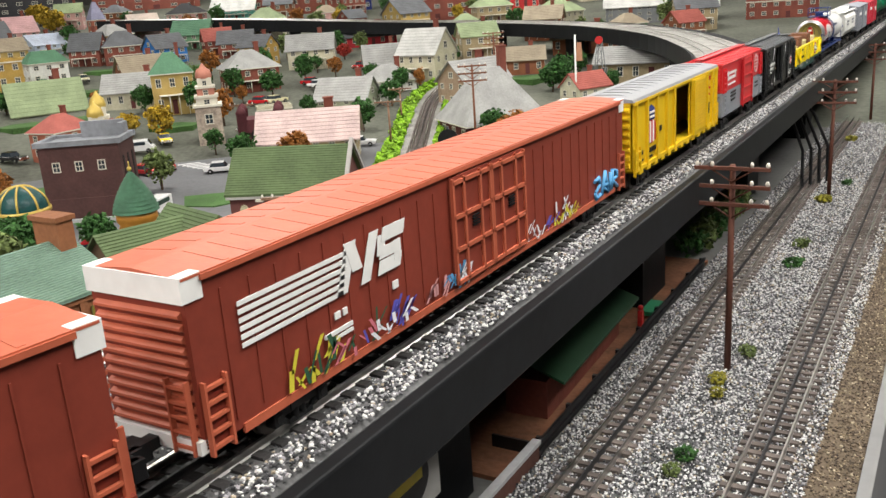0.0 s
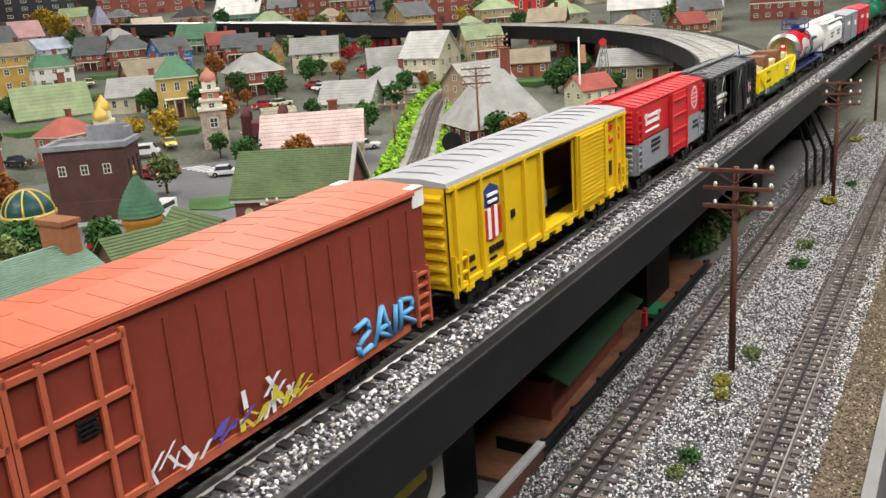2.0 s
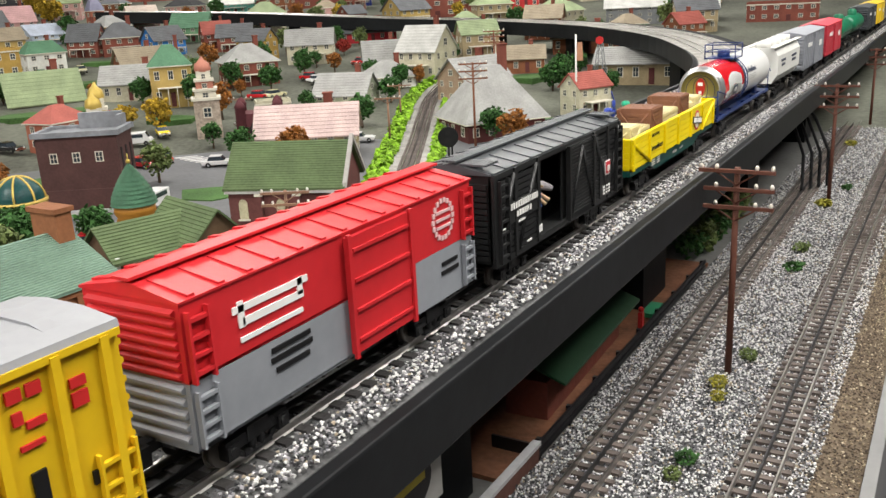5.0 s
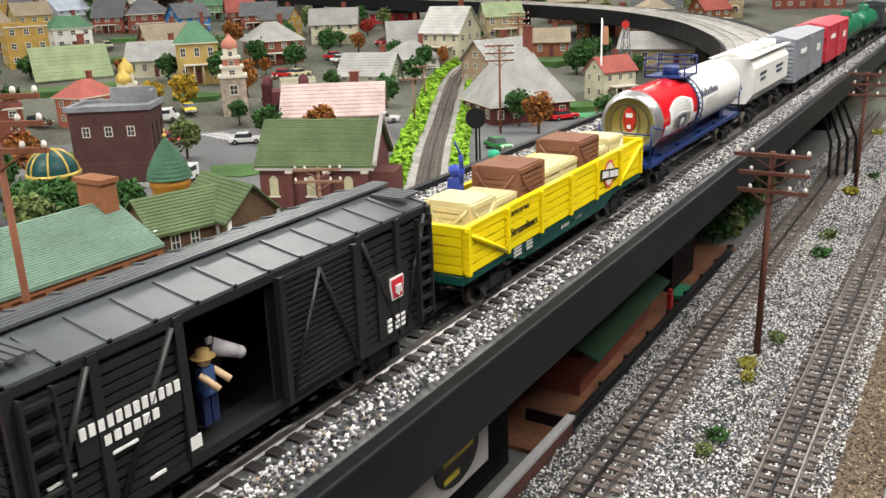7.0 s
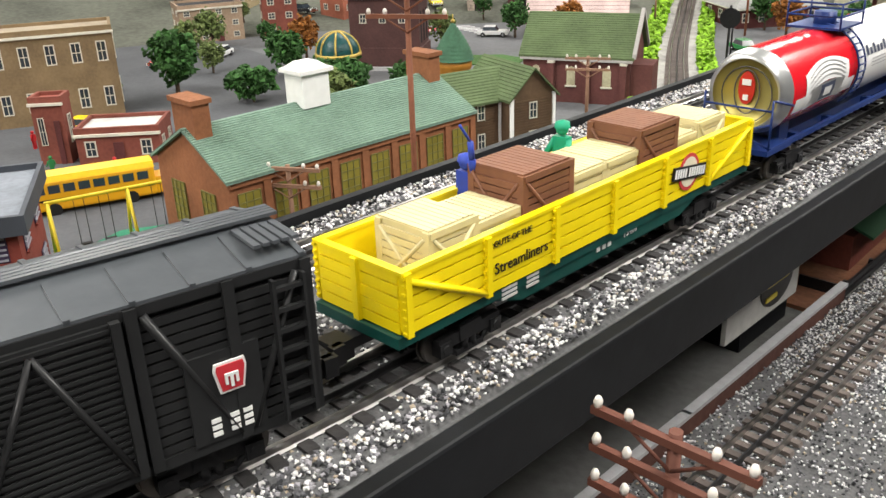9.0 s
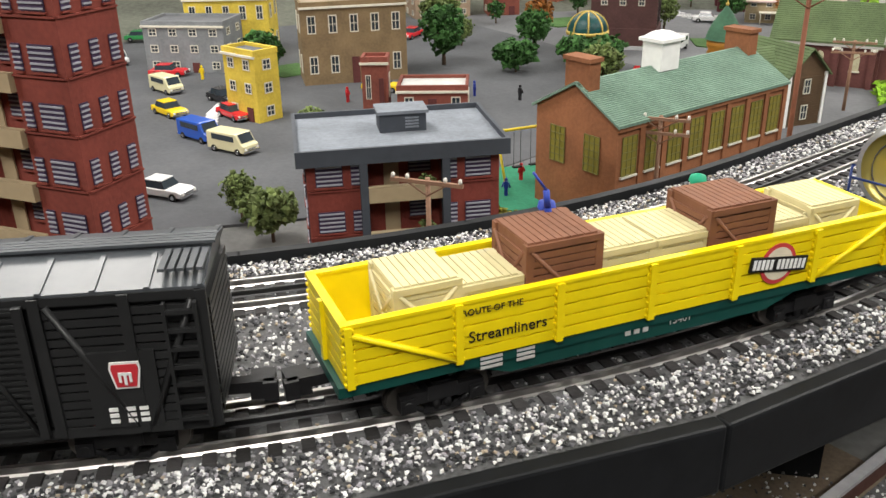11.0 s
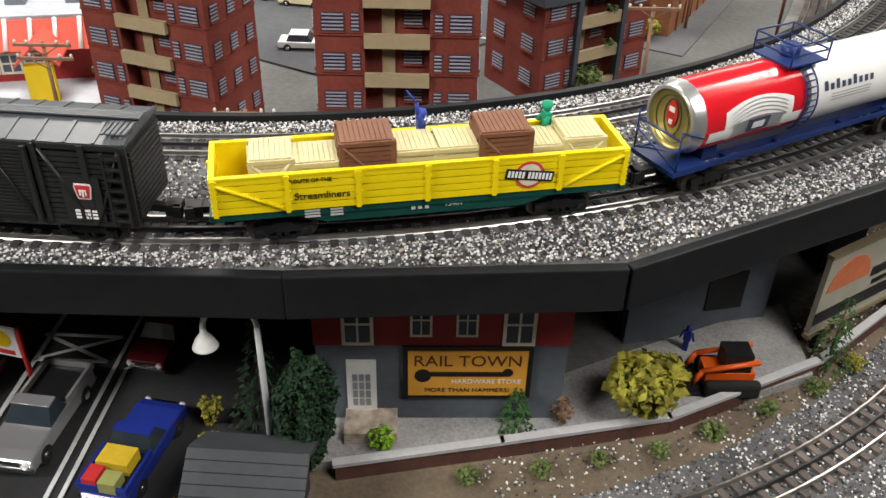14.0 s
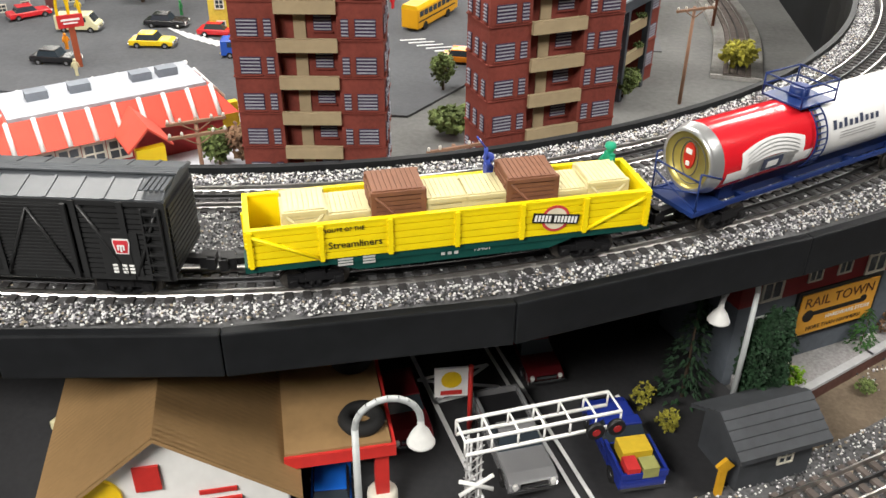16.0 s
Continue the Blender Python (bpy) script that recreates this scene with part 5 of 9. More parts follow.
def plain_box(s_mid, col, name_, label, L=0.275):
    W, Z0, Z1 = 0.062, 0.018, 0.088
    car = car_at("box_car", s_mid, L, label, "box car", 0.09)
    M = mat(name_, col, 0.45, 0, 0.18, 120, 14, 0.05)
    part("body", shell(L, W, Z0, Z1), M, car)
    part("roof", pitched(L, W, Z1, 0.006), mat(name_ + "_roof", tuple(min(1, c * 1.25 + 0.02) for c in col), 0.45), car)
    rr = Shape()
    for k in range(12):
        rr.box(-L / 2 + 0.015 + k * (L - 0.03) / 11, W / 2, (Z0 + Z1) / 2, 0.002, 0.0016, Z1 - Z0 - 0.002)
    part("side_ribs", rr, M, car)
    part("door", Shape().box(0.01, W / 2 + 0.0015, (Z0 + Z1) / 2, 0.05, 0.003, Z1 - Z0 - 0.006), M, car)
    for sx in (-1, 1):
        part("end_ribs", ribs_end(sx * L / 2, W, Z0 + 0.004, Z1 - 0.004, 9, 0.002), M, car)
    part("lettering", Shape().box(-0.07, W / 2 + 0.001, 0.066, 0.05, 0.0012, 0.008).box(0.08, W / 2 + 0.001, 0.06, 0.03, 0.0012, 0.012), WHITE, car)
    chassis(car, L)
    return car


def green_tank(s_mid):
    L = 0.27
    car = car_at("tank_car", s_mid, L, "dark green tank car with black frame", "tank car", 0.09)
    G = mat("tank_green", (0.01, 0.12, 0.06), 0.35, 0, 0.15, 90, 9, 0.03)
    n, ZC, Rr = 24, 0.052, 0.026
    prof = [(-0.125, 0.0001), (-0.125, 0.016), (-0.118, 0.0235), (-0.11, Rr), (0.11, Rr), (0.118, 0.0235), (0.125, 0.016), (0.125, 0.0001)]
    vs = [(x, r * math.cos(2 * math.pi * i / n), ZC + r * math.sin(2 * math.pi * i / n)) for x, r in prof for i in range(n)]
    part("tank", Shape().poly(vs, [(j * n + i, j * n + (i + 1) % n, (j + 1) * n + (i + 1) % n, (j + 1) * n + i) for j in range(7) for i in range(n)], None, True), G, car)
    part("dome", Shape().lathe(0, 0, [(0.013, ZC + 0.02), (0.013, ZC + 0.038), (0.009, ZC + 0.042), (0.0, ZC + 0.043)], 14), G, car)
    part("railing", Shape().rod((-0.11, 0.031, 0.05), (0.11, 0.031, 0.05), 0.001, 5).rod((-0.11, -0.031, 0.05), (0.11, -0.031, 0.05), 0.001, 5), BLACK_PLASTIC, car)
    chassis(car, L, 0.05, 0.021)
    return car


# how far each car runs ahead of the gondola
GONDOLA_S = ((0, -2.016), (2, -1.629), (4, -1.22), (6.5, -0.687), (7, -0.582), (7.5, -0.474), (8, -0.366), (8.5, -0.257), (9, -0.145), (9.5, -0.029), (10, 0.085), (10.2, 0.13), (10.8, 0.282), (11.6, 0.518), (12.3, 0.703), (12.5, 0.745), (13, 0.848), (13.5, 0.960), (14, 1.066), (14.5, 1.174), (15, 1.282), (15.5, 1.39), (16, 1.5))


def gondola_s(t):
    return float(np.interp(t, [a for a, _ in GONDOLA_S], [s for _, s in GONDOLA_S]))


SG = 0.0
hi_cube("box_car", 2.114, True)
hi_cube("box_car", 1.481)
yellow_box(0.981)
red_box(0.641)
black_box(0.346)
gondola(0.0)
tank_car(-0.165 - 0.04 - 0.18)
hopper(-0.165 - 0.04 - 0.36 - 0.045 - 0.135)
plain_box(-1.05, (0.22, 0.23, 0.26), "slate_grey_car", "slate grey box car with ribbed sides")
plain_box(-1.37, (0.45, 0.03, 0.05), "crimson_car", "crimson box car with ribbed sides")
green_tank(-1.69)
green_tank(-2.01)
plain_box(-2.33, (0.04, 0.045, 0.05), "dark_car", "black box car with ribbed sides")
plain_box(-2.66, (0.6, 0.42, 0.02), "yellow_car", "yellow box car with ribbed sides")
WORKERS = [(worker(0, mat("blue_overall", (0.03, 0.06, 0.35), 0.5), True, SG), "blue"), (worker(0, mat("green_overall", (0.01, 0.3, 0.16), 0.5), False, SG), "green")]


DOLL_T = (0, 7, 8.5, 10.2, 12.3, 13.5, 15, 16)
DOLL_X = {"blue": (-0.085, -0.085, -0.072, -0.045, -0.012, -0.004, 0.02, 0.04), "green": (-0.03, -0.025, 0.012, 0.05, 0.096, 0.105, 0.125, 0.15)}


def chord(s_mid, b):
    """Pose of a car whose trucks stand on the track b metres before and behind its middle."""
    xa, ya, _ = along(s_mid + b)
    xb, yb, _ = along(s_mid - b)
    a = math.atan2(yb - ya, xb - xa)
    return pose((xa + xb) / 2, (ya + yb) / 2, ZR, 0, 0, math.degrees(a)) @ pose(0, 0, 0, 0, 0, 0)


MIRROR[0] = False


def motions():
    times = sorted({0.5 * k for k in range(33)} | {10.2, 12.3})
    for car, ahead, b in TRAIN:
        walk(car, [(t, chord(gondola_s(t) + ahead, b)) for t in times])
    # the two dolls ride on the far side of the crates
    for ob, who in WORKERS:
        walk(ob, [(t, chord(gondola_s(t), 0.115) @ pose(float(np.interp(t, DOLL_T, DOLL_X[who])), 0.0235, 0.0282)) for t in times])


# ---- the model town ----
PAINT = {"ochre": (0.42, 0.27, 0.07), "ochre_dark": (0.2, 0.14, 0.075), "pink": (0.5, 0.3, 0.28), "pale_blue": (0.42, 0.5, 0.62), "white": (0.7, 0.7, 0.66), "cream": (0.5, 0.47, 0.35), "brick": (0.2, 0.06, 0.042), "terracotta": (0.38, 0.13, 0.08), "blue": (0.03, 0.15, 0.42), "green_wall": (0.14, 0.28, 0.16), "yellow_brick": (0.42, 0.3, 0.1), "red_wall": (0.42, 0.03, 0.04), "sage": (0.34, 0.37, 0.27), "tan": (0.34, 0.27, 0.16), "dark_red": (0.1, 0.03, 0.028), "rust": (0.2, 0.075, 0.035), "teal": (0.12, 0.36, 0.3), "black_wall": (0.04, 0.04, 0.045), "navy": (0.02, 0.03, 0.14), "signal_red": (0.45, 0.03, 0.03), "grey_wall": (0.2, 0.21, 0.22), "yellow": (0.6, 0.45, 0.06), "pale_brick": (0.32, 0.23, 0.16), "factory_brick": (0.25, 0.1, 0.045), "tower_brick": (0.19, 0.042, 0.03), "plum_brick": (0.075, 0.035, 0.032),
         "grey_slate": (0.13, 0.135, 0.145), "tan_flat": (0.3, 0.25, 0.18), "pink_roof": (0.5, 0.3, 0.3), "pale_blue_roof": (0.45, 0.5, 0.6), "green_roof": (0.09, 0.2, 0.12), "sage_roof": (0.26, 0.32, 0.18), "grey_roof": (0.32, 0.32, 0.31), "lilac_roof": (0.3, 0.3, 0.42), "cream_roof": (0.5, 0.42, 0.36), "red_roof": (0.35, 0.1, 0.08), "light_roof": (0.5, 0.5, 0.48), "pink_shingle": (0.5, 0.38, 0.36), "black_roof": (0.03, 0.03, 0.032), "mint_roof": (0.17, 0.26, 0.2), "moss_roof": (0.095, 0.135, 0.06), "blue_grey_roof": (0.2, 0.22, 0.25)}
TRIM = mat("cream_trim", (0.6, 0.57, 0.48), 0.6, 0, 0.15, 90, 20, 0.05)


def paint(key):
    wall = key not in ("x",)
    return mat(key + "_finish", PAINT[key], 0.8, 0, 0.35, 170, 18, 0.35)


FAR = [False]


def window_unit(parent, w, h, m, lit=False, bars=1):
    f = Shape()
    t = min(w, h) * 0.12
    for sx in (-1, 1):
        f.box(sx * (w / 2), 0, 0, t, 0.0016, h + t)
    for sz in (-1, 1):
        f.box(0, 0, sz * h / 2, w + t, 0.0018, t)
    for k in range(bars):
        f.box(0, 0, -h / 2 + h * (k + 1) / (bars + 1), w, 0.0012, t * 0.7)
    f.box(0, 0, 0, t * 0.6, 0.0012, h)
    win = part("window", f, TRIM, parent, "", m)
    if FAR[0]:
        win.data.materials.append(glass_mat())
        bm = bmesh.new()
        bm.from_mesh(win.data)
        vs = [bm.verts.new(p) for p in ((-w / 2, 0.0002, -h / 2), (w / 2, 0.0002, -h / 2), (w / 2, 0.0002, h / 2), (-w / 2, 0.0002, h / 2))]
        bm.faces.new(vs).material_index = 1
        bm.to_mesh(win.data)
        bm.free()
        return win
    part("pane", Shape().box(0, 0.0004, 0, w, 0.0006, h), glass_mat(), win)
    return win


def gable_roof(w, d, ev, rg, over, thick=0.003):
    """Two slabs over a plan of w (x) by d (y), ridge along x."""
    sh = Shape()
    a = d / 2 + over
    drop = (rg - ev) * over / (d / 2)
    for s in (-1, 1):
        x = w / 2 + over
        vs = [(-x, s * a, ev - drop), (x, s * a, ev - drop), (x, 0, rg), (-x, 0, rg)]
        sh.poly(vs + [(p[0], p[1], p[2] + thick) for p in vs], [(0, 1, 2, 3), (4, 5, 6, 7), (0, 1, 5, 4), (1, 2, 6, 5), (2, 3, 7, 6), (3, 0, 4, 7)])
    return sh


def courses(w, d, ev, rg, over, n, thick=0.004):
    """Shingle courses on a gable roof: thin overlapping strips, one object."""
    sh = Shape()
    a = d / 2 + over
    drop = (rg - ev) * over / (d / 2)
    for s in (-1, 1):
        for k in range(n):
            t0, t1 = k / n, (k + 1) / n
            y0, y1 = s * a * (1 - t0), s * a * (1 - t1)
            z0, z1 = ev - drop + (rg - ev + drop) * t0 + thick, ev - drop + (rg - ev + drop) * t1 + thick
            x = w / 2 + over
            sh.poly([(-x, y0, z0 + 0.0014), (x, y0, z0 + 0.0014), (x, y1, z1), (-x, y1, z1), (-x, y0, z0 - 0.001), (x, y0, z0 - 0.001)], [(0, 1, 2, 3), (0, 1, 5, 4)])
    return sh


def house(x, y, rot, w, d, ev, rg, wall, roof, style, storeys, label, z=0.0):
    """A model house: walls, roof by style, chimney, door, rows of framed windows."""
    ob = thing("house", pose(x, y, z, 0, 0, rot), label, "model house")
    wm, rm = paint(wall), paint(roof)
    b = Shape()
    if style == "gable":
        b.extrude([(-d / 2, -0.02), (d / 2, -0.02), (d / 2, ev), (0, rg - 0.001), (-d / 2, ev)], -w / 2, w / 2)
    else:
        b.box(0, 0, ev / 2 - 0.01, w, d, ev + 0.02)
    part("wall", b, wm, ob)
    o = 0.05 * w
    if style == "gable":
        part("roof", gable_roof(w, d, ev, rg, o), rm, ob)
        part("roof_covering", courses(w, d, ev, rg, o, 9, 0.003), rm, ob)
    elif style in ("hip", "mansard"):
        k = 0.55 if style == "mansard" else 0.22
        a, c = w / 2 + o, d / 2 + o
        vs = [(-a, -c, ev), (a, -c, ev), (a, c, ev), (-a, c, ev), (-a * k, -c * k * 0.5, rg), (a * k, -c * k * 0.5, rg), (a * k, c * k * 0.5, rg), (-a * k, c * k * 0.5, rg)]
        part("roof", Shape().poly(vs, [(3, 2, 1, 0), (4, 5, 6, 7), (0, 1, 5, 4), (1, 2, 6, 5), (2, 3, 7, 6), (3, 0, 4, 7)]), rm, ob)
        part("eave", Shape().box(0, 0, ev - 0.002, w + 2 * o, d + 2 * o, 0.004), TRIM, ob)
    else:
        part("roof", Shape().box(0, 0, ev + 0.001, w - 0.004, d - 0.004, 0.003), rm, ob)
        par = Shape()
        for s in (-1, 1):
            par.box(0, s * (d / 2 - 0.002), ev + 0.004, w + 0.003, 0.006, 0.011).box(s * (w / 2 - 0.002), 0, ev + 0.004, 0.006, d - 0.008, 0.011)
        part("parapet", par, wm, ob)
        part("cornice", Shape().box(0, -d / 2 - 0.002, ev - 0.004, w + 0.006, 0.006, 0.005), TRIM, ob)
    if style != "flat":
        ch = Shape().box(w * 0.22, d * 0.12, rg + 0.004, w * 0.09, w * 0.09, max(0.03, (rg - ev) * 0.7)).box(w * 0.22, d * 0.12, rg + 0.004 + max(0.03, (rg - ev) * 0.7) / 2, w * 0.11, w * 0.11, 0.004)
        part("chimney", ch, paint("brick"), ob)
    sh_ = ev / max(1, storeys)
    n = max(2, min(6, int(w / 0.045)))
    for s in range(storeys):
        for k in range(n):
            xx = -w / 2 + w * (k + 0.5) / n
            if s == 0 and k == n // 2:
                dr = part("door", Shape().box(xx, -d / 2 - 0.001, sh_ * 0.36, w / n * 0.36, 0.003, sh_ * 0.7), paint("dark_red"), ob)
                continue
            window_unit(ob, w / n * 0.36, sh_ * 0.42, pose(xx, -d / 2 - 0.001, sh_ * (s + 0.55)))
        m = max(1, min(3, int(d / 0.05)))
        for k in range(m):
            for sd in (-1, 1):
                window_unit(ob, d / m * 0.3, sh_ * 0.42, pose(sd * (w / 2 + 0.001), -d / 2 + d * (k + 0.5) / m, sh_ * (s + 0.55), 0, 0, 90 * sd))
    if style == "gable" and rg - ev > 0.03:
        for sd in (-1, 1):
            window_unit(ob, d * 0.14, (rg - ev) * 0.3, pose(sd * (w / 2 + 0.001), 0, ev + (rg - ev) * 0.3, 0, 0, 90 * sd))
    if storeys == 2 and style in ("gable", "hip"):
        pr = Shape().box(0, -d / 2 - 0.02, ev * 0.48, w * 0.7, 0.042, 0.003)
        for k in range(4):
            pr.rod((-w * 0.33 + k * w * 0.22, -d / 2 - 0.037, 0), (-w * 0.33 + k * w * 0.22, -d / 2 - 0.037, ev * 0.48), 0.0015, 6)
        part("porch", pr, TRIM, ob)
    return ob


LEAF = {"leaf_green": (0.035, 0.1, 0.022), "leaf_yellow": (0.36, 0.24, 0.02), "leaf_red": (0.3, 0.03, 0.02), "leaf_rust": (0.26, 0.1, 0.02), "leaf_olive": (0.12, 0.16, 0.05), "leaf_yellow2": (0.26, 0.24, 0.03), "leaf_brown": (0.2, 0.12, 0.07), "leaf_dark": (0.012, 0.035, 0.014), "leaf_bright": (0.2, 0.38, 0.02)}
BARK = mat("tree_bark", (0.09, 0.06, 0.04), 0.9, 0, 0.4, 200, 40, 0.5)


def leaves(sh, rng, cx, cy, cz, rx, rz, n, size):
    """Small tilted leaf clumps through an uneven crown."""
    for _ in range(n):
        while True:
            u, v, w = rng.uniform(-1, 1), rng.uniform(-1, 1), rng.uniform(-1, 1)
            q = u * u + v * v + w * w
            if 0.25 < q < 1:
                break
        wob = 0.8 + 0.35 * noise.noise(Vector((u * 2 + cx * 9, v * 2 + cy * 9, w * 2)))
        px, py, pz = cx + u * rx * wob, cy + v * rx * wob, cz + w * rz * wob
        s = size * rng.uniform(0.6, 1.4)
        m = pose(px, py, pz, rng.uniform(-70, 70), rng.uniform(-70, 70), rng.uniform(0, 360))
        sh.poly([(-s, -s * 0.5, 0), (s * 0.3, -s * 0.8, s * 0.3), (s, s * 0.2, 0), (0, s * 0.9, s * 0.25), (0, 0, s * 0.7)], [(0, 1, 4), (1, 2, 4), (2, 3, 4), (3, 0, 4), (3, 2, 1, 0)], m)


TREES = [0]


def tree(x, y, h, r, kind, z=0.0, n=0):
    rng = random.Random(100 + TREES[0])
    TREES[0] += 1
    word = {"leaf_green": "green", "leaf_yellow": "golden yellow", "leaf_red": "red autumn", "leaf_rust": "rust-coloured", "leaf_olive": "pale olive", "leaf_yellow2": "yellow-green", "leaf_brown": "dry brown", "leaf_dark": "dark green", "leaf_bright": "bright green"}[kind]
    ob = thing("tree", pose(x, y, z), word + " foam-leaved model tree", "tree")
    t = Shape().rod((0, 0, -0.01), (0, 0, h * 0.45), h * 0.035, 7, h * 0.022)
    for k in range(5):
        a = k * 1.3 + rng.random()
        t.rod((0, 0, h * (0.25 + 0.04 * k)), (r * 0.6 * math.cos(a), r * 0.6 * math.sin(a), h * (0.5 + 0.06 * k)), h * 0.016, 5, h * 0.006)
    part("trunk", t, BARK, ob)
    c = Shape()
    size = max(0.0028, r * 0.13)
    leaves(c, rng, 0, 0, h * 0.57, r * 1.08, h * 0.43, int((n or 320) * 1.35), size * 1.12)
    for k in range(4):
        a = k * 1.7 + rng.random()
        leaves(c, rng, r * 0.5 * math.cos(a), r * 0.5 * math.sin(a), h * (0.5 + 0.08 * k), r * 0.55, h * 0.2, 70, size)
    part("crown", c, mat(kind, LEAF[kind], 0.8, 0, 0.5, 150, 30, 0.3, rand=0.45), ob)
    return ob


def bush(x, y, h, r, kind, label, z=0.0, n=130):
    rng = random.Random(900 + TREES[0])
    TREES[0] += 1
    c = Shape()
    leaves(c, rng, 0, 0, h * 0.5, r, h * 0.5, n, max(0.0018, r * (0.16 if n < 2000 else 0.085)))
    ob = part("bush", c, mat(kind, LEAF[kind], 0.8, 0, 0.5, 150, 30, 0.3, rand=0.45), None, label, pose(x, y, z))
    return tagged(ob, "", "bush")


def conifer(x, y, h, r, kind="leaf_dark", z=0.0, label="dark green conical model conifer"):
    rng = random.Random(300 + TREES[0])
    TREES[0] += 1
    ob = thing("tree", pose(x, y, z), label, "tree")
    part("trunk", Shape().rod((0, 0, -0.005), (0, 0, h * 0.9), h * 0.02, 6, h * 0.004), BARK, ob)
    c = Shape()
    for k in range(14):
        f = k / 14
        n = int(26 * (1 - f) + 5)
        rr = r * (1 - f) ** 0.8
        for j in range(n):
            a = rng.uniform(0, 6.28)
            p = Vector((rr * math.cos(a) * rng.uniform(0.5, 1.1), rr * math.sin(a) * rng.uniform(0.5, 1.1), h * (0.06 + 0.94 * f) + rng.uniform(-0.004, 0.004)))
            s = max(0.004, r * 0.2)
            c.poly([(-s * 0.4, 0, 0), (s * 0.4, 0, 0), (s * 0.1, s, -s * 0.5), (0, 0, s * 0.35)], [(0, 1, 2), (0, 2, 3), (1, 3, 2), (0, 3, 1)], Matrix.Translation(p) @ pose(0, 0, 0, 0, 0, math.degrees(a) - 90))
    part("crown", c, mat(kind, LEAF[kind], 0.8, 0, 0.5, 150, 30, 0.3, rand=0.45), ob)
    return ob


CARCOL = {"yellow": (0.7, 0.5, 0.01), "white": (0.7, 0.7, 0.7), "red": (0.5, 0.015, 0.02), "cream": (0.62, 0.58, 0.36), "green": (0.03, 0.2, 0.06), "black": (0.015, 0.015, 0.017), "blue": (0.02, 0.08, 0.4), "orange": (0.65, 0.22, 0.01), "maroon": (0.12, 0.012, 0.015), "silver": (0.42, 0.42, 0.43), "racing_blue": (0.01, 0.1, 0.45), "royal_blue": (0.015, 0.03, 0.22)}
CHROME = mat("chrome_trim", (0.7, 0.7, 0.7), 0.15, 1.0, 0.05, 60, 9, 0.0)
RUBBER = mat("tyre_rubber", (0.012, 0.012, 0.012), 0.8, 0, 0.2, 90, 9, 0.1)


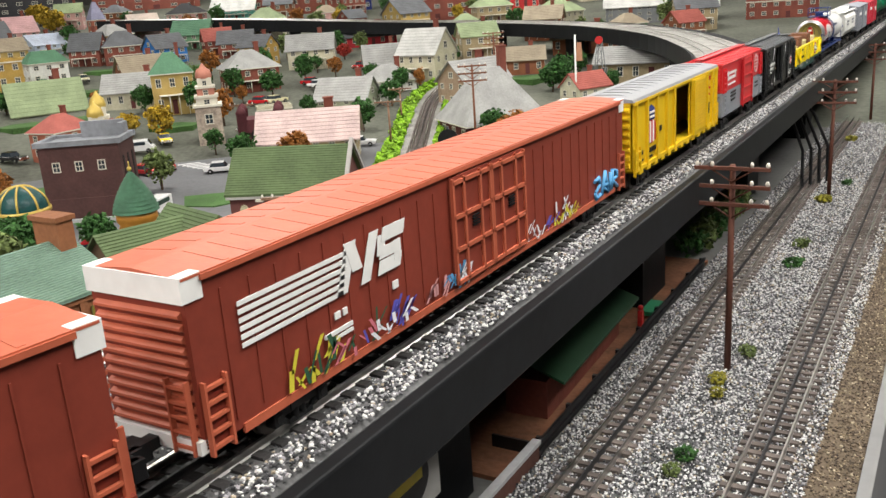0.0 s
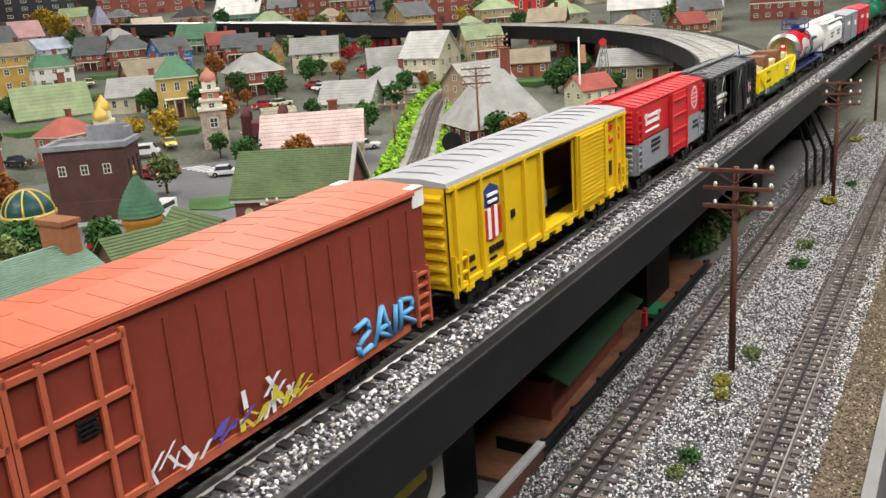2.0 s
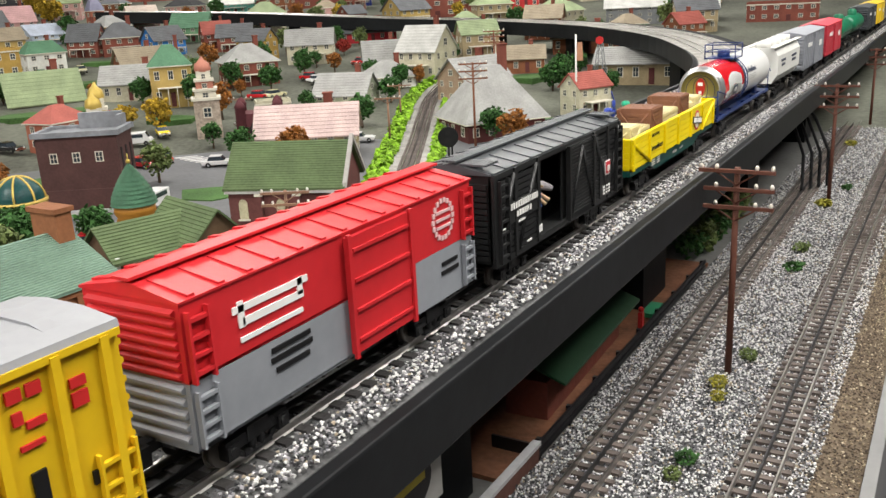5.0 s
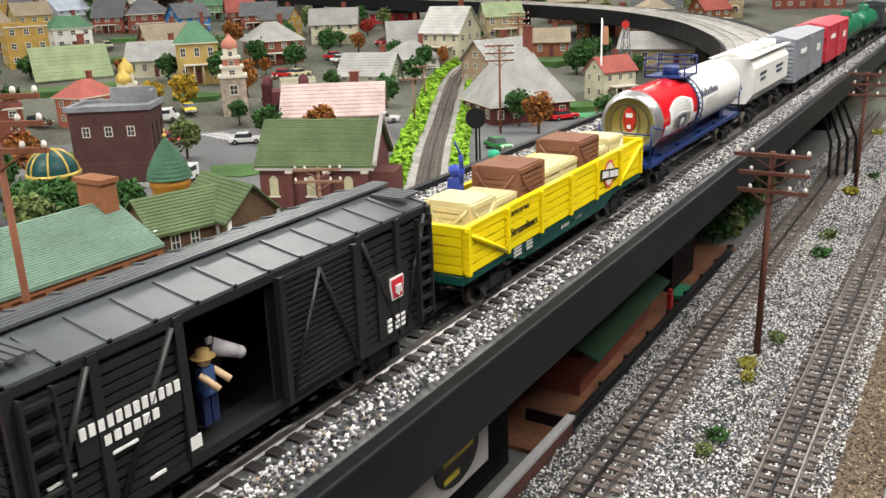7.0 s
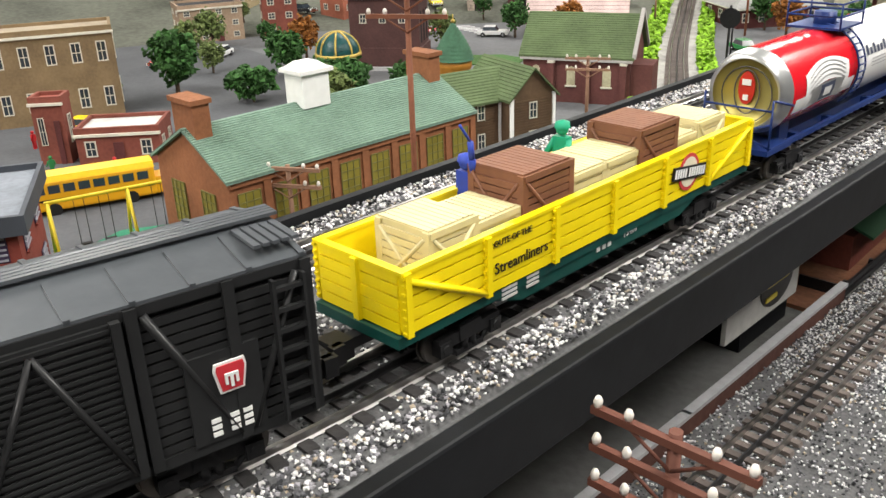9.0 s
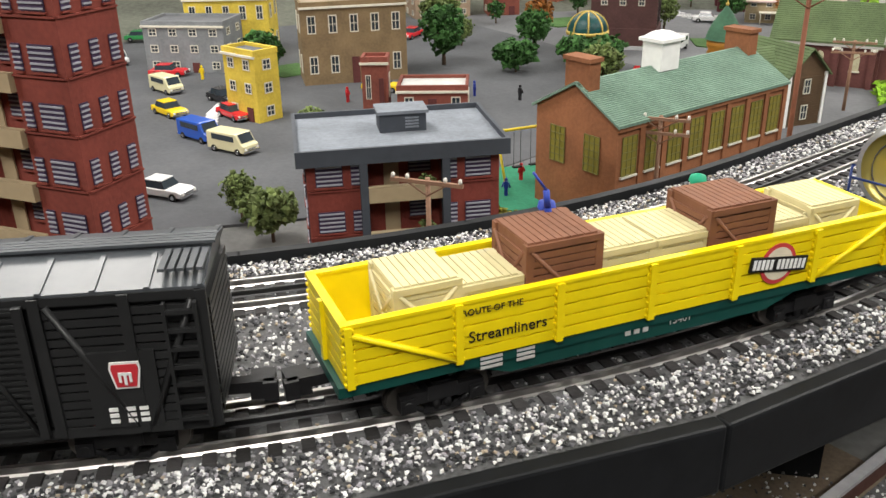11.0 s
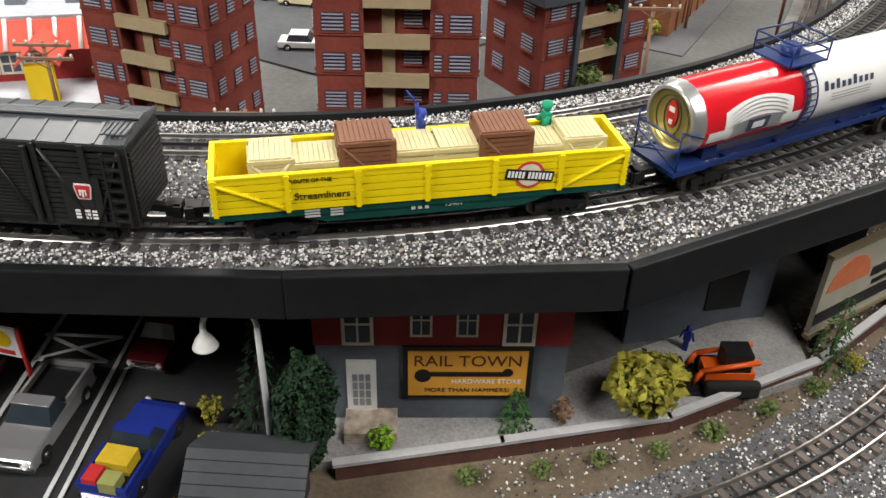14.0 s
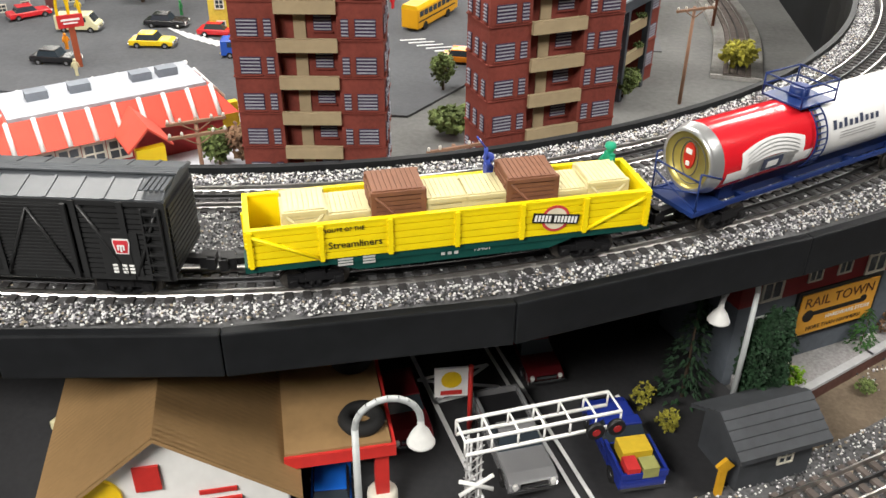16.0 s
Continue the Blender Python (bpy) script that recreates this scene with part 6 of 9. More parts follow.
def car_model(x, y, rot, col, kind="sedan", z=0.0, L=0.098, label=""):
    """Die-cast car, 1:48. Kinds: sedan, van, pickup. The bonnet points to its own -y."""
    W = L * 0.40
    nm = {"sedan": "car", "van": "van", "pickup": "pickup_truck"}[kind]
    ob = thing(nm, pose(x, y, z + 0.004, 0, 0, rot), label or "%s die-cast model %s" % (col.replace("_", " "), nm.replace("_", " ")), nm.replace("_", " "))
    pm = mat("car_" + col, CARCOL[col], 0.22, 0.0 if col != "silver" else 0.6, 0.08, 60, 9, 0.0, spec=0.6)
    side = Shape()
    tz = Matrix(((0, 1, 0, 0), (1, 0, 0, 0), (0, 0, 1, 0), (0, 0, 0, 1)))
    if kind == "van":
        prof = [(-L / 2, 0.006), (L / 2, 0.006), (L / 2, L * 0.40), (-L * 0.30, L * 0.42), (-L * 0.42, L * 0.24), (-L / 2, L * 0.20)]
    else:
        prof = [(-L / 2, 0.006), (L / 2, 0.006), (L / 2, L * 0.17), (L * 0.47, L * 0.19), (-L * 0.40, L * 0.185), (-L / 2, L * 0.155)]
    side.extrude([(a, b) for a, b in prof], -W / 2, W / 2)
    part("body", side, pm, ob, bevel=L * 0.02)
    if kind == "van":
        g = Shape()
        for s in (-1, 1):
            g.box(s * (W / 2 + 0.0002), L * 0.05, L * 0.31, 0.0008, L * 0.6, L * 0.11)
        part("side_window", g, glass_mat(), ob)
        part("windscreen", Shape().poly([(-W * 0.42, -L * 0.41 - 0.0015, L * 0.25), (W * 0.42, -L * 0.41 - 0.0015, L * 0.25), (W * 0.40, -L * 0.312 - 0.0015, L * 0.405), (-W * 0.40, -L * 0.312 - 0.0015, L * 0.405)], [(0, 1, 2, 3)]), glass_mat(), ob)
    else:
        c0, c1 = (-L * 0.17, L * 0.33) if kind == "sedan" else (-L * 0.17, L * 0.08)
        cab = Shape().poly([(-W * 0.46, c0, L * 0.185), (W * 0.46, c0, L * 0.185), (W * 0.46, c1, L * 0.185), (-W * 0.46, c1, L * 0.185), (-W * 0.37, c0 + L * 0.09, L * 0.31), (W * 0.37, c0 + L * 0.09, L * 0.31), (W * 0.37, c1 - L * 0.06, L * 0.31), (-W * 0.37, c1 - L * 0.06, L * 0.31)], [(0, 1, 5, 4), (1, 2, 6, 5), (2, 3, 7, 6), (3, 0, 4, 7)])
        part("glazing", cab, glass_mat(), ob)
        part("roof", Shape().box(0, (c0 + c1) / 2 + L * 0.015, L * 0.312, W * 0.78, c1 - c0 - L * 0.14, L * 0.02), pm, ob, bevel=L * 0.008)
        if kind == "pickup":
            bed = Shape()
            for s in (-1, 1):
                bed.box(s * (W / 2 - 0.0015), L * 0.29, L * 0.215, 0.003, L * 0.40, L * 0.06)
            bed.box(0, L * 0.495, L * 0.215, W, 0.003, L * 0.06)
            part("bed_wall", bed, pm, ob)
            part("bed_floor", Shape().box(0, L * 0.29, L * 0.188, W * 0.9, L * 0.38, 0.0015), BLACK_PLASTIC, ob)
    for sy in (-0.32, 0.31):
        for s in (-1, 1):
            w = part("wheel", Shape().rod((s * (W / 2 - 0.005), sy * L, L * 0.065), (s * (W / 2 + 0.001), sy * L, L * 0.065), L * 0.075, 14), RUBBER, ob)
            part("hub", Shape().rod((s * (W / 2 + 0.0008), sy * L, L * 0.065), (s * (W / 2 + 0.0016), sy * L, L * 0.065), L * 0.036, 10), CHROME, w)
    part("bumper", Shape().box(0, -L / 2 - 0.001, L * 0.09, W * 1.0, 0.003, L * 0.035), CHROME, ob)
    part("bumper", Shape().box(0, L / 2 + 0.001, L * 0.09, W * 1.0, 0.003, L * 0.035), CHROME, ob)
    part("grille", Shape().box(0, -L / 2 - 0.0006, L * 0.135, W * 0.55, 0.002, L * 0.03), CHROME, ob)
    for s in (-1, 1):
        part("headlight", Shape().rod((s * W * 0.38, -L / 2 + 0.001, L * 0.138), (s * W * 0.38, -L / 2 - 0.0018, L * 0.138), L * 0.024, 10), WHITE, ob)
    return ob


def pole_line(x, y, h, arms=3, lean=0.0, col=(0.13, 0.055, 0.035), rot=0, label="brown telegraph pole with three insulator crossarms", r=0.0042):
    """Telegraph pole with crossarms and white insulators."""
    ob = thing("telegraph_pole", pose(x, y, 0, 0, lean, rot), label, "telegraph pole", "telegraph poles")
    wood = mat("pole_wood_%d" % int(col[0] * 100), col, 0.7, 0, 0.25, 200, 30, 0.2)
    part("post", Shape().rod((0, 0, -0.01), (0, 0, h), r, 8, r * 0.8), wood, ob)
    ins = mat("insulator_white", (0.7, 0.66, 0.6), 0.35)
    for k in range(arms):
        z = h - 0.004 - k * 0.021
        a = part("crossarm", Shape().box(0, -0.004, z, 0.084, 0.004, 0.0042), wood, ob)
        for s in (-1, 1):
            part("brace", Shape().rod((s * 0.022, -0.004, z - 0.002), (0, -0.003, z - 0.016), 0.001, 5), wood, a)
        for xx in (-0.039, -0.022, 0.022, 0.039):
            part("insulator", Shape().lathe(xx, -0.004, [(0.0, z + 0.002), (0.0019, z + 0.002), (0.0024, z + 0.005), (0.0014, z + 0.0075), (0.0, z + 0.0078)], 8), ins, a)
    return ob


# terrain that climbs away behind the town
hill = Shape()
rings, spokes = 16, 40
hv = []
for i in range(rings + 1):
    for j in range(spokes + 1):
        dd, aa = 2.8 + 4.6 * i / rings, radians(-12 + 105 * j / spokes)
        hv.append((-dd * math.sin(aa), -0.16 + dd * math.cos(aa), 0.12 * (dd - 2.8) - 0.004 + (0.006 if i == 0 else 0) * 0))
hill.poly(hv, [(i * (spokes + 1) + j, (i + 1) * (spokes + 1) + j, (i + 1) * (spokes + 1) + j + 1, i * (spokes + 1) + j + 1) for i in range(rings) for j in range(spokes)], None, True)
plain("hillside", hill, mat("hillside_scatter", (0.12, 0.125, 0.1), 0.95, 0, 0.6, 60, 3, 0.5), "mottled grey and green rising hillside behind the town", "ground")
house(-4.197, 2.556, 92, 0.156, 0.140, 0.114, 0.213, "ochre", "grey_slate", "gable", 2, "ochre timber house with steep grey gable", 0.257)
house(-3.442, 2.065, 67, 0.163, 0.131, 0.165, 0.200, "ochre", "tan_flat", "flat", 3, "ochre shop block with arched windows", 0.148)
house(-4.629, 3.008, 75, 0.160, 0.128, 0.080, 0.160, "pink", "pink_roof", "gable", 2, "pink timber house with pink roof", 0.330)
house(-4.266, 2.881, 84, 0.181, 0.145, 0.055, 0.106, "pale_blue", "pale_blue_roof", "gable", 2, "pale blue cottage with light roof", 0.285)
house(-3.623, 2.412, 69, 0.167, 0.134, 0.090, 0.142, "white", "green_roof", "mansard", 2, "white house with green trim and curved roof", 0.189)
house(-3.124, 2.031, 63, 0.265, 0.159, 0.018, 0.123, "cream", "sage_roof", "gable", 1, "long low house with sage green roof", 0.112)
house(-3.783, 2.789, 27, 0.155, 0.124, 0.079, 0.155, "brick", "grey_slate", "gable", 2, "brick house with grey gable roof", 0.232)
house(-3.685, 2.918, 60, 0.213, 0.170, 0.086, 0.157, "brick", "grey_slate", "hip", 2, "brick house with grey hip roof and porch", 0.229)
house(-2.877, 2.274, 38, 0.225, 0.180, 0.068, 0.131, "cream", "grey_roof", "gable", 1, "cream house with plain grey roof", 0.105)
house(-4.188, 3.187, 71, 0.076, 0.076, 0.143, 0.238, "terracotta", "lilac_roof", "hip", 3, "terracotta tower house with lilac roof", 0.303)
house(-4.110, 3.440, 64, 0.163, 0.130, 0.082, 0.147, "pink", "cream_roof", "gable", 2, "pale pink house with cream roof", 0.312)
house(-3.454, 2.979, 77, 0.169, 0.135, 0.079, 0.141, "blue", "grey_slate", "gable", 2, "bright blue house with grey roof", 0.216)
house(-3.636, 3.366, 26, 0.198, 0.159, 0.077, 0.147, "green_wall", "green_roof", "gable", 2, "green house with green gabled roof", 0.262)
house(-2.630, 2.242, 48, 0.152, 0.107, 0.154, 0.231, "yellow_brick", "green_roof", "hip", 2, "yellow brick town house with white columns and green roof", 0.085)
house(-3.365, 3.258, 54, 0.146, 0.117, 0.074, 0.132, "brick", "red_roof", "gable", 2, "brick house with red roof", 0.232)
house(-3.220, 3.247, 34, 0.172, 0.138, 0.072, 0.130, "brick", "grey_slate", "gable", 2, "dark brick house with grey gables", 0.218)
house(-2.639, 2.684, 55, 0.215, 0.193, 0.096, 0.168, "brick", "grey_roof", "hip", 2, "brick villa with large grey hip roof and porch", 0.118)
house(-2.648, 3.131, 31, 0.211, 0.106, 0.093, 0.154, "cream", "grey_roof", "gable", 2, "cream house with black shutters and grey roof", 0.164)
house(-2.208, 3.080, 39, 0.173, 0.121, 0.062, 0.137, "cream", "grey_roof", "gable", 2, "cream farmhouse wing with grey roof", 0.126)
house(-1.980, 3.076, -3, 0.191, 0.172, 0.116, 0.212, "cream", "light_roof", "gable", 2, "cream farmhouse with pale gabled roof", 0.110)
house(-2.736, 3.715, 40, 0.294, 0.177, 0.053, 0.104, "red_wall", "grey_slate", "gable", 1, "red barn with grey roof", 0.222)
house(-2.011, 2.529, 17, 0.200, 0.180, 0.053, 0.124, "sage", "grey_roof", "gable", 2, "sage clapboard house with grey gable", 0.056)
house(-2.046, 2.862, 44, 0.207, 0.145, 0.042, 0.104, "white", "grey_roof", "hip", 1, "white bungalow with grey hip roof", 0.093)
house(-2.196, 2.315, 47, 0.125, 0.075, 0.042, 0.063, "cream", "light_roof", "flat", 1, "cream flat-roofed house with brick chimney", 0.056)
house(-1.679, 1.881, 32, 0.284, 0.156, 0.082, 0.156, "tan", "pink_shingle", "gable", 2, "tan house with pale pink shingle roof", 0.000)
house(-1.309, 2.355, 52, 0.267, 0.241, 0.063, 0.226, "dark_red", "grey_roof", "hip", 1, "dark red railway shed with big grey roof", 0.000)
house(-1.065, 3.211, 10, 0.357, 0.161, 0.087, 0.136, "tan", "grey_roof", "gable", 1, "tan arcaded station with grey roof", 0.078)
house(-1.529, 3.736, 22, 0.283, 0.170, 0.073, 0.124, "rust", "tan_flat", "gable", 1, "rust-brown shed with tan roof", 0.155)
house(-1.632, 3.275, 26, 0.191, 0.134, 0.060, 0.108, "rust", "tan_flat", "gable", 1, "rust-red hut with brown roof", 0.112)
house(-1.294, 3.763, 18, 0.152, 0.106, 0.026, 0.082, "white", "brick", "gable", 1, "low white hut with brick roof", 0.153)
house(-4.167, 4.317, 18, 0.295, 0.236, 0.067, 0.203, "teal", "light_roof", "gable", 2, "teal house with white roof", 0.385)
house(-2.813, 4.512, 31, 0.472, 0.189, 0.203, 0.220, "brick", "grey_slate", "flat", 4, "long dark brick factory block", 0.307)
house(-3.946, 4.530, 50, 0.486, 0.194, 0.150, 0.169, "brick", "grey_slate", "flat", 3, "brown brick warehouse with flat roof", 0.388)
house(-5.808, 3.917, 55, 0.601, 0.180, 0.201, 0.221, "black_wall", "grey_slate", "flat", 4, "dark tall warehouse with many windows", 0.504)
house(-5.211, 4.477, 48, 0.737, 0.221, 0.123, 0.164, "brick", "grey_slate", "flat", 3, "distant brick shop row", 0.487)
house(-3.589, 4.778, 36, 0.264, 0.132, 0.113, 0.151, "navy", "navy", "flat", 2, "distant navy blue building", 0.388)
house(-2.343, 4.799, 25, 0.205, 0.061, 0.103, 0.113, "signal_red", "signal_red", "flat", 1, "distant red freight shed", 0.318)
house(-1.533, 4.483, 18, 0.297, 0.148, 0.089, 0.134, "grey_wall", "light_roof", "gable", 3, "distant grey building with light roof", 0.241)
house(-1.219, 4.537, 15, 0.203, 0.122, 0.073, 0.117, "cream", "light_roof", "gable", 2, "distant cream-walled house with pale roof", 0.239)
house(-0.810, 4.586, 10, 0.335, 0.134, 0.084, 0.098, "brick", "grey_slate", "flat", 2, "distant long brick mill with flat roof", 0.233)
house(-2.427, 0.255, 52, 0.230, 0.138, 0.172, 0.182, "yellow", "grey_slate", "flat", 2, "yellow corner shop with painted upper floor", 0.000)
house(-1.959, 0.351, 65, 0.256, 0.128, 0.193, 0.203, "ochre_dark", "tan_flat", "flat", 2, "tan brick shop block with plain parapet", 0.000)
house(-1.551, 0.294, 49, 0.148, 0.103, 0.065, 0.075, "brick", "light_roof", "flat", 1, "small brick diner with grey flat roof", 0.000)
house(-2.590, 1.115, 69, 0.199, 0.139, 0.110, 0.120, "pale_brick", "black_roof", "flat", 3, "ornate stone shop building", 0.002)
house(-2.460, 1.303, 60, 0.111, 0.089, 0.131, 0.141, "brick", "black_roof", "flat", 3, "narrow brick shop with green awning", 0.002)
house(-2.352, 0.104, 43, 0.221, 0.133, 0.127, 0.137, "grey_wall", "grey_slate", "flat", 3, "grey department store with shop windows", 0.000)
house(-1.779, -0.016, 11, 0.104, 0.062, 0.146, 0.156, "yellow", "grey_slate", "flat", 3, "yellow shop house with red upper floor", 0.000)
house(-1.63, 0.20, 49, 0.055, 0.05, 0.12, 0.13, "brick", "red_roof", "flat", 1, "square brick sign tower beside the diner", 0.000)
tree(-2.706, 2.157, 0.121, 0.042, "leaf_green", 0.091)
tree(-2.420, 2.571, 0.117, 0.047, "leaf_green", 0.101)
tree(-2.456, 2.833, 0.136, 0.043, "leaf_green", 0.128)
tree(-1.866, 2.611, 0.105, 0.044, "leaf_green", 0.065)
tree(-1.953, 2.821, 0.104, 0.037, "leaf_green", 0.092)
tree(-1.950, 3.198, 0.125, 0.044, "leaf_green", 0.130)
tree(-1.767, 2.277, 0.119, 0.048, "leaf_green", 0.024)
tree(-1.354, 2.963, 0.110, 0.055, "leaf_green", 0.072)
tree(-2.848, 3.605, 0.075, 0.030, "leaf_green", 0.230)
tree(-1.321, 2.969, 0.153, 0.044, "leaf_green", 0.071)
tree(-3.209, 1.912, 0.089, 0.045, "leaf_green", 0.122)
tree(-2.166, 2.918, 0.085, 0.036, "leaf_green", 0.116)
tree(-2.506, 1.895, 0.084, 0.050, "leaf_yellow", 0.053)
tree(-4.772, 3.336, 0.155, 0.078, "leaf_yellow", 0.374)
tree(-5.170, 3.535, 0.147, 0.073, "leaf_yellow", 0.426)
tree(-2.600, 3.322, 0.078, 0.039, "leaf_red", 0.185)
tree(-1.906, 2.885, 0.089, 0.026, "leaf_rust", 0.095)
tree(-1.382, 4.748, 0.093, 0.062, "leaf_green", 0.275)
tree(-1.658, 4.763, 0.112, 0.064, "leaf_green", 0.287)
tree(-1.372, 3.007, 0.111, 0.039, "leaf_green", 0.077)
tree(-1.915, 0.610, 0.179, 0.062, "leaf_green", 0.000)
tree(-1.719, 0.689, 0.093, 0.060, "leaf_green", 0.000)
tree(-1.878, 0.905, 0.134, 0.052, "leaf_green", 0.000)
tree(-1.652, 0.842, 0.096, 0.055, "leaf_green", 0.000)
tree(-1.531, -0.019, 0.079, 0.036, "leaf_olive", 0.000)
tree(-1.150, -0.312, 0.090, 0.043, "leaf_olive", 0.000)
tree(-1.523, -0.564, 0.079, 0.037, "leaf_olive", 0.000)
tree(-0.936, -0.067, 0.058, 0.029, "leaf_yellow2", 0.000)
tree(-0.895, 0.054, 0.045, 0.032, "leaf_yellow2", 0.000)
tree(-1.548, 0.833, 0.109, 0.055, "leaf_green", 0.000)
tree(-1.452, 0.920, 0.101, 0.039, "leaf_green", 0.000)
tree(-1.571, -0.701, 0.078, 0.031, "leaf_olive", 0.000)
tree(-1.515, -0.694, 0.093, 0.042, "leaf_brown", 0.000)
tree(-1.252, -0.310, 0.089, 0.027, "leaf_olive", 0.000)
tree(-1.210, -0.509, 0.054, 0.043, "leaf_olive", 0.000)
tree(-0.899, -0.282, 0.063, 0.034, "leaf_olive", 0.000)
tree(-0.651, -0.096, 0.072, 0.042, "leaf_yellow2", 0.000)
car_model(-2.314, 1.885, 49 + 5, "yellow", "sedan", 0.034)
car_model(-1.624, 1.216, 50 + -30, "white", "van", 0.000)
car_model(-2.368, 2.441, 42 + 60, "red", "sedan", 0.086)
car_model(-2.383, 1.763, 51 + 70, "cream", "sedan", 0.031)
car_model(-2.305, 1.764, 50 + 80, "white", "van", 0.024)
car_model(-2.068, 1.574, 50 + 40, "red", "sedan", 0.000)
car_model(-2.201, 1.581, 52 + 20, "green", "sedan", 0.001)
car_model(-1.462, 0.915, 54 + 70, "red", "sedan", 0.000)
car_model(-2.391, 2.796, 39 + 60, "red", "sedan", 0.120)
car_model(-3.489, 3.892, 41 + 80, "red", "sedan", 0.305)
car_model(-1.844, 1.663, 45 + 80, "white", "sedan", 0.000)
car_model(-2.302, 0.003, 76 + 60, "red", "sedan", 0.000)
car_model(-2.547, -0.054, 79 + 20, "white", "van", 0.000)
car_model(-2.826, 0.129, 76 + 70, "green", "sedan", 0.005)
car_model(-2.992, 0.024, 79 + 60, "yellow", "sedan", 0.024)
car_model(-2.135, -0.071, 77 + 20, "cream", "van", 0.000)
car_model(-1.788, 0.324, 63 + 60, "yellow", "sedan", 0.000)
car_model(-2.080, -0.283, 32 + 60, "black", "sedan", 0.000)
car_model(-1.923, -0.150, 26 + 70, "yellow", "sedan", 0.000)
car_model(-1.702, -0.178, 21 + 80, "blue", "van", 0.000)
car_model(-1.803, -0.054, 22 + 70, "red", "sedan", 0.000)
car_model(-1.228, -0.146, 6 + 80, "orange", "sedan", 0.000)
car_model(-1.950, -0.009, 25 + 70, "black", "sedan", 0.000)
car_model(-1.432, -0.360, 38 + 80, "white", "sedan", 0.000)
car_model(-1.584, -0.164, 38 + 70, "cream", "van", 0.000)

# ---- landmark buildings ----
GILT = mat("gilt_paint", (0.55, 0.4, 0.1), 0.4, 0.3, 0.2, 90, 20, 0.05)
STONE = mat("mottled_stone", (0.4, 0.33, 0.27), 0.85, 0, 0.55, 120, 60, 0.5)
YELLOW_GLASS = mat("amber_glass", (0.2, 0.17, 0.03), 0.3, 0, 0.3, 90, 30, 0.05)


def brick_rows(w, h, x, y, z, rot, n, name="mortar"):
    sh = Shape()
    for k in range(n):
        sh.box(0, 0, -h / 2 + h * (k + 0.5) / n, w, 0.0006, h / n * 0.16, 0, pose(x, y, z, 0, 0, rot))
    return sh


def factory():
    W, D, EV, RG = 0.40, 0.165, 0.160, 0.205
    ob = thing("factory", pose(-0.935, 0.285, 0, 0, 0, 89), "orange-brown brick works with pale green roof", "factory building")
    B, Rm = paint("factory_brick"), paint("mint_roof")
    part("wall", Shape().extrude([(-D / 2, 0), (D / 2, 0), (D / 2, EV), (0, RG), (-D / 2, EV)], -W / 2, W / 2), B, ob)
    part("roof", gable_roof(W, D, EV, RG, 0.006), Rm, ob)
    part("roof_covering", courses(W, D, EV, RG, 0.006, 26, 0.003), Rm, ob)
    c = Shape().box(-0.02, 0, RG + 0.018, 0.042, 0.038, 0.044).box(-0.02, 0, RG + 0.042, 0.052, 0.048, 0.005)
    cp = part("cupola", c, WHITE, ob)
    part("cupola_cap", Shape().box(-0.02, 0, RG + 0.049, 0.044, 0.040, 0.008, taper=0.5), WHITE, cp)
    part("chimney", Shape().box(-W / 2 + 0.012, 0.002, RG + 0.008, 0.022, 0.048, 0.05).box(-W / 2 + 0.012, 0.002, RG + 0.035, 0.028, 0.054, 0.006), B, ob)
    part("chimney", Shape().box(W / 2 - 0.012, 0.002, RG + 0.006, 0.022, 0.048, 0.045).box(W / 2 - 0.012, 0.002, RG + 0.031, 0.028, 0.054, 0.006), B, ob)
    for k in range(8):
        x = -W / 2 + W * (k + 0.5) / 8
        wn = part("window", Shape().box(x, -D / 2 - 0.0006, 0.112, 0.030, 0.0012, 0.058), YELLOW_GLASS, ob)
        g = Shape()
        for j in range(4):
            g.box(x - 0.015 + j * 0.010, -D / 2 - 0.0016, 0.112, 0.0011, 0.001, 0.058)
        for j in range(6):
            g.box(x, -D / 2 - 0.0016, 0.083 + j * 0.0116, 0.030, 0.001, 0.0011)
        part("window_bars", g, mat("olive_bars", (0.16, 0.15, 0.05), 0.6), wn)
        part("window_sill", Shape().box(x, -D / 2 - 0.002, 0.081, 0.034, 0.004, 0.003), TRIM, wn)
        part("pilaster", Shape().box(x + W / 16, -D / 2 - 0.001, EV / 2, 0.010, 0.004, EV), B, ob)
    part("brick_band", Shape().box(0, -D / 2 - 0.0015, EV - 0.007, W, 0.004, 0.006), B, ob)
    for k in range(2):
        yy = -0.035 + k * 0.07
        wn = part("window", Shape().box(-W / 2 - 0.0006, yy, 0.108, 0.0012, 0.030, 0.055), YELLOW_GLASS, ob)
        g = Shape()
        for j in range(4):
            g.box(-W / 2 - 0.0016, yy - 0.015 + j * 0.010, 0.108, 0.001, 0.0011, 0.055)
        for j in range(6):
            g.box(-W / 2 - 0.0016, yy, 0.0805 + j * 0.011, 0.001, 0.030, 0.0011)
        part("window_bars", g, mat("olive_bars", (0.16, 0.15, 0.05), 0.6), wn)


factory()


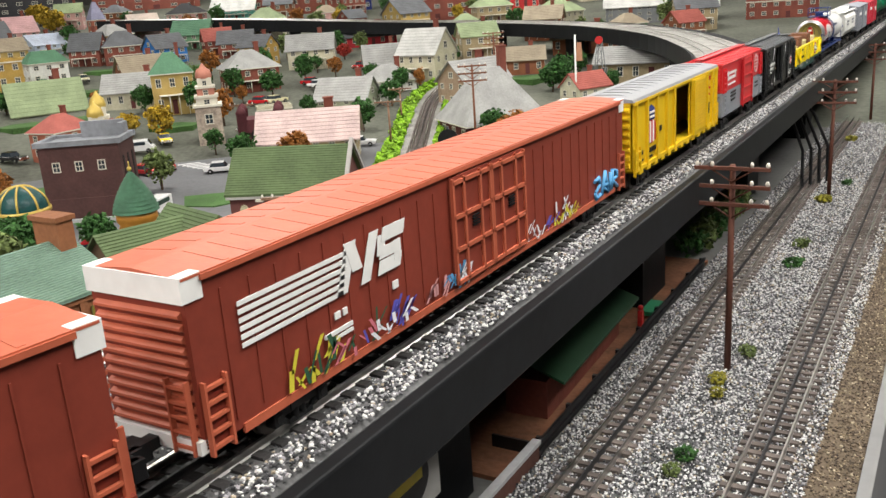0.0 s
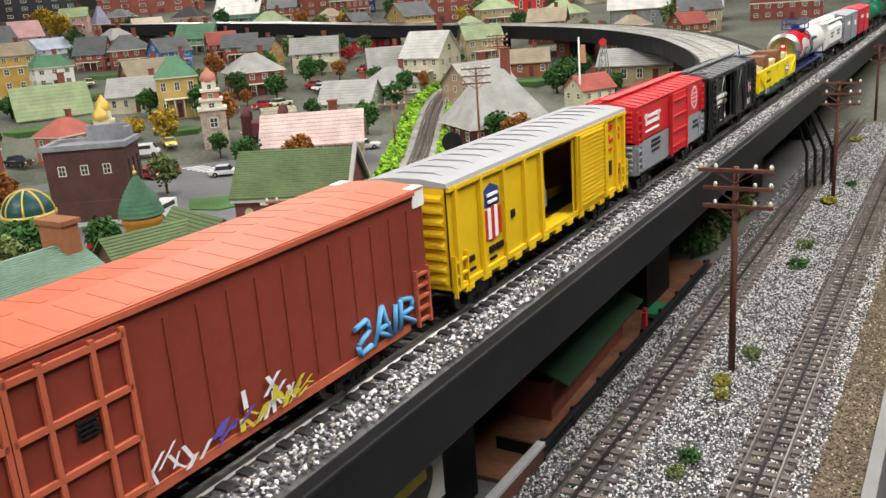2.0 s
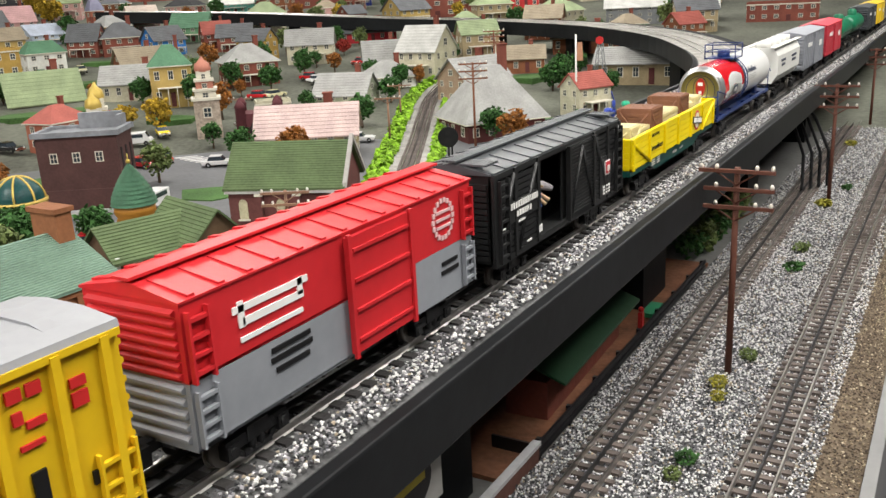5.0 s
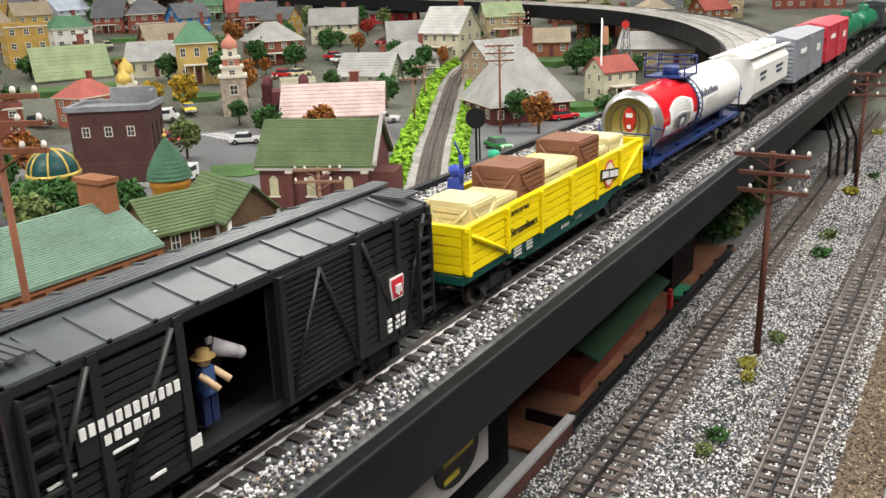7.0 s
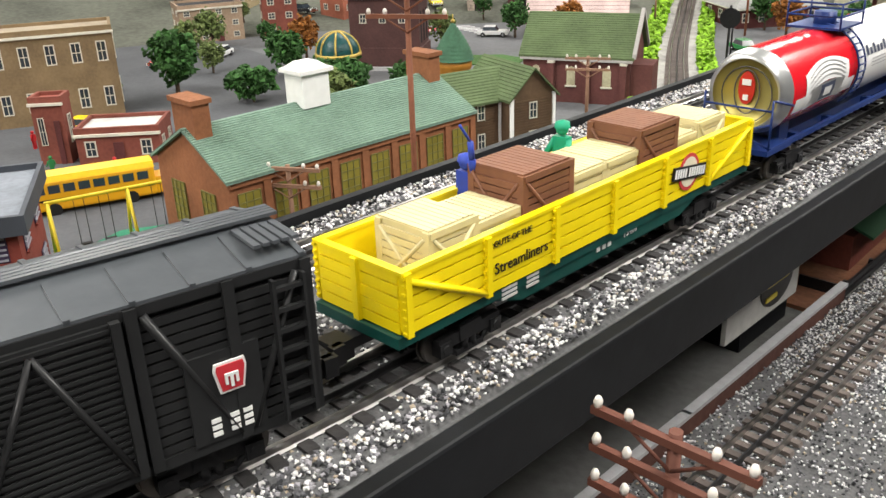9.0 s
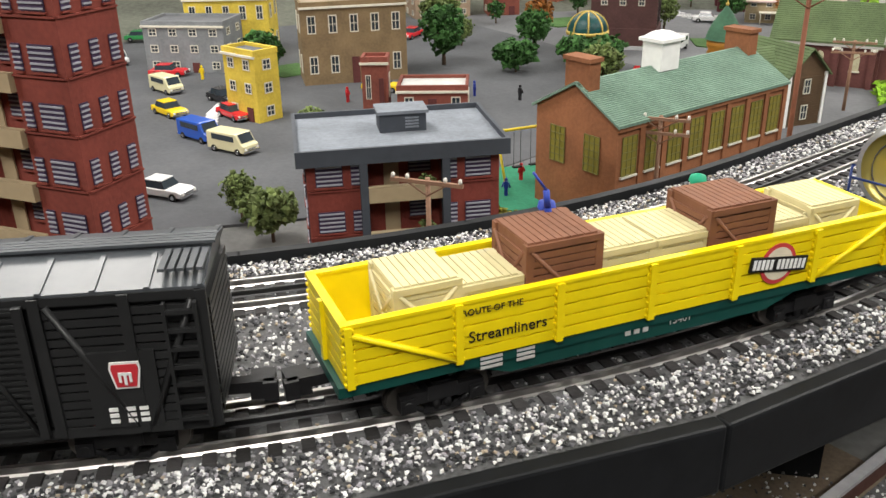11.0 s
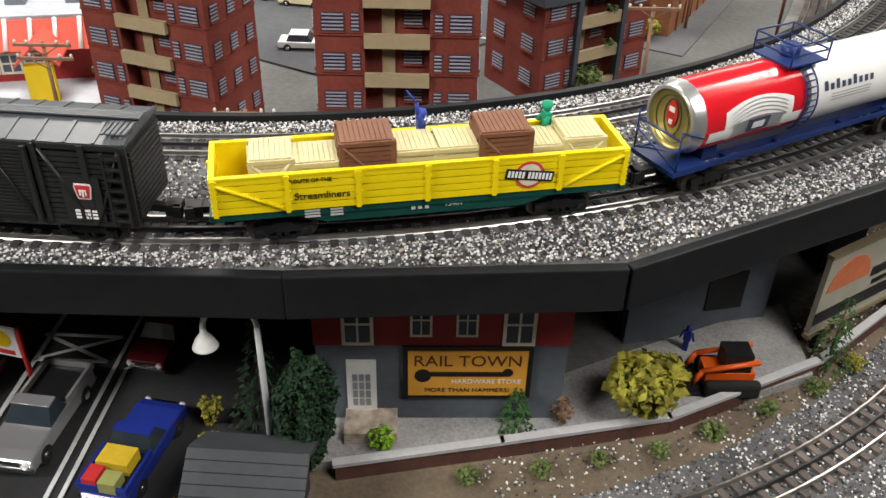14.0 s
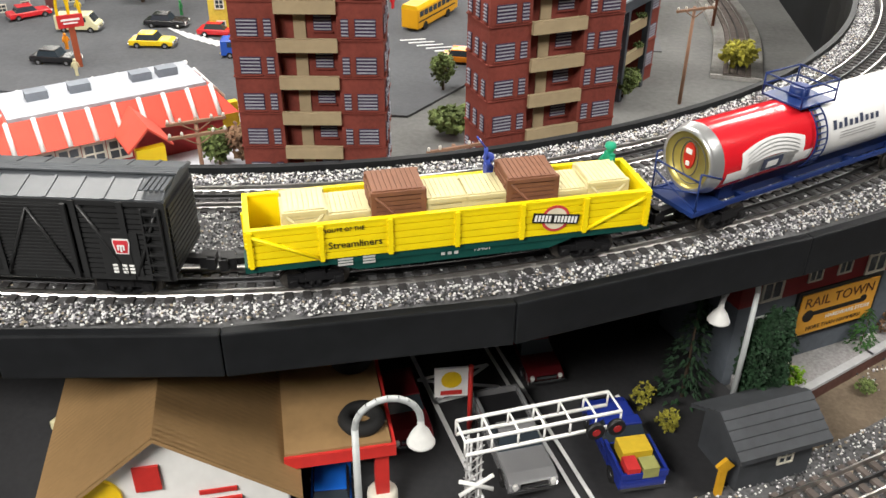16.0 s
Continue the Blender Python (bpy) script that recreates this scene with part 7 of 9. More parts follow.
def siding_house():
    ob = thing("house", pose(-1.085, 0.735, 0, 0, 0, 74), "dark brown clapboard house with moss-green roof and white trim", "model house")
    S, Rm = mat("brown_clapboard", (0.1, 0.062, 0.035), 0.8, 0, 0.3, 150, 20, 0.2), paint("moss_roof")
    part("wall", Shape().extrude([(-0.055, 0), (0.055, 0), (0.055, 0.105), (0, 0.145), (-0.055, 0.105)], -0.075, 0.075), S, ob)
    part("roof", gable_roof(0.15, 0.11, 0.105, 0.145, 0.010), Rm, ob)
    part("roof_covering", courses(0.15, 0.11, 0.105, 0.145, 0.010, 12, 0.003), Rm, ob)
    m = pose(0.075, -0.015, 0, 0, 0, 90)
    part("wing_wall", Shape().extrude([(-0.045, 0), (0.045, 0), (0.045, 0.110), (0, 0.155), (-0.045, 0.110)], -0.075, 0.075, m), S, ob)
    w = part("wing_roof", gable_roof(0.15, 0.09, 0.110, 0.155, 0.009), Rm, ob, "", m)
    part("wing_courses", courses(0.15, 0.09, 0.110, 0.155, 0.009, 11, 0.003), Rm, ob, "", m)
    cb = Shape()
    for k in range(20):
        cb.box(-0.01, -0.0552, 0.004 + k * 0.005, 0.13, 0.0014, 0.0036)
        cb.box(0.075, -0.0905, 0.004 + k * 0.005, 0.088, 0.0014, 0.0036)
    part("clapboard_facing", cb, S, ob)
    for x, y in ((-0.045, -0.057), (-0.012, -0.057)):
        for z in (0.082, 0.03):
            window_unit(ob, 0.014, 0.026, pose(x, y, z))
    for z in (0.082, 0.03):
        window_unit(ob, 0.015, 0.028, pose(0.075, -0.0925, z))
    cn = Shape()
    for x, y in ((-0.075, -0.0555), (0.03, -0.0915), (0.12, -0.0915), (0.028, -0.0555)):
        cn.box(x, y, 0.054, 0.006, 0.005, 0.108)
    part("corner_board", cn, WHITE, ob)
    part("porch", Shape().box(-0.092, -0.02, 0.03, 0.03, 0.05, 0.06), S, ob)
    part("porch_roof", gable_roof(0.036, 0.062, 0.060, 0.082, 0.006), Rm, ob, "", pose(-0.092, -0.02, 0, 0, 0, 0))


siding_house()


def brick_church():
    ob = thing("church", pose(-1.164, 1.195, 0, 0, 0, 22), "brick church with moss-green shingle roof and arched windows", "church building")
    B, Rm = mat("church_brick", (0.12, 0.045, 0.04), 0.85, 0, 0.35, 170, 20, 0.35), paint("moss_roof")
    W, D, EV, RG = 0.235, 0.15, 0.108, 0.182
    part("wall", Shape().extrude([(-D / 2, 0), (D / 2, 0), (D / 2, EV), (0, RG), (-D / 2, EV)], -W / 2, W / 2), B, ob)
    part("roof", gable_roof(W, D, EV, RG, 0.008, 0.004), Rm, ob)
    part("roof_covering", courses(W, D, EV, RG, 0.008, 20, 0.004), Rm, ob)
    part("eave_board", Shape().box(0, -D / 2 - 0.005, EV - 0.010, W + 0.01, 0.006, 0.006), mat("pale_stone", (0.4, 0.38, 0.36), 0.8), ob)
    for k in range(3):
        x = -W / 2 + W * (k + 0.5) / 3 - 0.01
        a = Shape().prism([(-0.009, -0.02), (0.009, -0.02), (0.009, 0.012), (0.006, 0.018), (0, 0.021), (-0.006, 0.018), (-0.009, 0.012)], 0, 0.002, pose(x, -D / 2 + 0.0008, 0.062, 90))
        wn = part("window", a, mat("leaded_glass", (0.45, 0.42, 0.28), 0.4, 0, 0.4, 300, 60, 0.1), ob)
        part("window_sill", Shape().box(x, -D / 2 - 0.002, 0.040, 0.024, 0.005, 0.003), TRIM, wn)
        bt = Shape().box(x + 0.036, -D / 2 - 0.004, 0.045, 0.012, 0.010, 0.09)
        part("buttress", bt, B, ob)
        part("buttress_cap", Shape().box(x + 0.036, -D / 2 - 0.004, 0.092, 0.015, 0.012, 0.005), TRIM, ob)
    part("porch", Shape().box(W / 2 + 0.02, -0.03, 0.04, 0.05, 0.07, 0.10), B, ob)
    part("parapet", Shape().extrude([(-D / 2 - 0.006, EV - 0.004), (0, RG + 0.006), (D / 2 + 0.006, EV - 0.004), (D / 2 + 0.006, EV + 0.006), (0, RG + 0.016), (-D / 2 - 0.006, EV + 0.006)], W / 2 + 0.004, W / 2 + 0.012), mat("pale_stone", (0.4, 0.38, 0.36), 0.8), ob)


brick_church()


def brown_tower():
    ob = thing("tower_building", pose(-1.775, 1.17, 0, 0, 0, 34), "tall plum-brown brick tower with grey walled roof", "tower building")
    B = paint("plum_brick")
    W, D, Hh = 0.185, 0.12, 0.185
    G = mat("grey_coping", (0.22, 0.23, 0.25), 0.8, 0, 0.4, 90, 20, 0.2)
    part("wall", Shape().box(0, 0, Hh / 2, W, D, Hh), B, ob)
    part("base_course", Shape().box(0, 0, 0.030, W + 0.008, D + 0.008, 0.06), B, ob)
    part("plinth", Shape().box(0, 0, 0.006, W + 0.03, D + 0.03, 0.012), CONCRETE, ob)
    pr = Shape()
    for s in (-1, 1):
        pr.box(0, s * D / 2, Hh + 0.004, W + 0.014, 0.012, 0.012).box(s * W / 2, 0, Hh + 0.004, 0.012, D - 0.012, 0.012)
    part("coping", pr, G, ob)
    part("roof", Shape().box(0, 0, Hh + 0.001, W - 0.01, D - 0.01, 0.003), G, ob)
    part("roof_housing", Shape().box(0.03, D / 2 - 0.012, Hh + 0.02, W * 0.55, 0.014, 0.04).box(W / 2 - 0.01, 0.03, Hh + 0.018, 0.012, 0.04, 0.034), G, ob)
    for k in range(3):
        window_unit(ob, 0.016, 0.022, pose(-W * 0.3 + k * W * 0.28, -D / 2 - 0.001, 0.135))
    for k in range(3):
        part("slit", Shape().box(W / 2 + 0.0006, -D * 0.3 + k * D * 0.3, 0.11, 0.0016, 0.010, 0.08), mat("slit_shadow", (0.02, 0.015, 0.015), 0.9), ob)


brown_tower()


def dome(x, y, r, z, base_h, m_, label, rib=True):
    ob = thing("domed_pavilion", pose(x, y, z), label, "pavilion")
    part("base", Shape().lathe(0, 0, [(r * 0.85, 0), (r * 0.85, base_h), (r * 1.1, base_h), (r * 1.1, base_h + 0.008), (r, base_h + 0.008)], 18), GILT, ob)
    pr = [(r * math.cos(a * 0.157), base_h + 0.008 + r * 0.95 * math.sin(a * 0.157)) for a in range(11)]
    part("dome", Shape().lathe(0, 0, pr, 20), m_, ob)
    if rib:
        for k in range(8):
            a = k * math.pi / 4
            sh = Shape()
            for (r0, z0), (r1, z1) in zip(pr, pr[1:]):
                sh.rod((r0 * 1.02 * math.cos(a), r0 * 1.02 * math.sin(a), z0), (r1 * 1.02 * math.cos(a), r1 * 1.02 * math.sin(a), z1), r * 0.045, 5, None, False)
            part("rib", sh, GILT, ob)


dome(-1.70, 0.93, 0.052, 0, 0.075, mat("teal_glass_dome", (0.01, 0.06, 0.06), 0.35, 0, 0.4, 200, 60, 0.4), "round pavilion with teal dome and gilt ribs")


def onion(x, y):
    ob = thing("turret", pose(x, y, -0.045), "round turret with green conical shingle cap and gilt band", "turret")
    part("drum", Shape().lathe(0, 0, [(0.029, 0.04), (0.029, 0.15), (0.0, 0.15)], 18), paint("brick"), ob)
    part("band", Shape().lathe(0, 0, [(0.028, 0.148), (0.034, 0.156), (0.030, 0.164), (0.035, 0.172), (0.035, 0.186), (0.0, 0.186)], 18), mat("orange_gilt", (0.42, 0.19, 0.03), 0.5, 0.2), ob)
    sh = Shape()
    for k in range(10):
        f, g = k / 10, (k + 1) / 10
        sh.lathe(0, 0, [(0.037 * (1 - f ** 1.5) + 0.0025, 0.186 + 0.07 * f), (0.037 * (1 - g ** 1.5) - 0.001, 0.186 + 0.07 * g + 0.002)], 18)
    part("cap", sh, mat("turret_shingle", (0.05, 0.13, 0.075), 0.7, 0, 0.4, 160, 30, 0.3), ob)
    part("finial", Shape().ball(0, 0, 0.259, 0.004).rod((0, 0, 0.259), (0, 0, 0.272), 0.001, 5), GILT, ob)


onion(-1.2, 0.815)


def steeple(x, y, rot, body, top, h, r, label, tiers=3, capname="gilt"):
    """Tower church: stone shaft, stepped belfry tiers, cap."""
    ob = thing("church_tower", pose(x, y, 0, 0, 0, rot), label, "church tower")
    part("shaft", Shape().box(0, 0, h * 0.26, 2 * r, 2 * r, h * 0.52), body, ob)
    z, w = h * 0.52, 2 * r
    for k in range(tiers):
        part("cornice", Shape().box(0, 0, z + 0.003, w * 1.15, w * 1.15, 0.008), TRIM, ob)
        part("belfry", Shape().box(0, 0, z + h * 0.05 + 0.004, w * 0.82, w * 0.82, h * 0.10), TRIM if k % 2 == 0 else top, ob)
        window_unit(ob, w * 0.22, h * 0.055, pose(0, -w * 0.41 - 0.001, z + h * 0.055))
        z += h * 0.105
        w *= 0.82
    part("cap", Shape().lathe(0, 0, [(w * 0.55, z), (w * 0.6, z + h * 0.03), (w * 0.5, z + h * 0.09), (w * 0.2, z + h * 0.13), (0.002, z + h * 0.17)], 12), top, ob)
    window_unit(ob, r * 0.6, h * 0.11, pose(0, -r - 0.001, h * 0.38))
    part("archway", Shape().box(0, -r - 0.0008, h * 0.10, r * 0.8, 0.002, h * 0.2), mat("slit_shadow", (0.02, 0.015, 0.015), 0.9), ob)


steeple(-2.03, 1.42, 50, paint("brick"), GILT, 0.27, 0.033, "red and cream church tower with twin gilded domes")
steeple(-1.97, 1.36, 50, paint("brick"), GILT, 0.25, 0.033, "red and cream church tower with gilded dome")
steeple(-2.19, 1.98, 45, STONE, mat("terracotta_cap", (0.42, 0.17, 0.12), 0.6), 0.29, 0.042, "stone church tower with cream belfry and red cap")


def castle():
    ob = thing("chapel", pose(-1.93, 1.95, 0, 0, 0, 40), "dark red brick chapel with corner turrets", "chapel")
    B = mat("wine_brick", (0.09, 0.025, 0.03), 0.8, 0, 0.3, 150, 20, 0.3)
    part("wall", Shape().box(0, 0, 0.06, 0.125, 0.11, 0.12), B, ob)
    for sx in (-1, 1):
        for sy in (-1, 1):
            part("turret", Shape().lathe(sx * 0.058, sy * 0.05, [(0.016, 0), (0.016, 0.14), (0.018, 0.142), (0.012, 0.155), (0.0, 0.165)], 10), B, ob)
    for k in (-1, 1):
        part("window", Shape().prism([(-0.012, -0.03), (0.012, -0.03), (0.012, 0.012), (0, 0.03), (-0.012, 0.012)], 0, 0.002, pose(k * 0.022, -0.055 + 0.0008, 0.065, 90)), mat("slit_shadow", (0.02, 0.015, 0.015), 0.9), ob)


castle()


# ---- apartment blocks ----
BALCONY = mat("tan_balcony", (0.36, 0.28, 0.17), 0.7, 0, 0.15, 120, 20, 0.1)
LOUVRE = mat("pale_louvre", (0.32, 0.32, 0.36), 0.6, 0, 0.2, 90, 20, 0.05)
PURPLE = mat("violet_pane", (0.05, 0.035, 0.07), 0.35, 0, 0.3, 90, 20, 0.05)


def louvre_window(parent, x, y, z, w, h, rot=0):
    m = pose(x, y, z, 0, 0, rot)
    wn = part("window", Shape().box(0, 0, 0, w, 0.001, h), PURPLE, parent, "", m)
    for k in range(5):
        part("louvre", Shape().box(0, -0.0012, -h / 2 + h * (k + 0.5) / 5, w * 0.94, 0.0014, h * 0.07), LOUVRE, wn)
    part("window_sill", Shape().box(0, -0.0014, -h / 2 - 0.0012, w * 1.1, 0.003, 0.0018), paint("tower_brick"), wn)


def block_face(ob, w, y, floors, fh, z0, bal, recess, col=False):
    """Front of an apartment block: side bays with louvred windows, recessed loggias with balconies."""
    B = paint("tower_brick")
    for f in range(floors):
        z = z0 + f * fh
        for s in (-1, 1):
            xo = s * (bal / 2 + (w / 2 - bal / 2) / 2)
            bw = w / 2 - bal / 2
            louvre_window(ob, xo + s * bw * 0.12, y - 0.0008, z + fh * 0.58, bw * 0.46, fh * 0.46)
            louvre_window(ob, xo - s * bw * 0.33, y - 0.0008, z + fh * 0.58, bw * 0.16, fh * 0.46)
            part("string_course", Shape().box(xo, y - 0.001, z + fh * 0.26, bw * 0.98, 0.003, 0.002), B, ob)
        bl = part("balcony", Shape().box(0, y - 0.003, z + fh * 0.13, bal, 0.008, fh * 0.34), BALCONY, ob)
        part("balcony_floor", Shape().box(0, y + recess / 2, z + fh * 0.0, bal - 0.001, recess - 0.002, 0.003), B, bl)
        part("balcony_door", Shape().box(-bal * 0.14, y + recess - 0.0016, z + fh * 0.5, bal * 0.2, 0.002, fh * 0.8), BALCONY, ob)
        louvre_window(ob, bal * 0.24, y + recess - 0.0012, z + fh * 0.6, bal * 0.3, fh * 0.42)


def tower(x, y, rot, w, d, floors, fh, label):
    ob = thing("apartment_tower", pose(x, y, 0, 0, 0, rot), label, "apartment block", "apartment towers")
    B = paint("tower_brick")
    h, bal, rc = floors * fh + 0.01, w * 0.40, 0.022
    sh = Shape()
    for s in (-1, 1):
        sh.box(s * (bal / 2 + (w / 2 - bal / 2) / 2), -d / 2 + rc / 2, h / 2, w / 2 - bal / 2, rc, h)
    sh.box(0, rc / 2, h / 2, w - 0.0004, d - rc, h)
    pieces("wall", sh, B, ob)
    part("roof", Shape().box(0, 0, h + 0.004, w + 0.012, d + 0.012, 0.010), paint("blue_grey_roof"), ob)
    block_face(ob, w, -d / 2, floors, fh, 0.022, bal, rc)
    for f in range(floors):
        z = 0.022 + f * fh
        for k in range(3):
            for sd in (-1, 1):
                louvre_window(ob, sd * (w / 2 + 0.0008), -d / 2 + d * (k + 0.5) / 3, z + fh * 0.58, d / 3 * 0.42, fh * 0.46, 90 * sd)
        for sd in (-1, 1):
            part("string_course", Shape().box(sd * (w / 2 + 0.001), 0, z + fh * 0.26, 0.003, d * 0.98, 0.002), B, ob)
    return ob


tower(-1.056, -0.628, 29.5, 0.224, 0.08, 8, 0.0565, "tall red-brown apartment tower with tan balconies")
tower(-1.392, -0.725, 8, 0.212, 0.125, 8, 0.0545, "tall red-brown apartment tower with tan balconies")


def midrise():
    ob = thing("apartment_block", pose(-0.960, -0.222, 0, 0, 0, 62) @ Matrix.Diagonal((0.95, 0.95, 0.97, 1)), "three-storey red apartment block with blue-grey flat roof", "apartment block")
    B, G = paint("tower_brick"), paint("blue_grey_roof")
    DG = mat("dark_slate_trim", (0.055, 0.062, 0.075), 0.6, 0, 0.2, 90, 20, 0.05)
    w, d, fh, rc = 0.245, 0.165, 0.0605, 0.03
    h, bal = 3 * fh + 0.008, 0.098
    sh = Shape()
    for s in (-1, 1):
        sh.box(s * (bal / 2 + (w / 2 - bal / 2) / 2), -d / 2 + rc / 2, h / 2, w / 2 - bal / 2, rc, h)
    sh.box(0, rc / 2, h / 2, w - 0.0004, d - rc, h)
    pieces("wall", sh, B, ob)
    part("roof", Shape().box(0, 0, h + 0.004, w + 0.016, d + 0.016, 0.006), G, ob)
    ed = Shape()
    for s in (-1, 1):
        ed.box(0, s * (d / 2 + 0.009), h + 0.004, w + 0.024, 0.005, 0.020).box(s * (w / 2 + 0.0095), 0, h + 0.004, 0.005, d + 0.013, 0.020)
    part("roof_edge", ed, DG, ob)
    hs = part("roof_housing", Shape().box(0.01, 0.012, h + 0.019, 0.062, 0.042, 0.024), DG, ob)
    part("housing_cap", Shape().box(0.01, 0.012, h + 0.033, 0.068, 0.048, 0.004), G, hs)
    vent = Shape()
    for k in range(4):
        vent.box(0.022, -0.0095, h + 0.013 + k * 0.004, 0.018, 0.001, 0.0022)
    part("vent_louvre", vent, G, hs)
    for s in (-1, 1):
        part("column", Shape().box(s * (bal / 2 + 0.003), -d / 2 - 0.005, h / 2, 0.010, 0.012, h), DG, ob)
    block_face(ob, w, -d / 2, 3, fh, 0.012, bal, rc)
    for f in range(3):
        for k in range(2):
            for sd in (-1, 1):
                louvre_window(ob, sd * (w / 2 + 0.0008), -d / 2 + d * (k + 0.5) / 2, 0.012 + f * fh + fh * 0.58, d / 2 * 0.4, fh * 0.46, 90 * sd)
    rng = random.Random(4)
    for f in (1, 2):
        c = Shape()
        leaves(c, rng, 0.028, -d / 2 - 0.003, 0.012 + f * fh + fh * 0.36, 0.014, 0.008, 60, 0.003)
        part("planter", c, mat("leaf_olive", LEAF["leaf_olive"], 0.8, 0, 0.5, 150, 30, 0.3, rand=0.45), ob)


midrise()


def figure(x, y, z, col, h=0.036, rot=0, label=""):
    """Painted plastic figurine: legs, body, head as one plain mesh."""
    s = h / 0.036
    sh = Shape().box(0, 0, 0.008 * s, 0.006 * s, 0.005 * s, 0.016 * s).box(0, 0, 0.022 * s, 0.009 * s, 0.006 * s, 0.013 * s, taper=0.85).ball(0, 0, 0.0325 * s, 0.0034 * s)
    sh.rod((0.005 * s, 0, 0.027 * s), (0.008 * s, -0.002 * s, 0.017 * s), 0.0014 * s, 5).rod((-0.005 * s, 0, 0.027 * s), (-0.008 * s, -0.002 * s, 0.017 * s), 0.0014 * s, 5)
    ob = part("figurine", sh, mat("figure_" + col, CARCOL.get(col, (0.3, 0.2, 0.15)), 0.5), None, label or "small %s painted plastic figurine" % col.replace("_", " "), pose(x, y, z, 0, 0, rot))
    return tagged(ob, "", "figurine", "town figurines")


# ---- playground, bus ----
plain("play_lawn", Shape().prism([(-0.985, -0.08), (-0.90, 0.10), (-0.93, 0.22), (-1.12, 0.24), (-1.20, 0.10), (-1.14, -0.07)], 0.0, 0.006), mat("turf_green", (0.03, 0.2, 0.11), 0.9, 0, 0.3, 150, 20, 0.3), "bright green playground turf", "ground")


def swing():
    ob = thing("swing_set", pose(-1.10, 0.075, 0.006, 0, 0, 75) @ Matrix.Diagonal((1.25, 1.25, 1.35, 1)), "yellow metal swing set with three A-frames", "swing set")
    Ym = mat("swing_yellow", (0.65, 0.5, 0.03), 0.4)
    for x in (-0.08, 0, 0.08):
        a = Shape().rod((x, 0, 0.07), (x, -0.03, 0), 0.0018, 6).rod((x, 0, 0.07), (x, 0.03, 0), 0.0018, 6)
        part("frame_leg", a, Ym, ob)
    part("top_bar", Shape().rod((-0.083, 0, 0.07), (0.083, 0, 0.07), 0.0018, 6), Ym, ob)
    for x in (-0.05, -0.025, 0.03, 0.055):
        part("seat", Shape().box(x, 0, 0.022, 0.012, 0.006, 0.0015).rod((x - 0.005, 0, 0.022), (x - 0.005, 0, 0.07), 0.0004, 4).rod((x + 0.005, 0, 0.022), (x + 0.005, 0, 0.07), 0.0004, 4), RUBBER, ob)


swing()
for i, (x, y, c) in enumerate(((-1.05, 0.02, "green"), (-1.06, 0.06, "royal_blue"), (-1.10, 0.13, "red"), (-1.09, 0.16, "cream"), (-1.02, -0.02, "yellow"), (-1.0, 0.12, "red"))):
    figure(x, y, 0.006, c, 0.03, 40 * i)
ob = thing("merry_go_round", pose(-0.955, 0.17, 0.006), "small red playground merry-go-round", "merry-go-round")
part("disc", Shape().lathe(0, 0, [(0.0, 0.012), (0.032, 0.012), (0.034, 0.009), (0.03, 0.004), (0.01, 0.0)], 20), mat("playground_red", (0.45, 0.06, 0.05), 0.5), ob)
part("rail", Shape().rod((-0.024, 0, 0.012), (-0.024, 0, 0.03), 0.001, 5).rod((0.024, 0, 0.012), (0.024, 0, 0.03), 0.001, 5).rod((-0.024, 0, 0.03), (0.024, 0, 0.03), 0.001, 5), CHROME, ob)


def bus():
    ob = thing("school_bus", pose(-1.345, 0.13, 0.003, 0, 0, 70), "yellow-orange school bus with black windows", "bus")
    Ym = mat("bus_yellow", (0.66, 0.33, 0.01), 0.35, 0, 0.1, 60, 9, 0.02)
    part("body", Shape().box(0, 0, 0.032, 0.19, 0.046, 0.048), Ym, ob, bevel=0.004)
    part("roof", Shape().extrude([(-0.023, 0.054), (0.023, 0.054), (0.018, 0.063), (-0.018, 0.063)], -0.095, 0.095), mat("bus_roof_yellow", (0.75, 0.45, 0.01), 0.3), ob)
    for s in (-1, 1):
        for k in range(8):
            part("window", Shape().box(-0.078 + k * 0.022, s * 0.0232, 0.043, 0.017, 0.001, 0.013), glass_mat(), ob)
        part("stripe", Shape().box(0, s * 0.0233, 0.026, 0.185, 0.001, 0.003), BLACK_PLASTIC, ob)
        for x in (-0.06, 0.055):
            part("wheel", Shape().rod((x, s * 0.017, 0.010), (x, s * 0.0245, 0.010), 0.0105, 14), RUBBER, ob)
    part("hood", Shape().box(0.105, 0, 0.022, 0.024, 0.040, 0.028), Ym, ob, bevel=0.003)


bus()

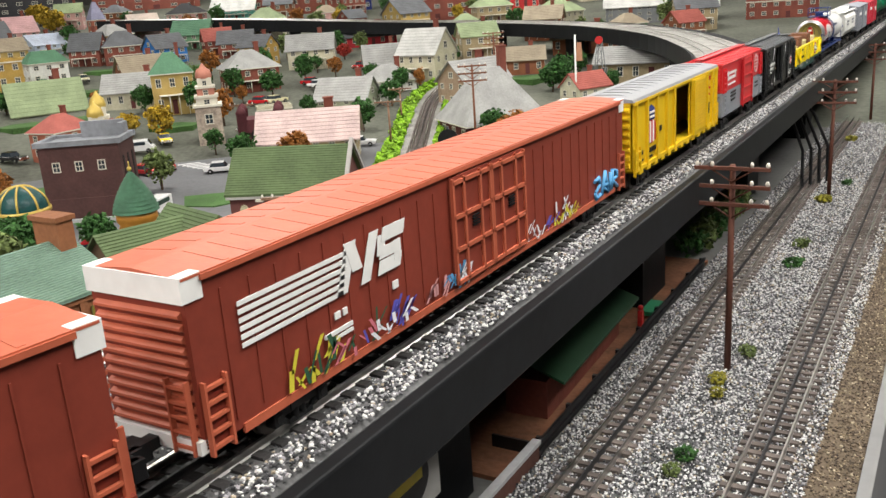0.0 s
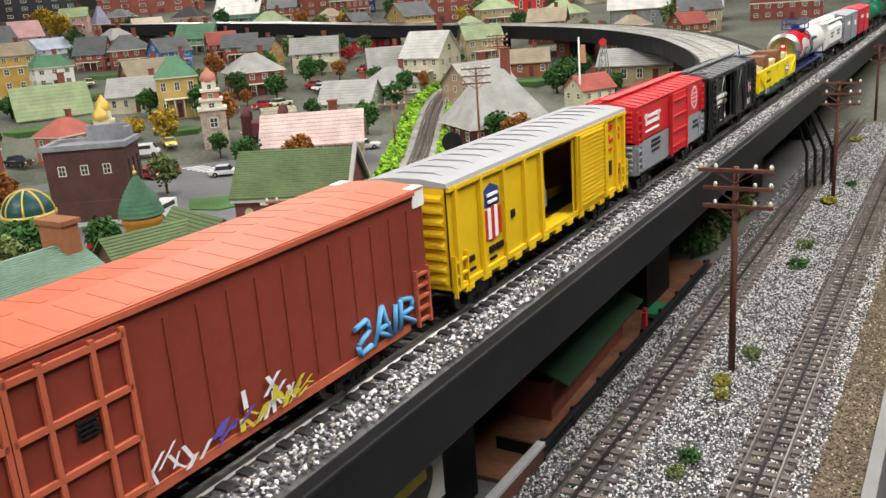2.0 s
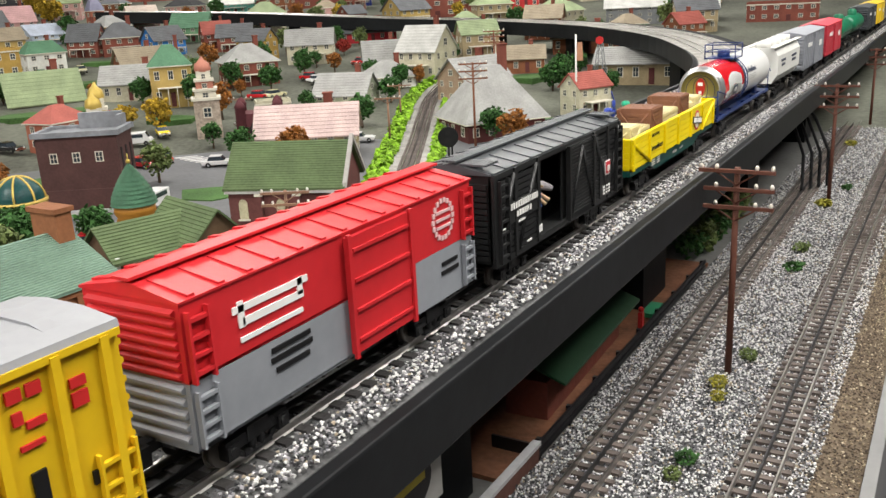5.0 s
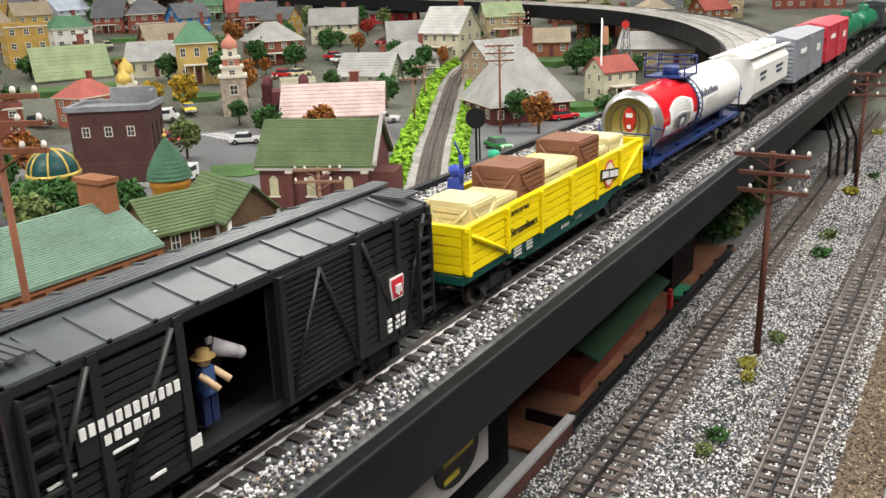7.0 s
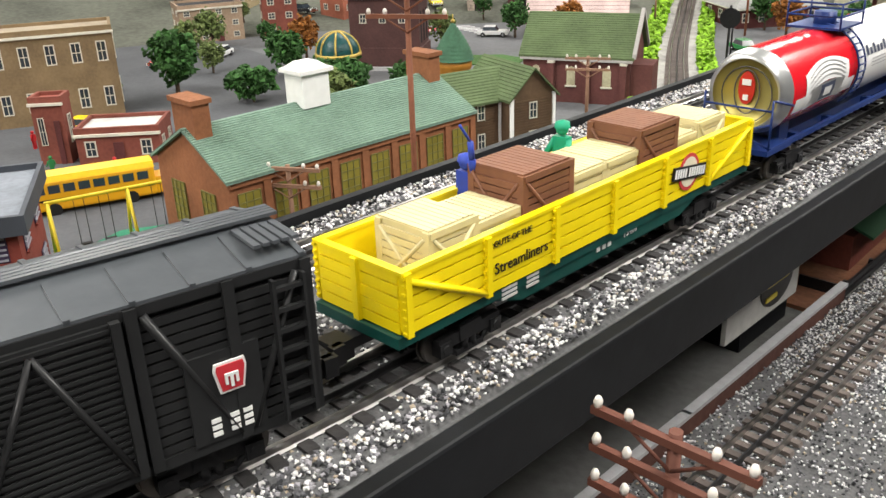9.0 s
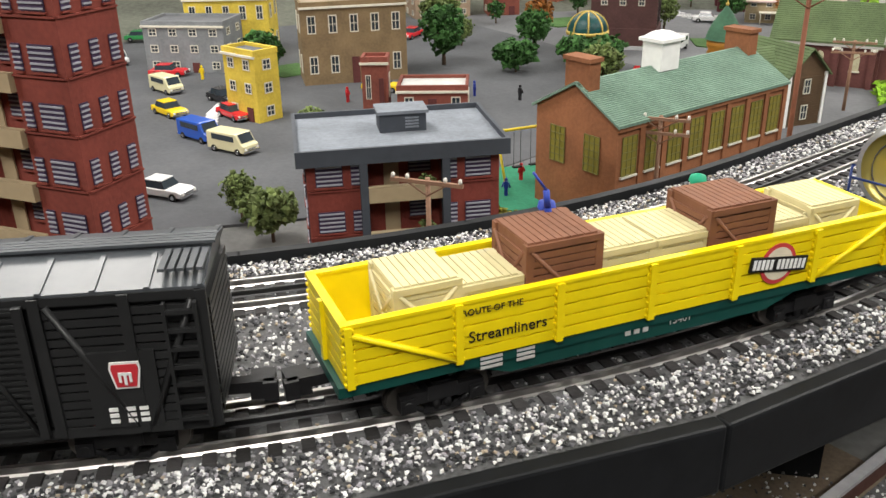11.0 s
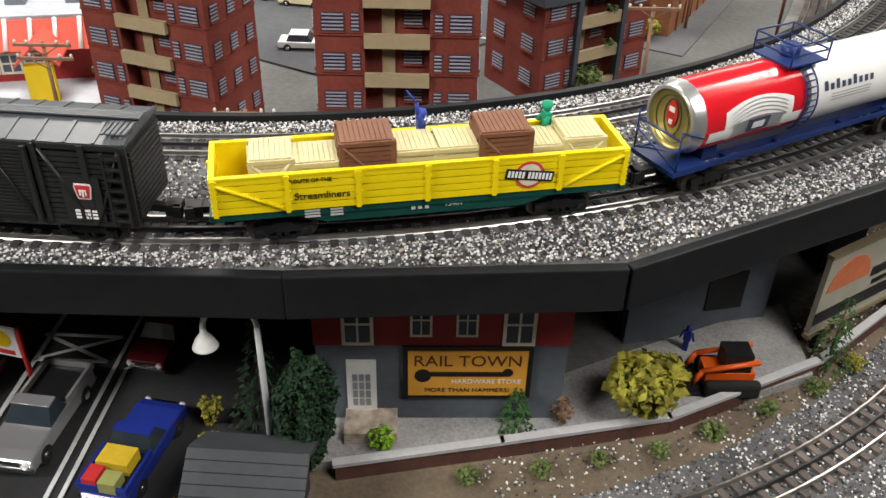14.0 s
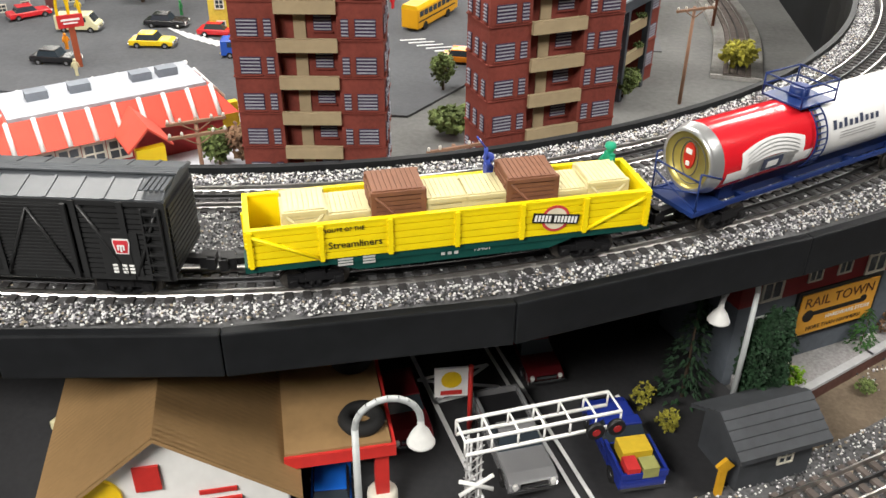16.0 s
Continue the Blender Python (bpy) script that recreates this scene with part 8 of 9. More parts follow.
# ---- restaurant with red roof ----
def restaurant():
    ob = thing("restaurant", pose(-1.768, -0.672, 0, 0, 0, 40) @ Matrix.Diagonal((1.1, 1.1, 1.12, 1)), "low restaurant with red ribbed mansard roof and yellow pillars", "restaurant building")
    RF, RW, YL = mat("tomato_roof", (0.6, 0.085, 0.055), 0.55, 0, 0.12, 90, 14, 0.05), mat("red_restaurant_wall", (0.3, 0.025, 0.025), 0.6, 0, 0.2, 90, 14, 0.1), mat("pillar_yellow", (0.68, 0.48, 0.01), 0.5, 0, 0.1, 90, 14, 0.05)
    W, D = 0.31, 0.13
    part("wall", Shape().box(0, 0, 0.032, W, D, 0.064), RW, ob)
    a, c, k = W / 2 + 0.02, D / 2 + 0.022, 0.03
    vs = [(-a, -c, 0.06), (a, -c, 0.06), (a, c, 0.06), (-a, c, 0.06), (-a + k, -c + k, 0.098), (a - k, -c + k, 0.098), (a - k, c - k, 0.098), (-a + k, c - k, 0.098)]
    part("roof", Shape().poly(vs, [(3, 2, 1, 0), (4, 5, 6, 7), (0, 1, 5, 4), (1, 2, 6, 5), (2, 3, 7, 6), (3, 0, 4, 7)]), RF, ob)
    part("flat_roof", Shape().box(0, 0, 0.1, 2 * (a - k) - 0.008, 2 * (c - k) - 0.006, 0.006), mat("pale_grey_roof", (0.4, 0.42, 0.46), 0.7), ob)
    for x in (-0.09, -0.03, 0.06, 0.10):
        part("roof_unit", Shape().box(x, 0.01, 0.108, 0.03, 0.022, 0.014), mat("roof_unit_grey", (0.2, 0.22, 0.25), 0.6), ob)
    for j in range(9):
        x = -a + 0.03 + j * (2 * a - 0.06) / 8
        for s in (-1, 1):
            part("white_rib", Shape().rod((x, s * (c + 0.001), 0.0615), (x, s * (c - k), 0.1), 0.0035, 6), WHITE, ob)
    for s in (-1, 1):
        for y in (-0.02, 0.02):
            part("white_rib", Shape().rod((s * (a + 0.001), y, 0.0615), (s * (a - k), y, 0.1), 0.0035, 6), WHITE, ob)
    pr = part("entrance_roof", gable_roof(0.085, 0.055, 0.064, 0.09, 0.004, 0.004), RF, ob, "", pose(0.02, -D / 2 - 0.045, 0, 0, 0, 90))
    for x, y in ((0.02, -D / 2 - 0.082), (-W / 2 - 0.01, -D / 2 + 0.01), (W / 2 + 0.012, -D / 2 + 0.02)):
        part("pillar", Shape().box(x, y, 0.031, 0.04, 0.012, 0.062), YL, ob)
    for j in range(4):
        window_unit(ob, 0.03, 0.03, pose(-0.11 + j * 0.035, -D / 2 - 0.001, 0.034))


restaurant()
ob = thing("arch_sign", pose(-2.02, -0.30, 0, 0, 0, 35), "yellow double-arch roadside sign with red panel", "sign")
arch = Shape()
for cxx in (-0.011, 0.011):
    for k in range(14):
        p, q = math.pi * k / 14, math.pi * (k + 1) / 14
        arch.rod((cxx + 0.011 * math.cos(p), 0, 0.115 + 0.05 * math.sin(p)), (cxx + 0.011 * math.cos(q), 0, 0.115 + 0.05 * math.sin(q)), 0.0032, 6, None, False)
part("arches", arch, mat("arch_yellow", (0.75, 0.5, 0.01), 0.4), ob)
part("panel", Shape().box(0, -0.002, 0.102, 0.05, 0.006, 0.026), mat("panel_red", (0.5, 0.03, 0.03), 0.4), ob)
part("lettering", Shape().box(0, -0.0055, 0.105, 0.036, 0.001, 0.004).box(0, -0.0055, 0.098, 0.028, 0.001, 0.003), WHITE, ob)
part("post", Shape().box(0, 0, 0.045, 0.012, 0.006, 0.09), mat("sign_post_rust", (0.3, 0.07, 0.03), 0.6), ob)
plain("restaurant_paving", Shape().prism([(-2.05, -0.75), (-1.6, -0.92), (-1.42, -0.75), (-1.5, -0.45), (-1.85, -0.45)], 0.0, 0.0055), mat("white_paving", (0.5, 0.51, 0.55), 0.8, 0, 0.25, 90, 9, 0.1), "pale paving round the restaurant", "pavement")
plain("town_lot", Shape().prism([(-3.3, -0.45), (-1.3, -0.45), (-1.15, -0.15), (-1.2, 0.5), (-1.4, 0.95), (-3.3, 1.2)], 0.0, 0.0045), mat("lot_asphalt", (0.085, 0.088, 0.095), 0.9, 0, 0.3, 120, 6, 0.2), "dark grey town street and parking asphalt", "road")
ln = mat("road_line_white", (0.65, 0.65, 0.65), 0.7, 0, 0.3, 120, 40, 0.05)
for k in range(9):
    plain("road_line", Shape().box(-1.36 + 0.022 * k, -0.02 - 0.05 * k * 0.3, 0.0062, 0.06, 0.006, 0.001, 20), ln, "white painted parking line", "road marking")
for k in range(8):
    plain("road_line", Shape().box(-2.06 + 0.03 * k, 1.74 - 0.008 * k, 0.0042, 0.012, 0.07, 0.001, -40), ln, "white painted crossing stripe", "road marking")
for k in range(10):
    plain("road_line", Shape().box(-1.9 + 0.02 * k, -0.06 - 0.01 * k, 0.0062, 0.006, 0.1, 0.001, 50), ln, "white painted crossing stripe", "road marking")


# ---- under and beside the viaduct: filling station, lot, store ----
def station():
    ob = thing("filling_station", pose(-1.358, -1.391, 0.005, 0, 0, 19) @ Matrix.Diagonal((1.04, 1.04, 1.45, 1)), "white filling station with brown corrugated roof and red canopy edge", "filling station")
    RF = mat("tan_corrugated", (0.26, 0.16, 0.07), 0.7, 0, 0.2, 120, 14, 0.1)
    RD = mat("station_red", (0.5, 0.03, 0.025), 0.45)
    W, D, EV, RG = 0.19, 0.20, 0.052, 0.105
    part("wall", Shape().extrude([(-W / 2, 0), (W / 2, 0), (W / 2, EV), (0, RG - 0.002), (-W / 2, EV)], -D / 2, D / 2, pose(0, 0.03, 0, 0, 0, 90)), WHITE, ob)
    part("roof", gable_roof(D, W, EV, RG, 0.012, 0.003), RF, ob, "", pose(0, 0.03, 0, 0, 0, 90))
    rb = Shape()
    for k in range(40):
        for s in (-1, 1):
            rb.poly([(s * (W / 2 + 0.012), -0.082 + k * 0.0056, EV - 0.0035), (s * (W / 2 + 0.012), -0.0795 + k * 0.0056, EV - 0.0035), (0, -0.0795 + k * 0.0056, RG + 0.0042), (0, -0.082 + k * 0.0056, RG + 0.0042)], [(0, 1, 2, 3)])
    part("corrugation", rb, RF, ob)
    part("base_band", Shape().box(0, -0.0705, 0.007, W + 0.002, 0.003, 0.014), RD, ob)
    yw = -0.0712
    fr = Shape()
    for s in (-1, 1):
        fr.box(0.02 + s * 0.036, yw, 0.031, 0.004, 0.003, 0.032).box(0.02, yw, 0.031 + s * 0.016, 0.076, 0.003, 0.003)
    wn = part("window", Shape().box(0.02, yw + 0.0005, 0.031, 0.07, 0.002, 0.03), glass_mat(), ob)
    part("window_frame", fr, RD, wn)
    part("shell_emblem", Shape().prism([(0.017 * math.cos(math.pi * k / 10), 0.016 * math.sin(math.pi * k / 10)) for k in range(11)] + [(-0.008, -0.007), (0.008, -0.007)], 0, 0.003, pose(-0.05, yw + 0.001, 0.06, 90)), mat("emblem_yellow", (0.72, 0.48, 0.01), 0.4), ob)
    part("red_panel", Shape().box(-0.012, yw, 0.072, 0.02, 0.003, 0.018), RD, ob)
    part("lettering", Shape().box(-0.045, yw, 0.043, 0.034, 0.0014, 0.006).box(0.04, yw, 0.055, 0.03, 0.0014, 0.003), RD, ob)
    cn = Shape().box(W / 2 + 0.045, 0.03, EV + 0.006, 0.09, 0.16, 0.006)
    part("canopy", cn, RF, ob)
    part("canopy_edge", Shape().box(W / 2 + 0.045, -0.052, EV + 0.003, 0.092, 0.003, 0.009).box(W / 2 + 0.0925, 0.03, EV + 0.003, 0.003, 0.167, 0.009), RD, ob)
    for x, y in ((W / 2 + 0.082, -0.042), (W / 2 + 0.082, 0.09)):
        part("canopy_post", Shape().box(x, y, EV / 2, 0.012, 0.012, EV), RD, ob)
        part("post_foot", Shape().lathe(x, y, [(0.014, 0), (0.014, 0.012), (0.011, 0.014), (0.0, 0.014)], 12), TRIM, ob)
    for ty in (-0.025, 0.06):
        part("tyre", Shape().lathe(W / 2 + 0.068, ty, [(0.009, EV + 0.010), (0.018, EV + 0.0095), (0.021, EV + 0.0135), (0.018, EV + 0.0175), (0.009, EV + 0.017), (0.009, EV + 0.010)], 24), RUBBER, ob)
    part("roof_ball", Shape().ball(-0.02, 0.02, RG + 0.006, 0.005), CHROME, ob)
    for k, x in enumerate((-0.072, -0.05)):
        part("pump", Shape().box(x, -0.095, 0.017, 0.016, 0.012, 0.034).box(x, -0.095, 0.036, 0.018, 0.014, 0.005), TRIM, ob)
    for x in (-0.01, 0.012):
        part("planter_box", Shape().box(x, -0.085, 0.006, 0.016, 0.012, 0.012), RD, ob)


station()
car_model(-1.052, -1.288, 22, "silver", "pickup", 0.004, 0.125, "silver model pickup truck with chrome grille")
car_model(-0.944, -1.272, 198, "royal_blue", "pickup", 0.004, 0.118, "dark blue model pickup truck loaded with boxes")
car_model(-1.172, -1.252, 22, "maroon", "sedan", 0.004, 0.11, "dark red vintage model car")
car_model(-1.216, -1.384, 14, "racing_blue", "sedan", 0.004, 0.095, "bright blue small model car with white stripes")
car_model(-1.040, -1.135, 20, "maroon", "sedan", 0.004, 0.105, "maroon vintage model car")
car_model(-1.47, -1.33, 70, "cream", "sedan", 0.004, 0.1, "cream vintage model car")
bx = thing("cargo_boxes", pose(-0.944, -1.272, 0.031, 0, 0, 198), "yellow and red boxes in the pickup bed", "boxes")
part("box", Shape().box(0, 0.028, 0.006, 0.03, 0.022, 0.014), mat("box_yellow", (0.65, 0.45, 0.03), 0.6), bx)
part("box", Shape().box(-0.006, 0.052, 0.005, 0.016, 0.016, 0.012), mat("box_olive", (0.3, 0.3, 0.1), 0.6), bx)
part("box", Shape().box(0.011, 0.05, 0.005, 0.013, 0.018, 0.013), mat("box_red", (0.5, 0.03, 0.03), 0.6), bx)


def line(x0, y0, x1, y1, w=0.006, z=0.0065):
    plain("road_line", Shape().box((x0 + x1) / 2, (y0 + y1) / 2, z, math.hypot(x1 - x0, y1 - y0), w, 0.001, math.degrees(math.atan2(y1 - y0, x1 - x0))), ln, "white painted line on the lot", "road marking")


line(-1.118, -1.075, -0.961, -1.39, 0.004)
line(-1.106, -1.070, -0.949, -1.385, 0.004)
line(-1.215, -1.075, -1.077, -1.354, 0.005)
line(-1.079, -1.403, -0.972, -1.354, 0.006)
line(-1.165, -1.192, -1.089, -1.153, 0.004)
line(-1.142, -1.227, -1.073, -1.190, 0.004)
line(-1.165, -1.192, -1.073, -1.190, 0.004)
line(-1.142, -1.227, -1.089, -1.153, 0.004)
rs = thing("roadside_sign", pose(-1.113, -1.262, 0.004, 0, 0, 15), "white square sign with a yellow emblem on a red post", "sign")
part("post", Shape().rod((0.014, 0, 0), (0.014, 0, 0.085), 0.0026, 8), mat("station_red", (0.5, 0.03, 0.025), 0.45), rs)
sp = part("panel", Shape().box(-0.006, 0, 0.066, 0.034, 0.003, 0.036), WHITE, rs)
part("emblem", Shape().rod((-0.006, -0.0014, 0.07), (-0.006, -0.0022, 0.07), 0.0105, 14), mat("emblem_yellow", (0.72, 0.48, 0.01), 0.4), sp)
part("lettering", Shape().box(-0.006, -0.0018, 0.0535, 0.022, 0.001, 0.005), mat("station_red", (0.5, 0.03, 0.025), 0.45), sp)


def gantry():
    ob = thing("signal_gantry", pose(-1.080, -1.438, 0.005, 0, 0, 23.5), "silver lattice crossing signal gantry with cantilever arm", "signal gantry")
    S = mat("silver_lattice", (0.5, 0.5, 0.5), 0.4, 0.4, 0.2, 120, 20, 0.05)
    p = Shape()
    for sx in (-1, 1):
        for sy in (-1, 1):
            p.rod((sx * 0.006, sy * 0.006, 0), (sx * 0.004, sy * 0.004, 0.160), 0.0011, 5)
    for k in range(17):
        z = 0.004 + k * 0.009
        p.rod((-0.006, -0.006, z), (0.006, -0.006, z + 0.009), 0.0008, 4).rod((0.006, 0.006, z), (-0.006, 0.006, z + 0.009), 0.0008, 4).rod((-0.006, 0.006, z), (-0.006, -0.006, z + 0.009), 0.0008, 4)
    part("mast", p, S, ob)
    a = Shape()
    for y in (-0.012, 0.012):
        for z in (0.156, 0.170):
            a.rod((-0.012, y, z), (0.118, y, z), 0.0016, 5)
    for k in range(7):
        x = -0.012 + k * 0.0217
        a.rod((x, -0.012, 0.156), (x, -0.012, 0.170), 0.001, 4).rod((x, 0.012, 0.156), (x, 0.012, 0.170), 0.001, 4).rod((x, -0.012, 0.170), (x, 0.012, 0.170), 0.001, 4)
    part("arm", a, WHITE, ob)
    for x, y, z in ((0.094, -0.016, 0.160), (0.112, -0.016, 0.160), (-0.012, -0.012, 0.088), (0.012, -0.012, 0.088)):
        part("signal_lamp", Shape().rod((x, y, z), (x, y - 0.004, z), 0.0075, 12), BLACK_PLASTIC, ob)
        part("lamp_lens", Shape().rod((x, y - 0.0038, z), (x, y - 0.0046, z), 0.0035, 10), mat("lens_red", (0.3, 0.02, 0.02), 0.2), ob)
    part("cross_buck", Shape().rod((-0.014, -0.008, 0.108), (0.014, -0.008, 0.124), 0.0022, 4).rod((-0.014, -0.008, 0.124), (0.014, -0.008, 0.108), 0.0022, 4), WHITE, ob)


gantry()


def lamp_post(x, y, h, rot, label="grey gooseneck street lamp with bell shade"):
    ob = thing("street_lamp", pose(x, y, 0.004, 0, 0, rot), label, "street lamp", "street lamps")
    G = mat("lamp_grey", (0.42, 0.44, 0.44), 0.5, 0.2, 0.2, 90, 20, 0.05)
    p = Shape().rod((0, 0, 0), (0, 0, h * 0.86), 0.0034, 10, 0.0027)
    r = h * 0.11
    for k in range(10):
        a, b = math.pi * k / 10, math.pi * (k + 1) / 10
        p.rod((-r + r * math.cos(a), 0, h * 0.86 + r * math.sin(a)), (-r + r * math.cos(b), 0, h * 0.86 + r * math.sin(b)), 0.0026, 8, None, False)
    part("post", p, G, ob)
    part("shade", Shape().lathe(-2 * r, 0, [(0.0022, h * 0.87), (0.003, h * 0.83), (0.0075, h * 0.80), (0.0105, h * 0.765), (0.0112, h * 0.76), (0.0, h * 0.768)], 14), mat("lamp_shade_white", (0.6, 0.6, 0.58), 0.4), ob)


lamp_post(-0.830, -1.215, 0.20, 33)
lamp_post(-1.166, -1.475, 0.225, 200)


def store():
    ob = thing("hardware_store", pose(-0.737, -1.066, -0.008, 0, 0, 30.5), "two-storey store with red upper floor, slate lower floor and orange signboard", "store building")
    RDM, SL = paint("tower_brick"), mat("slate_blue_wall", (0.1, 0.115, 0.135), 0.75, 0, 0.25, 120, 14, 0.15)
    W, D = 0.235, 0.05
    part("lower_wall", Shape().box(0, 0, 0.058, W, D, 0.116), SL, ob)
    part("upper_wall", Shape().box(0, -0.0015, 0.146, W + 0.003, D, 0.059), mat("store_red_wall", (0.22, 0.02, 0.022), 0.7, 0, 0.2, 120, 14, 0.15), ob)
    y = -D / 2
    for x, w, h in ((-0.078, 0.026, 0.046), (-0.020, 0.018, 0.036), (0.022, 0.018, 0.036), (0.070, 0.027, 0.046)):
        window_unit(ob, w, h, pose(x, y - 0.003, 0.166 - h / 2))
        part("window_head", Shape().box(x, y - 0.004, 0.1685, w * 1.3, 0.004, 0.005), WHITE, ob)
    dr = part("door", Shape().box(-0.076, y - 0.001, 0.062, 0.028, 0.003, 0.072), WHITE, ob)
    for row in range(4):
        for col_ in (-1, 0, 1):
            part("pane", Shape().box(-0.076 + col_ * 0.0062, y - 0.0026, 0.046 + row * 0.0105, 0.0046, 0.001, 0.0085), mat("pale_pane", (0.3, 0.32, 0.34), 0.25, spec=0.5), dr)
    sg = part("signboard", Shape().box(0.024, y - 0.002, 0.085, 0.122, 0.004, 0.064), BLACK_PLASTIC, ob)
    part("sign_face", Shape().box(0.024, y - 0.0044, 0.085, 0.112, 0.002, 0.055), mat("sign_orange", (0.68, 0.33, 0.04), 0.5, 0, 0.15, 30, 12, 0.02), sg)
    INK = mat("black_ink", (0.012, 0.011, 0.01), 0.5)
    words("sign_lettering", "RAIL TOWN", 0.0185, mat("sign_brown_ink", (0.09, 0.03, 0.01), 0.5), sg, pose(0.024, y - 0.0057, 0.1005, 90))
    words("sign_lettering", "HARDWARE STORE", 0.0075, WHITE, sg, pose(0.042, y - 0.0057, 0.0755, 90))
    words("sign_lettering", "MORE THAN HAMMERS!", 0.0075, INK, sg, pose(0.024, y - 0.0057, 0.0645, 90))
    part("wrench_picture", Shape().box(0.024, y - 0.0056, 0.085, 0.07, 0.0008, 0.0055, 0, pose(0, 0, 0)).rod((-0.018, y - 0.0052, 0.083), (-0.018, y - 0.006, 0.083), 0.008, 12).rod((0.062, y - 0.0052, 0.087), (0.062, y - 0.006, 0.087), 0.005, 12), INK, sg)
    part("step", Shape().box(-0.067, y - 0.018, 0.018, 0.05, 0.034, 0.036), STONE, ob)
    part("side_wall", Shape().box(-W / 2 + 0.004, 0.06, 0.085, 0.006, 0.09, 0.17), SL, ob)


store()
plain("gravel_forecourt", Shape().prism([(-0.80, -1.20), (-0.655, -1.088), (-0.527, -0.978), (-0.415, -0.83), (-0.47, -0.72), (-0.60, -0.90), (-0.70, -1.05), (-0.82, -1.12)], 0.0, 0.014), mat("grey_fine_gravel", (0.3, 0.29, 0.29), 0.95, 0, 0.6, 320, 10, 0.5), "fine grey gravel forecourt of the store", "ground")
WALLC = mat("red_brown_wall", (0.1, 0.045, 0.035), 0.85, 0, 0.4, 120, 14, 0.2)
wall_pts = ((-0.775, -1.195), (-0.655, -1.092), (-0.527, -0.980), (-0.413, -0.815), (-0.352, -0.66), (-0.335, -0.40), (-0.332, 0.2), (-0.332, 0.55))
low = thing("retaining_wall", pose(0, 0, 0), "low red-brown retaining wall with grey coping", "wall", kind="structure")
for (xa, ya), (xb, yb) in zip(wall_pts, wall_pts[1:]):
    m = pose((xa + xb) / 2, (ya + yb) / 2, 0, 0, 0, math.degrees(math.atan2(yb - ya, xb - xa)))
    le = math.hypot(xb - xa, yb - ya)
    part("wall_length", Shape().box(0, 0, 0.011, le, 0.006, 0.022), WALLC, low, "", m)
    part("coping", Shape().box(0, 0, 0.0235, le + 0.004, 0.009, 0.004), CONCRETE, low, "", m)


def shed():
    ob = thing("shed", pose(-0.812, -1.262, 0.004, 0, 0, 26) @ Matrix.Diagonal((1.15, 1.15, 1.2, 1)), "small dark grey plank shed", "shed")
    G = mat("shed_grey", (0.05, 0.054, 0.06), 0.7, 0, 0.25, 120, 20, 0.1)
    part("wall", Shape().extrude([(-0.028, 0), (0.028, 0), (0.028, 0.045), (0, 0.062), (-0.028, 0.045)], -0.036, 0.036), G, ob)
    part("roof", gable_roof(0.072, 0.056, 0.045, 0.062, 0.009, 0.003), G, ob)
    pieces("roof_board", courses(0.072, 0.056, 0.045, 0.062, 0.009, 5, 0.0032), G, ob)
    window_unit(ob, 0.014, 0.014, pose(0.008, -0.029, 0.028))


shed()
# machine by the wall
tr = thing("skid_loader", pose(-0.495, -0.895, 0.014, 0, 0, 30), "orange and black tracked skid loader", "skid loader")
part("hull", Shape().box(0, 0, 0.018, 0.05, 0.026, 0.016), mat("loader_orange", (0.6, 0.09, 0.01), 0.4), tr)
part("cab", Shape().box(0.006, 0, 0.036, 0.028, 0.024, 0.024), BLACK_PLASTIC, tr)
for s in (-1, 1):
    part("track_belt", Shape().box(0.002, s * 0.019, 0.010, 0.058, 0.011, 0.02), RUBBER, tr, bevel=0.004)
    part("arm", Shape().rod((0.026, s * 0.014, 0.042), (-0.03, s * 0.014, 0.03), 0.003, 6).rod((-0.03, s * 0.014, 0.03), (-0.038, s * 0.014, 0.012), 0.003, 6), mat("loader_orange", (0.6, 0.09, 0.01), 0.4), tr)
part("bucket", Shape().extrude([(-0.002, 0.002), (0.016, 0.002), (0.016, 0.006), (0.002, 0.006), (0.002, 0.02), (-0.002, 0.02)], -0.02, 0.02, pose(-0.044, 0, 0, 0, 0, -90)), BLACK_PLASTIC, tr)
hy = thing("hydrant_sign", pose(-0.852, -1.314, 0.004, 0, 0, 20) @ Matrix.Diagonal((1.3, 1.3, 1.35, 1)), "yellow trackside diamond marker post", "marker post")
part("post", Shape().box(0, 0, 0.012, 0.005, 0.004, 0.024), mat("marker_yellow", (0.65, 0.35, 0.02), 0.5), hy)
part("diamond", Shape().box(0, -0.001, 0, 0.010, 0.003, 0.010, 0, pose(0, 0, 0.029, 0, 45)), mat("marker_yellow", (0.65, 0.35, 0.02), 0.5), hy)
# billboard under the viaduct
bb = thing("billboard", pose(-0.385, -0.70, 0.0, 0, 0, 62), "dark billboard with pale poster of palms and an orange sun", "billboard")
part("board", Shape().box(0, 0, 0.085, 0.21, 0.006, 0.10), mat("poster_cream", (0.35, 0.33, 0.27), 0.6, 0, 0.2, 60, 12, 0.05), bb)
pieces("frame", Shape().box(0, -0.001, 0.137, 0.216, 0.008, 0.005).box(0, -0.001, 0.033, 0.216, 0.008, 0.005), mat("frame_wood", (0.2, 0.16, 0.1), 0.6), bb)
part("poster_sun", Shape().prism([(0.036 * math.cos(math.pi * k / 12), 0.036 * math.sin(math.pi * k / 12)) for k in range(13)], 0, 0.001, pose(-0.062, -0.003, 0.088, 90)), mat("poster_orange", (0.55, 0.16, 0.07), 0.6), bb)
